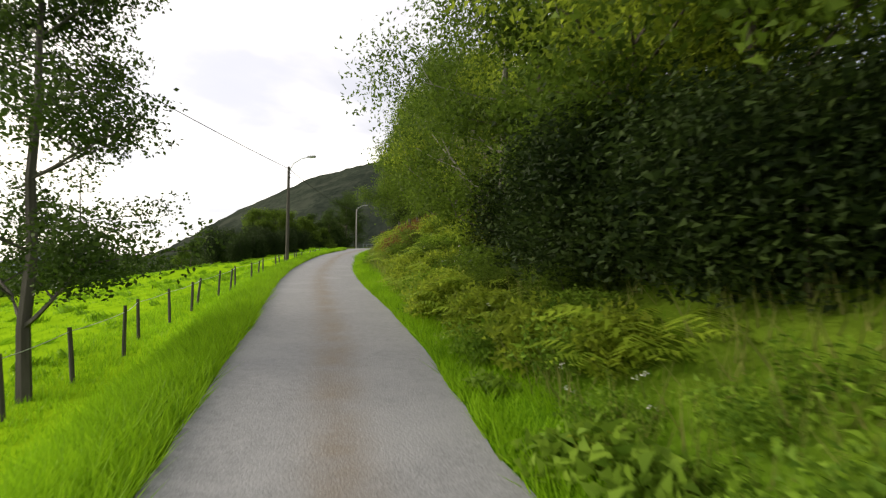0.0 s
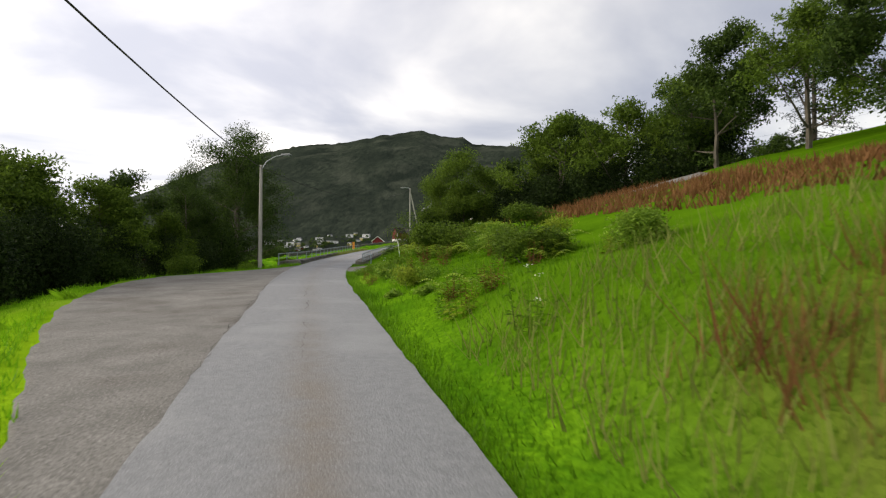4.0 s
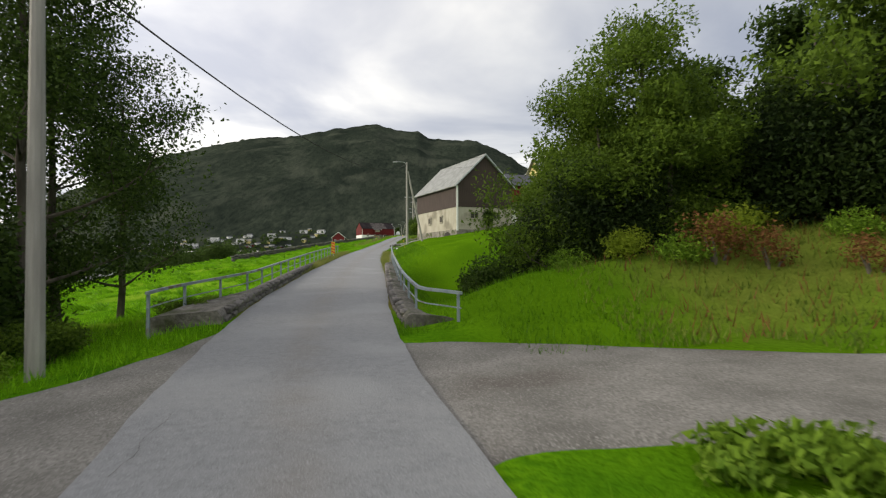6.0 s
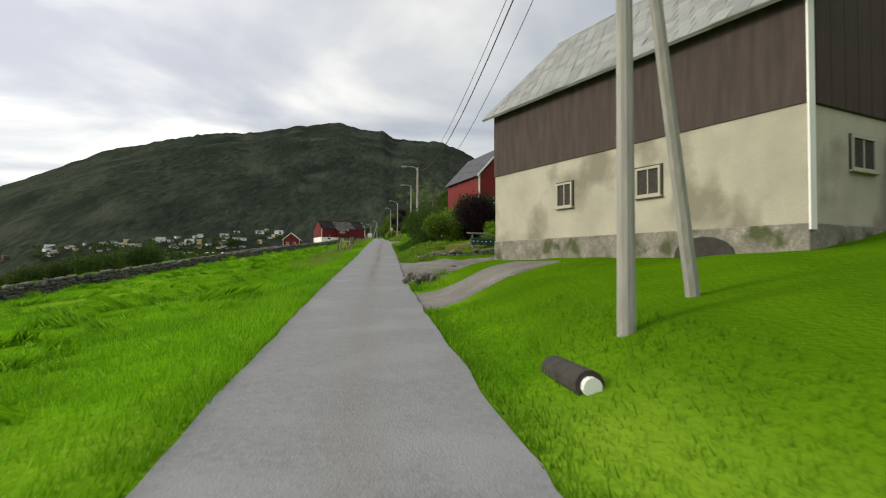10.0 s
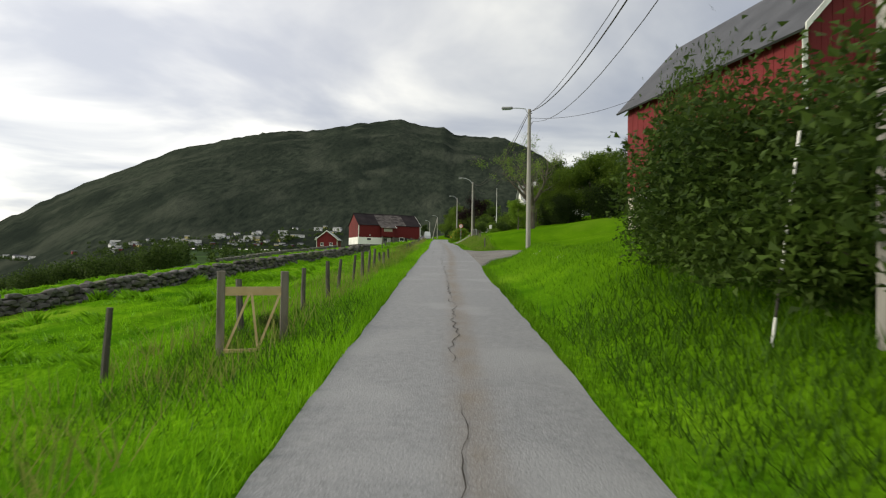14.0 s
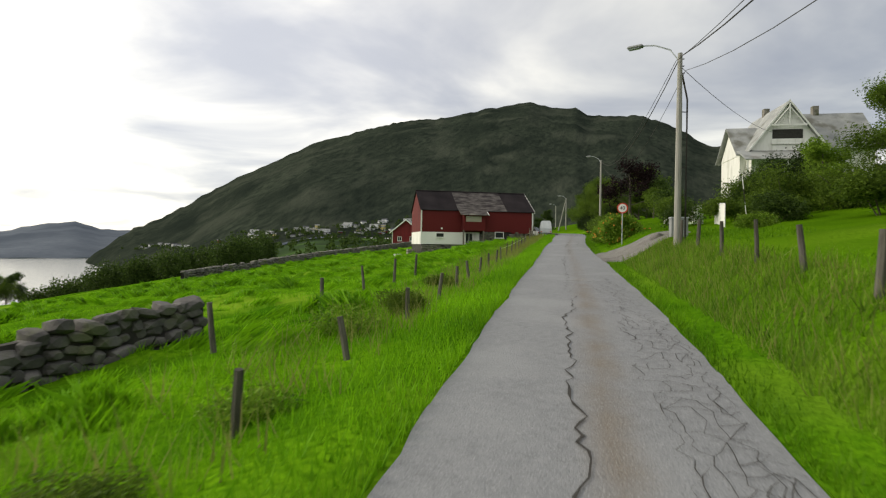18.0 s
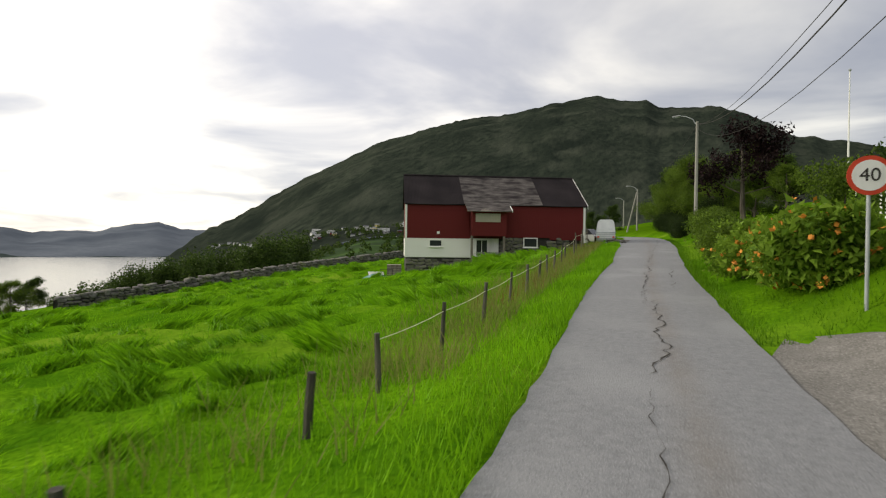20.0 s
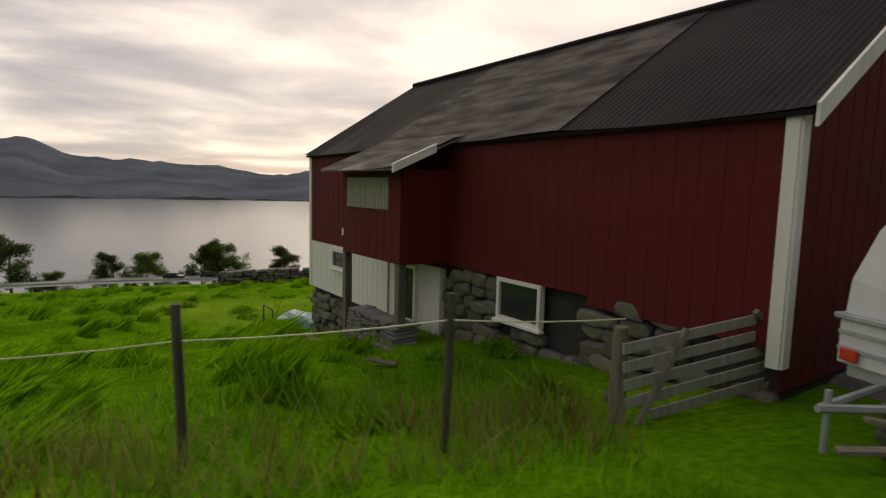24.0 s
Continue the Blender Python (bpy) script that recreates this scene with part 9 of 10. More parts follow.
# shrubs on the downhill verge
for s_, l_, pr, z_, h_ in ((256.0, -4.4, bramble_b, 1.0, 0.9), (258.2, -3.9, low_a, 0.4, 0.9), (248.5, -3.6, low_a, 0.35, 0.7), (264.0, -4.0, low_a, 0.4, 0.7), (236.0, -3.3, low_b, 0.35, 0.8), (237.6, -3.5, bramble_b, 0.7, 0.9), (239.0, -3.8, bramble_b, 0.75, 0.9), (240.5, -3.5, bramble_b, 0.7, 0.9), (236.6, -4.4, bramble_b, 0.6, 0.9), (251.0, -3.6, bramble_b, 0.7, 0.9), (294.9, -2.9, bramble_b, 0.55, 0.8), (295.9, -3.2, bramble_b, 0.5, 0.8), (100.5, -3.6, low_a, 0.45, 0.8), (103.0, -3.5, low_b, 0.35, 0.8), (134.0, -3.3, low_b, 0.4, 0.7), (205.5, -3.9, low_d, 0.25, 0.8)):
    at(pr, s_, l_, s_ * 41, z_, h_)
# vine on the grey barn
vine = bush(38, 1.3, 0.6, 3.0, 3000, 0.09, leaf_dark, "dark climbing shrub against the barn wall", name="climber", lumps=8)
vine.matrix_world = pose(-34.75 + 0.888 * 4.1 + 0.16, 144.4 + 0.460 * 4.1 - 0.3, 11.7, 0, 0, 27.4)
# shore trees by the main road
for s_, l_, pr, t_, z_ in ((261, -138, oak_b, 0, 0.8), (267, -139, oak_a, 60, 0.8), (274, -140, oak_b, 200, 1.0), (279.5, -139, oak_a, 90, 0.9), (300, -139, alder, 0, 0.8), (306, -140, spruce_a, 40, 0.7), (312, -139, oak_b, 100, 0.5), (324, -143, oak_a, 250, 0.5), (242.5, -139, alder, 0, 0.75), (233, -140, oak_b, 70, 1.3), (291, -139, oak_b, 45, 0.85), (356, -132, oak_b, 0, 0.5)):
    x_, y_ = (float(v) for v in plan(np.array(float(s_)), l_))
    ob = plant(pr, x_, y_, t_, z_ * 1.7)


for x_, y_, pr, t_, z_ in ((-197, 283, alder, 10, 0.6), (-199, 291, spruce_a, 50, 0.8), (-200, 295, oak_b, 80, 0.9), (-202, 301, oak_a, 130, 1.1), (-204, 306, oak_b, 200, 1.3), (-206, 310, oak_a, 20, 1.2), (-209, 316, spruce_a, 0, 1.15), (-211, 321, oak_b, 100, 1.1), (-214, 326, spruce_a, 60, 1.25), (-217, 331, oak_b, 30, 1.1), (-220, 337, oak_a, 300, 1.15), (-224, 343, alder, 0, 1.4), (-228, 350, oak_a, 60, 1.4), (-232, 356, oak_b, 160, 1.5)):
    plant(pr, x_, y_, t_, z_)


# ---- far woods: many small crowns as one thing ----
def far_wood_patch(name, crowns, seed, mat, label, leaf_size=0.9, each=46):
    g = np.random.default_rng(seed)
    c = []
    s = []
    for x, y, z, r, h in crowns:
        v = g.normal(size=(each, 3))
        v /= np.linalg.norm(v, axis=1)[:, None]
        v *= (0.6 + 0.5 * g.random((each, 1)))
        v[:, 2] = np.abs(v[:, 2]) * 1.0 - 0.1
        c.append(np.array([x, y, z + h * 0.25]) + v * np.array([r, r, h * 0.75]))
        s.append(np.full(each, leaf_size * r / 3.2))
    return tagged(leaf_object(name, np.concatenate(c), np.concatenate(s), mat, None, label, seed, aspect=0.8), label, "wood", kind="stuff")


def wood_spots(seed, n, s_rng, lat_rng, r_rng=(2.2, 4.2), ok=None):
    rng = random.Random(seed)
    out = []
    while len(out) < n:
        s, lat = rng.uniform(*s_rng), rng.uniform(*lat_rng)
        if ok and not ok(s, lat):
            continue
        x, y = (float(v) for v in plan(np.array(s), lat))
        r = rng.uniform(*r_rng)
        out.append((x, y, ground_at(x, y) - 0.5, r, r * rng.uniform(1.5, 2.3)))
    return out


far_wood_patch("far_wood", wood_spots(1, 190, (-80, 75), (-190, -75)), 1, leaf_dark, "dark green woods below the field")
far_wood_patch("field_wood", wood_spots(8, 170, (5, 125), (-72, -38), (1.8, 3.0)), 8, leaf_dark, "dark green trees along the lower edge of the field", 0.34, 240)
rngk = random.Random(6)
belt = []
for k in range(190):
    u = rngk.random()
    d = rngk.uniform(-6, 26)
    x, y = -251 + 78 * u - 0.45 * d, 377 + 22 * u + 0.9 * d
    h = (8.5 + 4.5 * min(1, u * 3)) * rngk.uniform(0.7, 1.08)
    belt.append((x, y, ground_at(x, y) - 0.8, rngk.uniform(2.4, 4.0), h))
for x, y, h in ((-259, 367, 8.0), (-256, 364, 6.5)):
    belt.append((x, y, ground_at(x, y) - 0.8, 3.2, h))
far_wood_patch("far_wood", belt, 6, leaf_dark, "belt of dark trees between the field and the fjord", 0.34, 300)
far_wood_patch("far_wood", wood_spots(3, 120, (75, 330), (-200, -146), (2.0, 3.6)), 3, leaf_dark, "line of dark trees along the shore")
far_wood_patch("hill_wood", wood_spots(4, 260, (-80, 330), (48, 145), (2.4, 4.5), lambda s, l: l > 60 or s < 90), 4, leaf_dark, "dark wooded hillside above the farms", 0.42, 190)
rngv = random.Random(9)
crowns = []
for k in range(1150):
    b = rngv.uniform(-20, 62)
    r = 250 + 700 * rngv.random() ** 0.8
    x, y = HUB[0] - r * math.sin(radians(b)), HUB[1] + r * math.cos(radians(b))
    if noise.noise((x * 0.009, y * 0.009, 7.0)) < -0.12:
        continue
    h = rngv.uniform(6, 12)
    crowns.append((x, y, valley_z(b, r, x, y) - 1.0, h * 0.45, h))
for x, y, z in HOUSES:
    for k in range(4):
        h = rngv.uniform(4, 7.5)
        crowns.append((x + rngv.uniform(-22, 22), y + rngv.uniform(-24, -4), z - 2.5, h * 0.5, h))
far_wood_patch("valley_wood", crowns, 10, leaf_dark, "woods and tree lines of the valley", 1.0, 34)


# ---- grass ----
def blades(name, n, s_rng, lat_fn, h_rng, width, mat, label, seed, keep=None, clump=0.0, bend=0.35, tuft=1):
    """Grass blades as single triangles, scattered along the road."""
    g = np.random.default_rng(seed)
    s = g.uniform(*s_rng, n // tuft)
    lat = lat_fn(g, s)
    if tuft > 1:
        s = np.repeat(s, tuft) + g.normal(size=len(s) * tuft) * 0.07
        lat = np.repeat(lat, tuft) + g.normal(size=len(lat) * tuft) * 0.07
    if keep is not None:
        k = keep(s, lat, g)
        s, lat = s[k], lat[k]
    x, y = plan(s, lat)
    if clump:
        mask = np.array([noise.noise((a * 0.9, b * 0.9, seed)) for a, b in zip(x, y)]) + g.normal(size=len(x)) * 0.12 > clump
        x, y, s, lat = x[mask], y[mask], s[mask], lat[mask]
    n = len(x)
    z = land(x, y)
    wob = wobble(x, y, s, lat)
    z = z + wob * np.clip((np.abs(lat) - 2.2) / 2.5, 0, 1) * (1 - pad(s, lat)) - 0.03
    h = g.uniform(*h_rng, n)
    a = g.uniform(0, 2 * math.pi, n)
    lean = g.normal(size=(n, 2)) * bend * h[:, None]
    w = width * g.uniform(0.6, 1.4, n)
    v = np.empty((n, 3, 3))
    v[:, 0] = np.stack([x - np.cos(a) * w, y - np.sin(a) * w, z], 1)
    v[:, 1] = np.stack([x + np.cos(a) * w, y + np.sin(a) * w, z], 1)
    v[:, 2] = np.stack([x + lean[:, 0], y + lean[:, 1], z + h], 1)
    mesh = bpy.data.meshes.new(name)
    mesh.vertices.add(3 * n)
    mesh.vertices.foreach_set("co", v.reshape(-1).astype(np.float32))
    mesh.loops.add(3 * n)
    mesh.loops.foreach_set("vertex_index", np.arange(3 * n, dtype=np.int32))
    mesh.polygons.add(n)
    mesh.polygons.foreach_set("loop_start", np.arange(0, 3 * n, 3, dtype=np.int32))
    mesh.materials.append(mat)
    mesh.update(calc_edges=True)
    return tagged(new(name, mesh), label, "grass", kind="stuff")


def off_drives(s, lat):
    d = np.ones(len(s), bool)
    for a, b, lo, hi in ((89.0, 96.5, 0, 3.5), (87.4, 93.5, 3.5, 8), (84.5, 90.5, 8, 14), (271.5, 279.5, 0, 6), (155.5, 160.5, 0, 6), (311, 319, -16, 0)):
        d &= ~((s > a) & (s < b) & (lat > lo) & (lat < hi))
    for rows in MOUTHS:
        o_, a_, b_ = (np.array(v, float) for v in zip(*rows))
        d &= ~((lat > 0) & (lat < 30) & (s > np.interp(lat, o_, a_) - 0.1) & (s < np.interp(lat, o_, b_) + 0.1))
    d &= ~((lat < 0) & (-lat < lot_edge(s) + 0.05 * np.sin(s * 9.0)))
    inside = (s > 98) & (s < 138) & (np.abs(lat + 0.12) < 2.72)
    return d & ~inside


def left_band(a, b, p=1.6):
    return lambda g, s: -(half_left(s) + a + (b - a) * g.random(len(s)) ** p)


def right_band(a, b, p=1.6):
    return lambda g, s: half_right(s) + a + (b - a) * g.random(len(s)) ** p


keep_all = lambda s, lat, g: off_drives(s, lat)
mown = lambda s, lat, g: off_drives(s, lat) & ~((s > 110) & (s < 152) & (lat > 4.5)) & ~((s > 214) & (s < 262) & (lat > 5.0)) & ~((s > 152) & (s < 165) & (lat > 3)) & ~((s < 60) & (lat > 2.5) & (g.random(len(s)) < 0.75))
blades("verge_grass", 185000, (62, 322), left_band(0.03, 5.0), (0.08, 0.28), 0.011, grass_mat, "fresh green verge grass below the road", 1, keep_all)
blades("verge_grass", 45000, (-14, 62), left_band(1.2, 5.0, 1.3), (0.08, 0.24), 0.011, lush_grass, "lime green grass at the field fence", 18, keep_all)
blades("verge_grass", 230000, (-14, 322), right_band(0.03, 5.0), (0.06, 0.20), 0.010, lawn_grass, "fresh green verge grass above the road", 2, mown)
blades("verge_grass", 90000, (-6, 62), left_band(0.0, 1.5, 1.2), (0.12, 0.36), 0.013, lush_grass, "lush bright verge grass beside the road", 15, keep_all, bend=0.5)
blades("verge_grass", 34000, (-6, 60), right_band(0.0, 0.9, 1.2), (0.12, 0.34), 0.013, lush_grass, "lush bright verge grass under the bank", 16, keep_all, bend=0.5)
blades("field_grass", 175000, (80, 322), left_band(3.5, 34.0, 1.7), (0.10, 0.26), 0.011, grass_mat, "bright green field grass in soft tussocks", 3, keep_all, tuft=9)
blades("field_grass", 65000, (-14, 80), left_band(3.0, 30.0, 1.7), (0.08, 0.2), 0.012, lush_grass, "lime green field grass beside the lane", 17, keep_all, tuft=9)


def tussocks(name, n, each, s_rng, lat_rng, label, seed, mat):
    """Long grass lodged in small mounds strung into ridges, the blades of a mound lying one way."""
    g = np.random.default_rng(seed)
    s = g.uniform(*s_rng, n)
    lat = -(lat_rng[0] + (lat_rng[1] - lat_rng[0]) * g.random(n) ** 1.35)
    x, y = plan(s, lat)
    ridge = np.array([noise.noise((a * 0.30 + b * 0.22, b * 0.75 - a * 0.30, 9.0)) for a, b in zip(x, y)])
    k = (ridge + 0.10 * g.normal(size=n) > 0.08) & off_drives(s, lat)
    x, y, s, lat, ridge = x[k], y[k], s[k], lat[k], ridge[k]
    way = np.array([2.6 * noise.noise((a * 0.12, b * 0.12, 2.0)) for a, b in zip(x, y)]) + 2.4 + 0.3 * g.normal(size=len(x))
    rad, tall = g.uniform(0.28, 0.6, len(x)), g.uniform(0.22, 0.46, len(x)) * (0.6 + 1.5 * np.clip(ridge, 0, 0.5))
    m = len(x)
    u = g.normal(size=(m, each, 2)) * 0.5
    near = np.clip(1 - (u ** 2).sum(2), 0.12, 1)
    c, q = np.cos(way)[:, None], np.sin(way)[:, None]
    px = (x[:, None] + (u[:, :, 0] * c * 0.7 - u[:, :, 1] * q * 1.5) * rad[:, None]).ravel()
    py = (y[:, None] + (u[:, :, 0] * q * 0.7 + u[:, :, 1] * c * 1.5) * rad[:, None]).ravel()
    z = np.repeat(land(x, y) + wobble(x, y, s, lat) - 0.04, each)
    h = (tall[:, None] * near * g.uniform(0.75, 1.15, (m, each))).ravel()
    turn = np.repeat(way, each) + 0.4 * g.normal(size=m * each)
    d = np.stack([np.cos(turn), np.sin(turn)], 1) * (h * g.uniform(0.8, 1.7, m * each))[:, None]
    a = g.uniform(0, 2 * math.pi, m * each)
    w = 0.014 * g.uniform(0.6, 1.4, m * each)
    v = np.empty((m * each, 3, 3))
    v[:, 0] = np.stack([px - np.cos(a) * w, py - np.sin(a) * w, z], 1)
    v[:, 1] = np.stack([px + np.cos(a) * w, py + np.sin(a) * w, z + 0.3 * h], 1)
    v[:, 2] = np.stack([px + d[:, 0], py + d[:, 1], z + h], 1)
    mesh = bpy.data.meshes.new(name)
    mesh.from_pydata(v.reshape(-1, 3).tolist(), [], np.arange(3 * m * each).reshape(-1, 3).tolist())
    mesh.materials.append(mat)
    return tagged(new(name, mesh), label, "grass", kind="stuff")


tussocks("tussock_grass", 6400, 110, (178, 330), (5.4, 42.0), "lodged bright green hay grass in soft tussocks", 21, grass_mat)
tussocks("tussock_grass", 1500, 50, (-8, 78), (5.5, 30.0), "soft lime green tussocks in the field", 22, lush_grass)
tussocks("tussock_grass", 1700, 70, (105, 178), (4.5, 34.0), "soft bright green tussocks in the field", 23, grass_mat)
blades("shaded_grass", 20000, (190, 226), left_band(0.25, 3.4, 0.9), (0.10, 0.30), 0.011, shaded_grass, "long green grass between the road and the fence, darkened for shade", 29, lambda s, lat, g: off_drives(s, lat) & (g.random(len(s)) < bump(s, 200, 208, 6)), bend=0.5)
blades("shaded_grass", 26000, (176, 210), right_band(0.4, 3.2, 0.9), (0.14, 0.38), 0.011, shaded_grass, "long green grass under the hedge, darkened for its shade", 19, lambda s, lat, g: off_drives(s, lat) & (g.random(len(s)) < bump(s, 193, 204, 6)), bend=0.45)
blades("lawn_grass", 90000, (105, 262), right_band(3.0, 20.0, 1.4), (0.02, 0.05), 0.012, lawn_tips, "short mown lawn grass", 4, keep_all)
blades("tall_grass", 16000, (178, 320), left_band(1.2, 4.2, 1.0), (0.35, 0.75), 0.010, tall_grass, "tall dry grass along the fence", 5, keep_all, clump=0.05)
blades("tall_grass", 22000, (110, 140), left_band(0.02, 0.9, 1.0), (0.08, 0.34), 0.012, tall_grass, "dry grass along the kerb wall", 6, lambda s, lat, g: (np.abs(lat) < 2.42) & (g.random(len(s)) < smooth01((s - 110) / 8)), bend=0.6)
blades("tall_grass", 20000, (108, 140), right_band(0.02, 0.75, 1.0), (0.08, 0.32), 0.012, tall_grass, "dry grass along the kerb wall", 7, lambda s, lat, g: (np.abs(lat) < 2.14) & (g.random(len(s)) < smooth01((s - 110) / 8)), bend=0.6)
blades("tall_grass", 20000, (-10, 66), right_band(0.8, 8.0, 1.2), (0.3, 0.75), 0.012, tall_grass, "tall yellow-green weeds on the bank", 8, keep_all, clump=-0.25)
blades("tall_grass", 9000, (242, 272), right_band(0.7, 2.6, 1.0), (0.15, 0.42), 0.012, lush, "tall grass along the garden fence", 9, keep_all)
blades("tall_grass", 2600, (242, 272), right_band(0.7, 2.6, 1.0), (0.2, 0.5), 0.010, tall_grass, "tall seeding grass along the garden fence", 30, keep_all)
blades("straw", 14000, (175, 182), right_band(2.2, 9.0, 1.0), (0.02, 0.10), 0.012, straw_mat, "flattened dry straw above the wall", 10, keep_all, bend=2.2)
blades("lush_grass", 17000, (166, 186), right_band(0.05, 3.4, 1.2), (0.12, 0.42), 0.014, lush, "lush green verge growth beside the garden", 20, lambda s, lat, g: off_drives(s, lat) & ((s > 180) | (lat < 3.8)), bend=0.5)
blades("tall_grass", 12000, (221, 248), left_band(0.9, 2.4, 1.0), (0.2, 0.52), 0.013, lush, "tall green grass strip along the fence", 28, keep_all, clump=-0.1, bend=0.3)
blades("tall_grass", 1300, (221, 248), left_band(0.9, 2.4, 1.0), (0.3, 0.72), 0.010, tall_grass, "tall seeding grass strip along the fence", 24, keep_all, clump=-0.15, bend=0.25)
blades("rusty_weeds", 160, (222, 246), left_band(1.0, 2.2, 1.0), (0.5, 0.85), 0.012, rusty_plants, "brown seed heads along the fence", 25, keep_all, clump=0.1, bend=0.15)
blades("tall_grass", 7000, (276, 312), left_band(1.3, 3.2, 1.0), (0.25, 0.6), 0.010, tall_grass, "tall seeding grass under the rope fence", 26, keep_all, clump=-0.1, bend=0.3)
blades("rusty_weeds", 1100, (284, 311), left_band(1.4, 3.0, 1.0), (0.3, 0.65), 0.012, rusty_plants, "brown withered weeds under the rope fence", 27, keep_all, clump=0.05, bend=0.25)
blades("tall_grass", 22000, (92, 108), right_band(4.0, 24.0, 1.0), (0.08, 0.24), 0.016, slope_grass, "tufted yellow-green grass on the slope", 13, keep_all, clump=-0.2)
blades("rusty_weeds", 2600, (93, 107), right_band(5.0, 22.0, 1.0), (0.15, 0.45), 0.014, rusty_plants, "brown seeded weeds on the slope", 14, keep_all, clump=0.0)
blades("heather", 26000, (30, 92), right_band(8.5, 16.0, 1.0), (0.2, 0.5), 0.03, rusty_plants, "rust-brown heather on the slope", 11, keep_all, clump=-0.1)
blades("rusty_weeds", 26000, (24, 62), right_band(1.8, 9.0, 1.0), (0.4, 1.1), 0.012, rusty_plants, "rust-brown seeded weeds on the bank", 12, keep_all, clump=-0.02)


# ---- bracken ----
def fern(seed, r=0.8, fronds=11):
    g = random.Random(seed)
    th = thing("fern", pose(0, 0, -60), "yellow-green bracken fern on the bank", "fern", "ferns on the bank")
    verts, faces = [], []
    for k in range(fronds):
        a = 2 * math.pi * k / fronds + g.uniform(-0.25, 0.25)
        L = r * g.uniform(0.75, 1.15)
        d = Vector((math.cos(a), math.sin(a), 0))
        side = Vector((-d.y, d.x, 0))
        for j in range(2, 15):
            f = j / 14
            p = d * (L * f) + Vector((0, 0, 0.75 * L * math.sin(min(1.0, f * 1.15) * 2.2) ** 0.8 * 0.8))
            w = L * 0.26 * math.sin(math.pi * min(0.98, f * 0.95 + 0.05)) + 0.015
            for sg in (-1, 1):
                i = len(verts)
                q = p + side * sg * w + d * w * 0.35 + Vector((0, 0, -0.25 * w))
                verts += [tuple(p - d * L * 0.028), tuple(p + d * L * 0.028), tuple(q)]
                faces.append((i, i + 1, i + 2))
    raw("fronds", verts, faces, fern_mat, th)
    return th


def herb(seed, h, spread, stalks, size, mat, label, head=None):
    """Tall weeds: thin stalks with pairs of drooping leaves, some with a flower head."""
    g = random.Random(seed)
    th = thing("weed", pose(0, 0, -60), label, "weed", "weeds on the bank")
    bm = bmesh.new()
    verts, faces, tips = [], [], []
    for k in range(stalks):
        a, r = g.uniform(0, 2 * math.pi), spread * math.sqrt(g.random())
        foot = Vector((r * math.cos(a), r * math.sin(a), -0.08))
        top = foot * 1.5 + Vector((g.uniform(-0.1, 0.1), g.uniform(-0.1, 0.1), h * g.uniform(0.6, 1.1)))
        tube(bm, [foot, foot.lerp(top, 0.5) + Vector((0, 0, 0.03)), top], [0.008, 0.006, 0.003], 3)
        tips.append(top)
        n = 7 + int(6 * g.random())
        turn = g.uniform(0, 6)
        for j in range(n):
            f = 0.15 + 0.85 * j / n
            p = foot.lerp(top, f)
            turn += 2.4
            L = size * (1.25 - 0.7 * f) * g.uniform(0.7, 1.2)
            d = Vector((math.cos(turn), math.sin(turn), g.uniform(-0.1, 0.5)))
            w = Vector((-d.y, d.x, 0)).normalized() * L * 0.26
            i = len(verts)
            mid = p + d * L * 0.5 + Vector((0, 0, 0.06 * L))
            verts += [tuple(p), tuple(mid + w), tuple(p + d * L - Vector((0, 0, 0.3 * L))), tuple(mid - w)]
            faces.append((i, i + 1, i + 2, i + 3))
    part("stalk", bm, mat, th)
    raw("leaves", verts, faces, mat, th)
    if head is not None:
        cs = [tuple(t + Vector((g.gauss(0, 0.035), g.gauss(0, 0.035), g.gauss(0.0, 0.02)))) for t in tips[::3] for _ in range(8)]
        tagged(leaf_object("flower_heads", cs, 0.013, head, th, "small flower heads", seed, flat=0.7, aspect=0.9), kind="stuff")
    return th


herb_a = herb(1, 0.85, 0.32, 11, 0.17, lush, "lush green tall weed with broad drooping leaves")
herb_b = herb(2, 0.65, 0.36, 12, 0.15, leaf_bank, "yellow-green leafy weed on the bank")
herb_c = herb(3, 1.05, 0.30, 9, 0.13, lush, "tall green weed with creamy flower heads", white_petal)
herb_d = herb(4, 0.9, 0.26, 9, 0.12, rusty_plants, "withered rust-brown dock on the bank")
fern_a, fern_b = fern(1), fern(2, 0.65, 9)
rngf = random.Random(3)
at(fern_a, 76.2, 4.6, 0, 1.0)
at(fern_b, 82.4, 4.7, 40, 1.2)
for k, (s_, l_) in enumerate(((15.8, 3.4), (16.6, 4.2), (17.4, 3.5), (18.2, 4.6), (18.8, 3.7), (17.0, 5.1), (19.6, 4.3), (16.2, 4.9))):
    at(fern_a if k % 2 else fern_b, s_, l_, 47 * k, 1.0 + 0.1 * (k % 4))
for k in range(190):
    s_ = rngf.choice((rngf.uniform(4, 46), rngf.uniform(8, 50), rngf.uniform(8, 50) if k % 4 else rngf.uniform(68, 84)))
    at(fern_a if k % 2 else fern_b, s_, rngf.uniform(2.8, 7.5 if s_ > 18 else 3.9), rngf.uniform(0, 360), rngf.uniform(0.7, 1.5))
for k in range(120):
    s_ = rngf.choice((rngf.uniform(-2, 30), rngf.uniform(8, 56), rngf.uniform(14, 40)))
    l_ = rngf.uniform(3.0, 8.0) if s_ > 18 else rngf.uniform(2.8, 3.6)
    at((bramble_a, bramble_b, bramble_a, bramble_c if s_ > 22 else bramble_b)[k % 4], s_, l_, rngf.uniform(0, 360), rngf.uniform(0.6, 1.15))
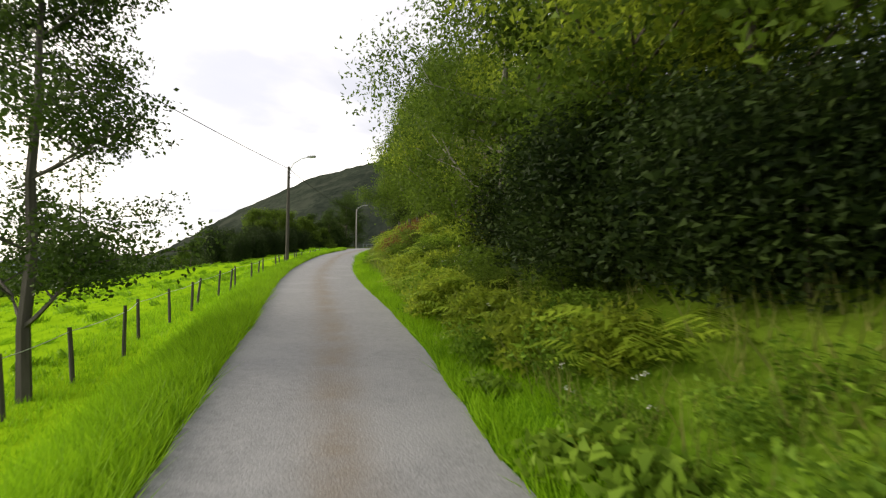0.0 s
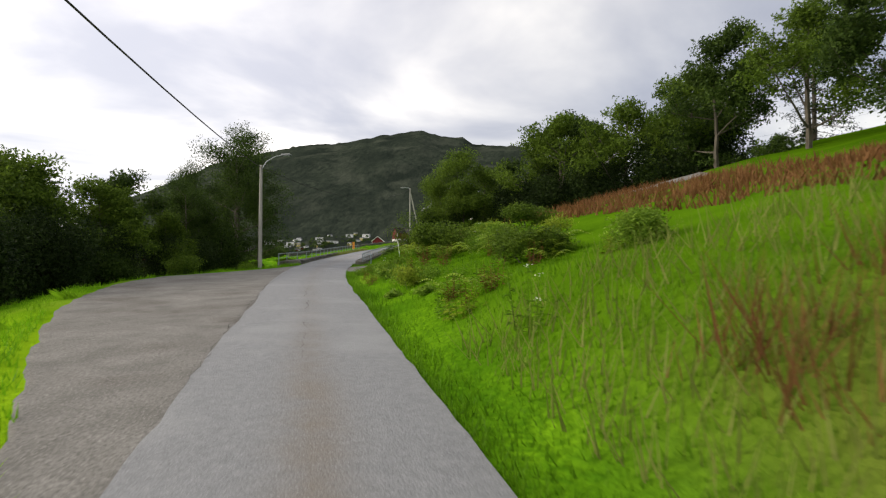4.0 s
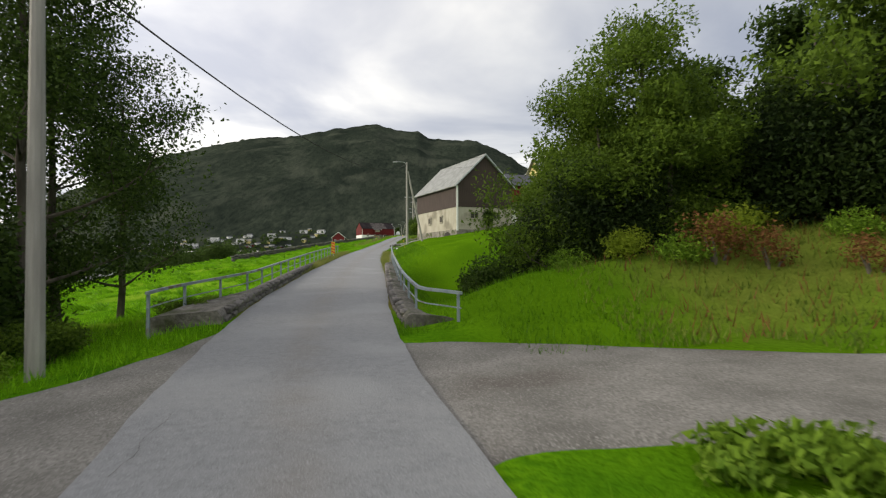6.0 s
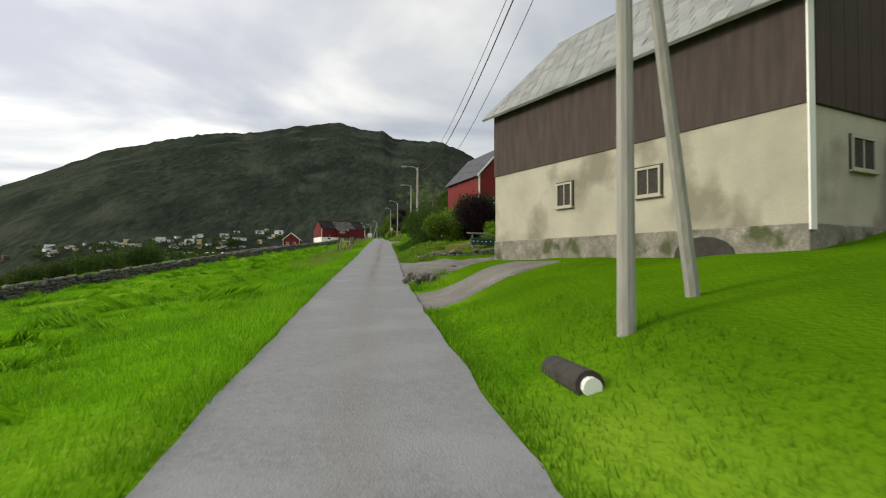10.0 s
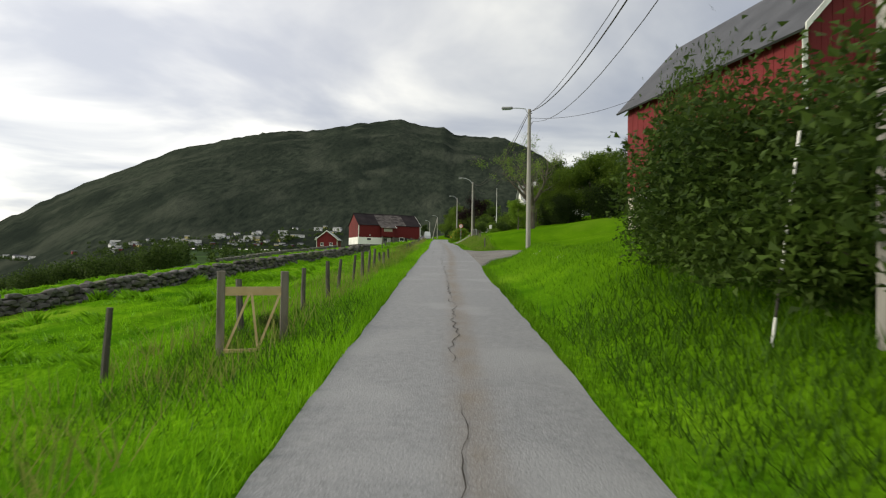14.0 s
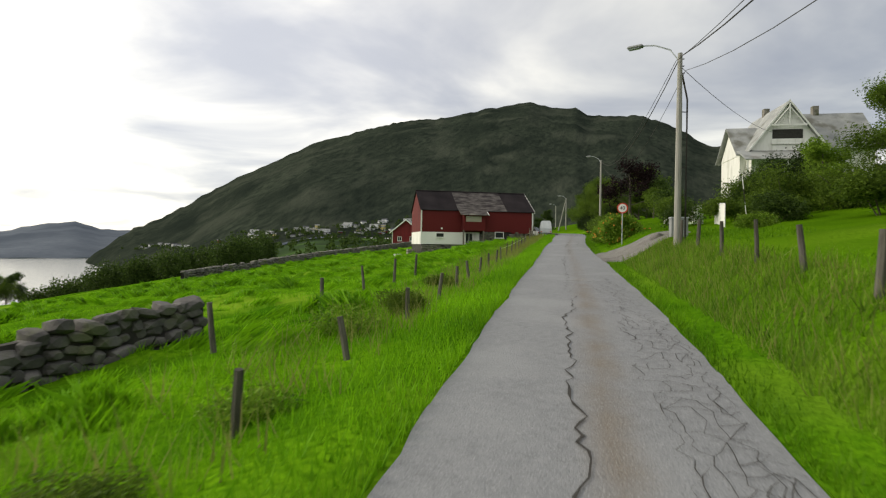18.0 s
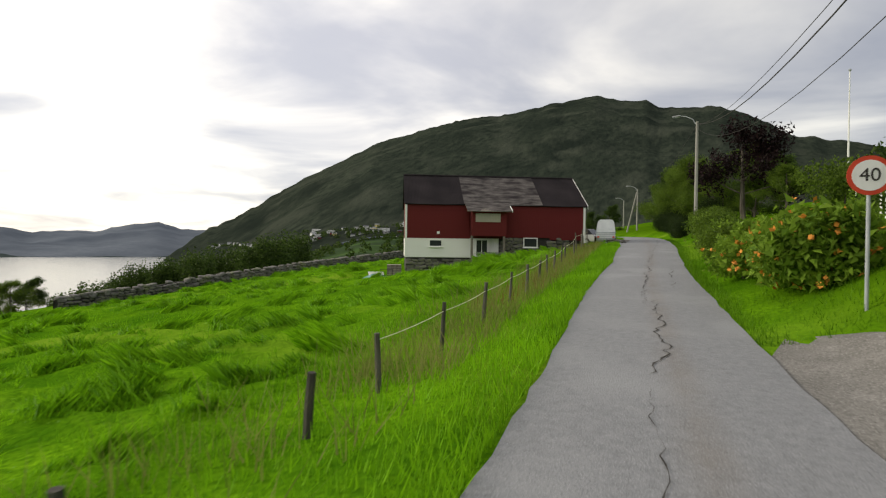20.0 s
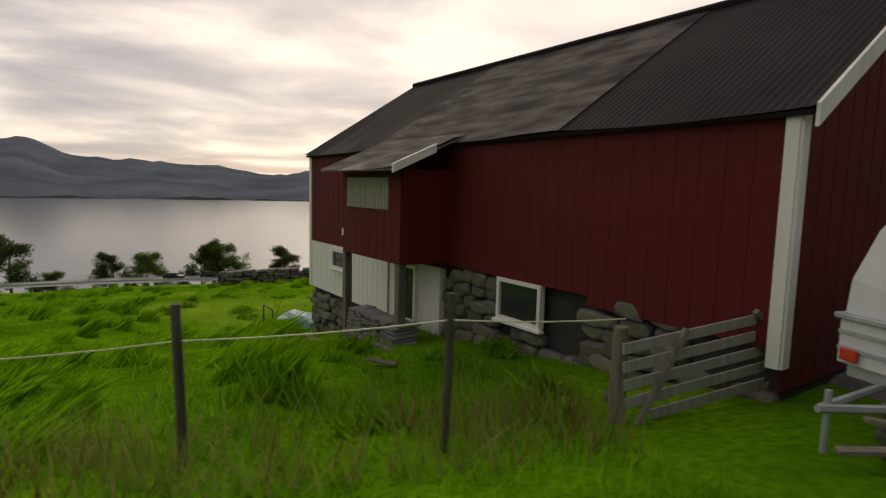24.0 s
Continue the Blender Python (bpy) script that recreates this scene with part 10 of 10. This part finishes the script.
for k in range(14):
    at(bramble_a if k % 2 else bramble_b, rngf.uniform(68, 86), rngf.uniform(3.0, 8.0), rngf.uniform(0, 360), rngf.uniform(0.5, 0.9))
rngh = random.Random(31)
for k in range(215):
    s_ = rngh.choice((rngh.uniform(-4, 16), rngh.uniform(14, 58), rngh.uniform(14, 58), rngh.uniform(64, 86)))
    edge = float(half_right(s_))
    l_ = edge + 0.75 + (4.5 if s_ > 18 else 1.4) * rngh.random() ** 1.5
    kind_ = rngh.random()
    pr = herb_b if kind_ < 0.34 else herb_a if kind_ < 0.7 else herb_c if kind_ < 0.84 or s_ < 20 else herb_d
    at(pr, s_, l_, rngh.uniform(0, 360), rngh.uniform(0.6, 1.15) * (0.7 if l_ < edge + 1.2 else 1.0))
broad = bush(39, 1.0, 0.9, 0.55, 260, 0.10, leaf_light, "broad-leaved weed in the verge", name="weed", lumps=6)
for k in range(66):
    s_ = rngf.choice((rngf.uniform(176, 190), rngf.uniform(0, 60), rngf.uniform(2, 55), rngf.uniform(178, 189), rngf.uniform(70, 88)))
    l_ = rngf.uniform(2.4, 5.0) if s_ > 14 else rngf.uniform(2.1, 2.9)
    if off_drives(np.array([s_ - 0.6, s_ + 0.6]), np.array([l_, l_])).all():
        at(broad, s_, l_, rngf.uniform(0, 360), rngf.uniform(0.5, 1.1))
for k in range(14):
    at(broad, rngf.uniform(86.4, 89.3), rngf.uniform(2.4, 7.5), rngf.uniform(0, 360), rngf.uniform(0.6, 1.0))
for k in range(60):
    at((bramble_a, fern_a, bramble_b, bramble_c)[k % 4], rngf.uniform(27, 44), rngf.uniform(2.9, 5.2), rngf.uniform(0, 360), rngf.uniform(0.5, 0.95))
for k in range(26):
    at(bramble_b, rngf.uniform(234, 246), -rngf.uniform(2.7, 4.8), rngf.uniform(0, 360), rngf.uniform(0.3, 0.6))
for s_, l_, pr, z_ in ((97.2, 9.4, bramble_c, 1.2), (98.0, 10.2, bramble_a, 1.1), (96.6, 10.4, bramble_c, 1.0), (97.6, 8.6, bramble_b, 1.0), (98.6, 7.6, bramble_a, 0.9), (95.4, 12.0, bramble_c, 0.9), (99.2, 6.4, bramble_b, 0.8), (100.0, 12.4, bramble_a, 1.2), (97.0, 13.0, bramble_b, 1.0), (101.2, 5.4, bramble_b, 0.8)):
    at(pr, s_, l_, s_ * 29, z_)
dots = bush(40, 0.5, 0.5, 0.5, 22, 0.022, white_petal, "white flower heads in the grass", name="flower", lumps=5)
for k in range(34):
    s_, l_ = rngf.uniform(5, 320), rngf.choice((-1, 1)) * rngf.uniform(2.8, 5.5)
    if off_drives(np.array([s_ - 0.7, s_, s_ + 0.7]), np.array([l_, l_ * 1.1, l_])).all() and not (s_ < 150 and l_ > 0):
        at(dots, s_, l_, rngf.uniform(0, 360), rngf.uniform(0.5, 0.9))
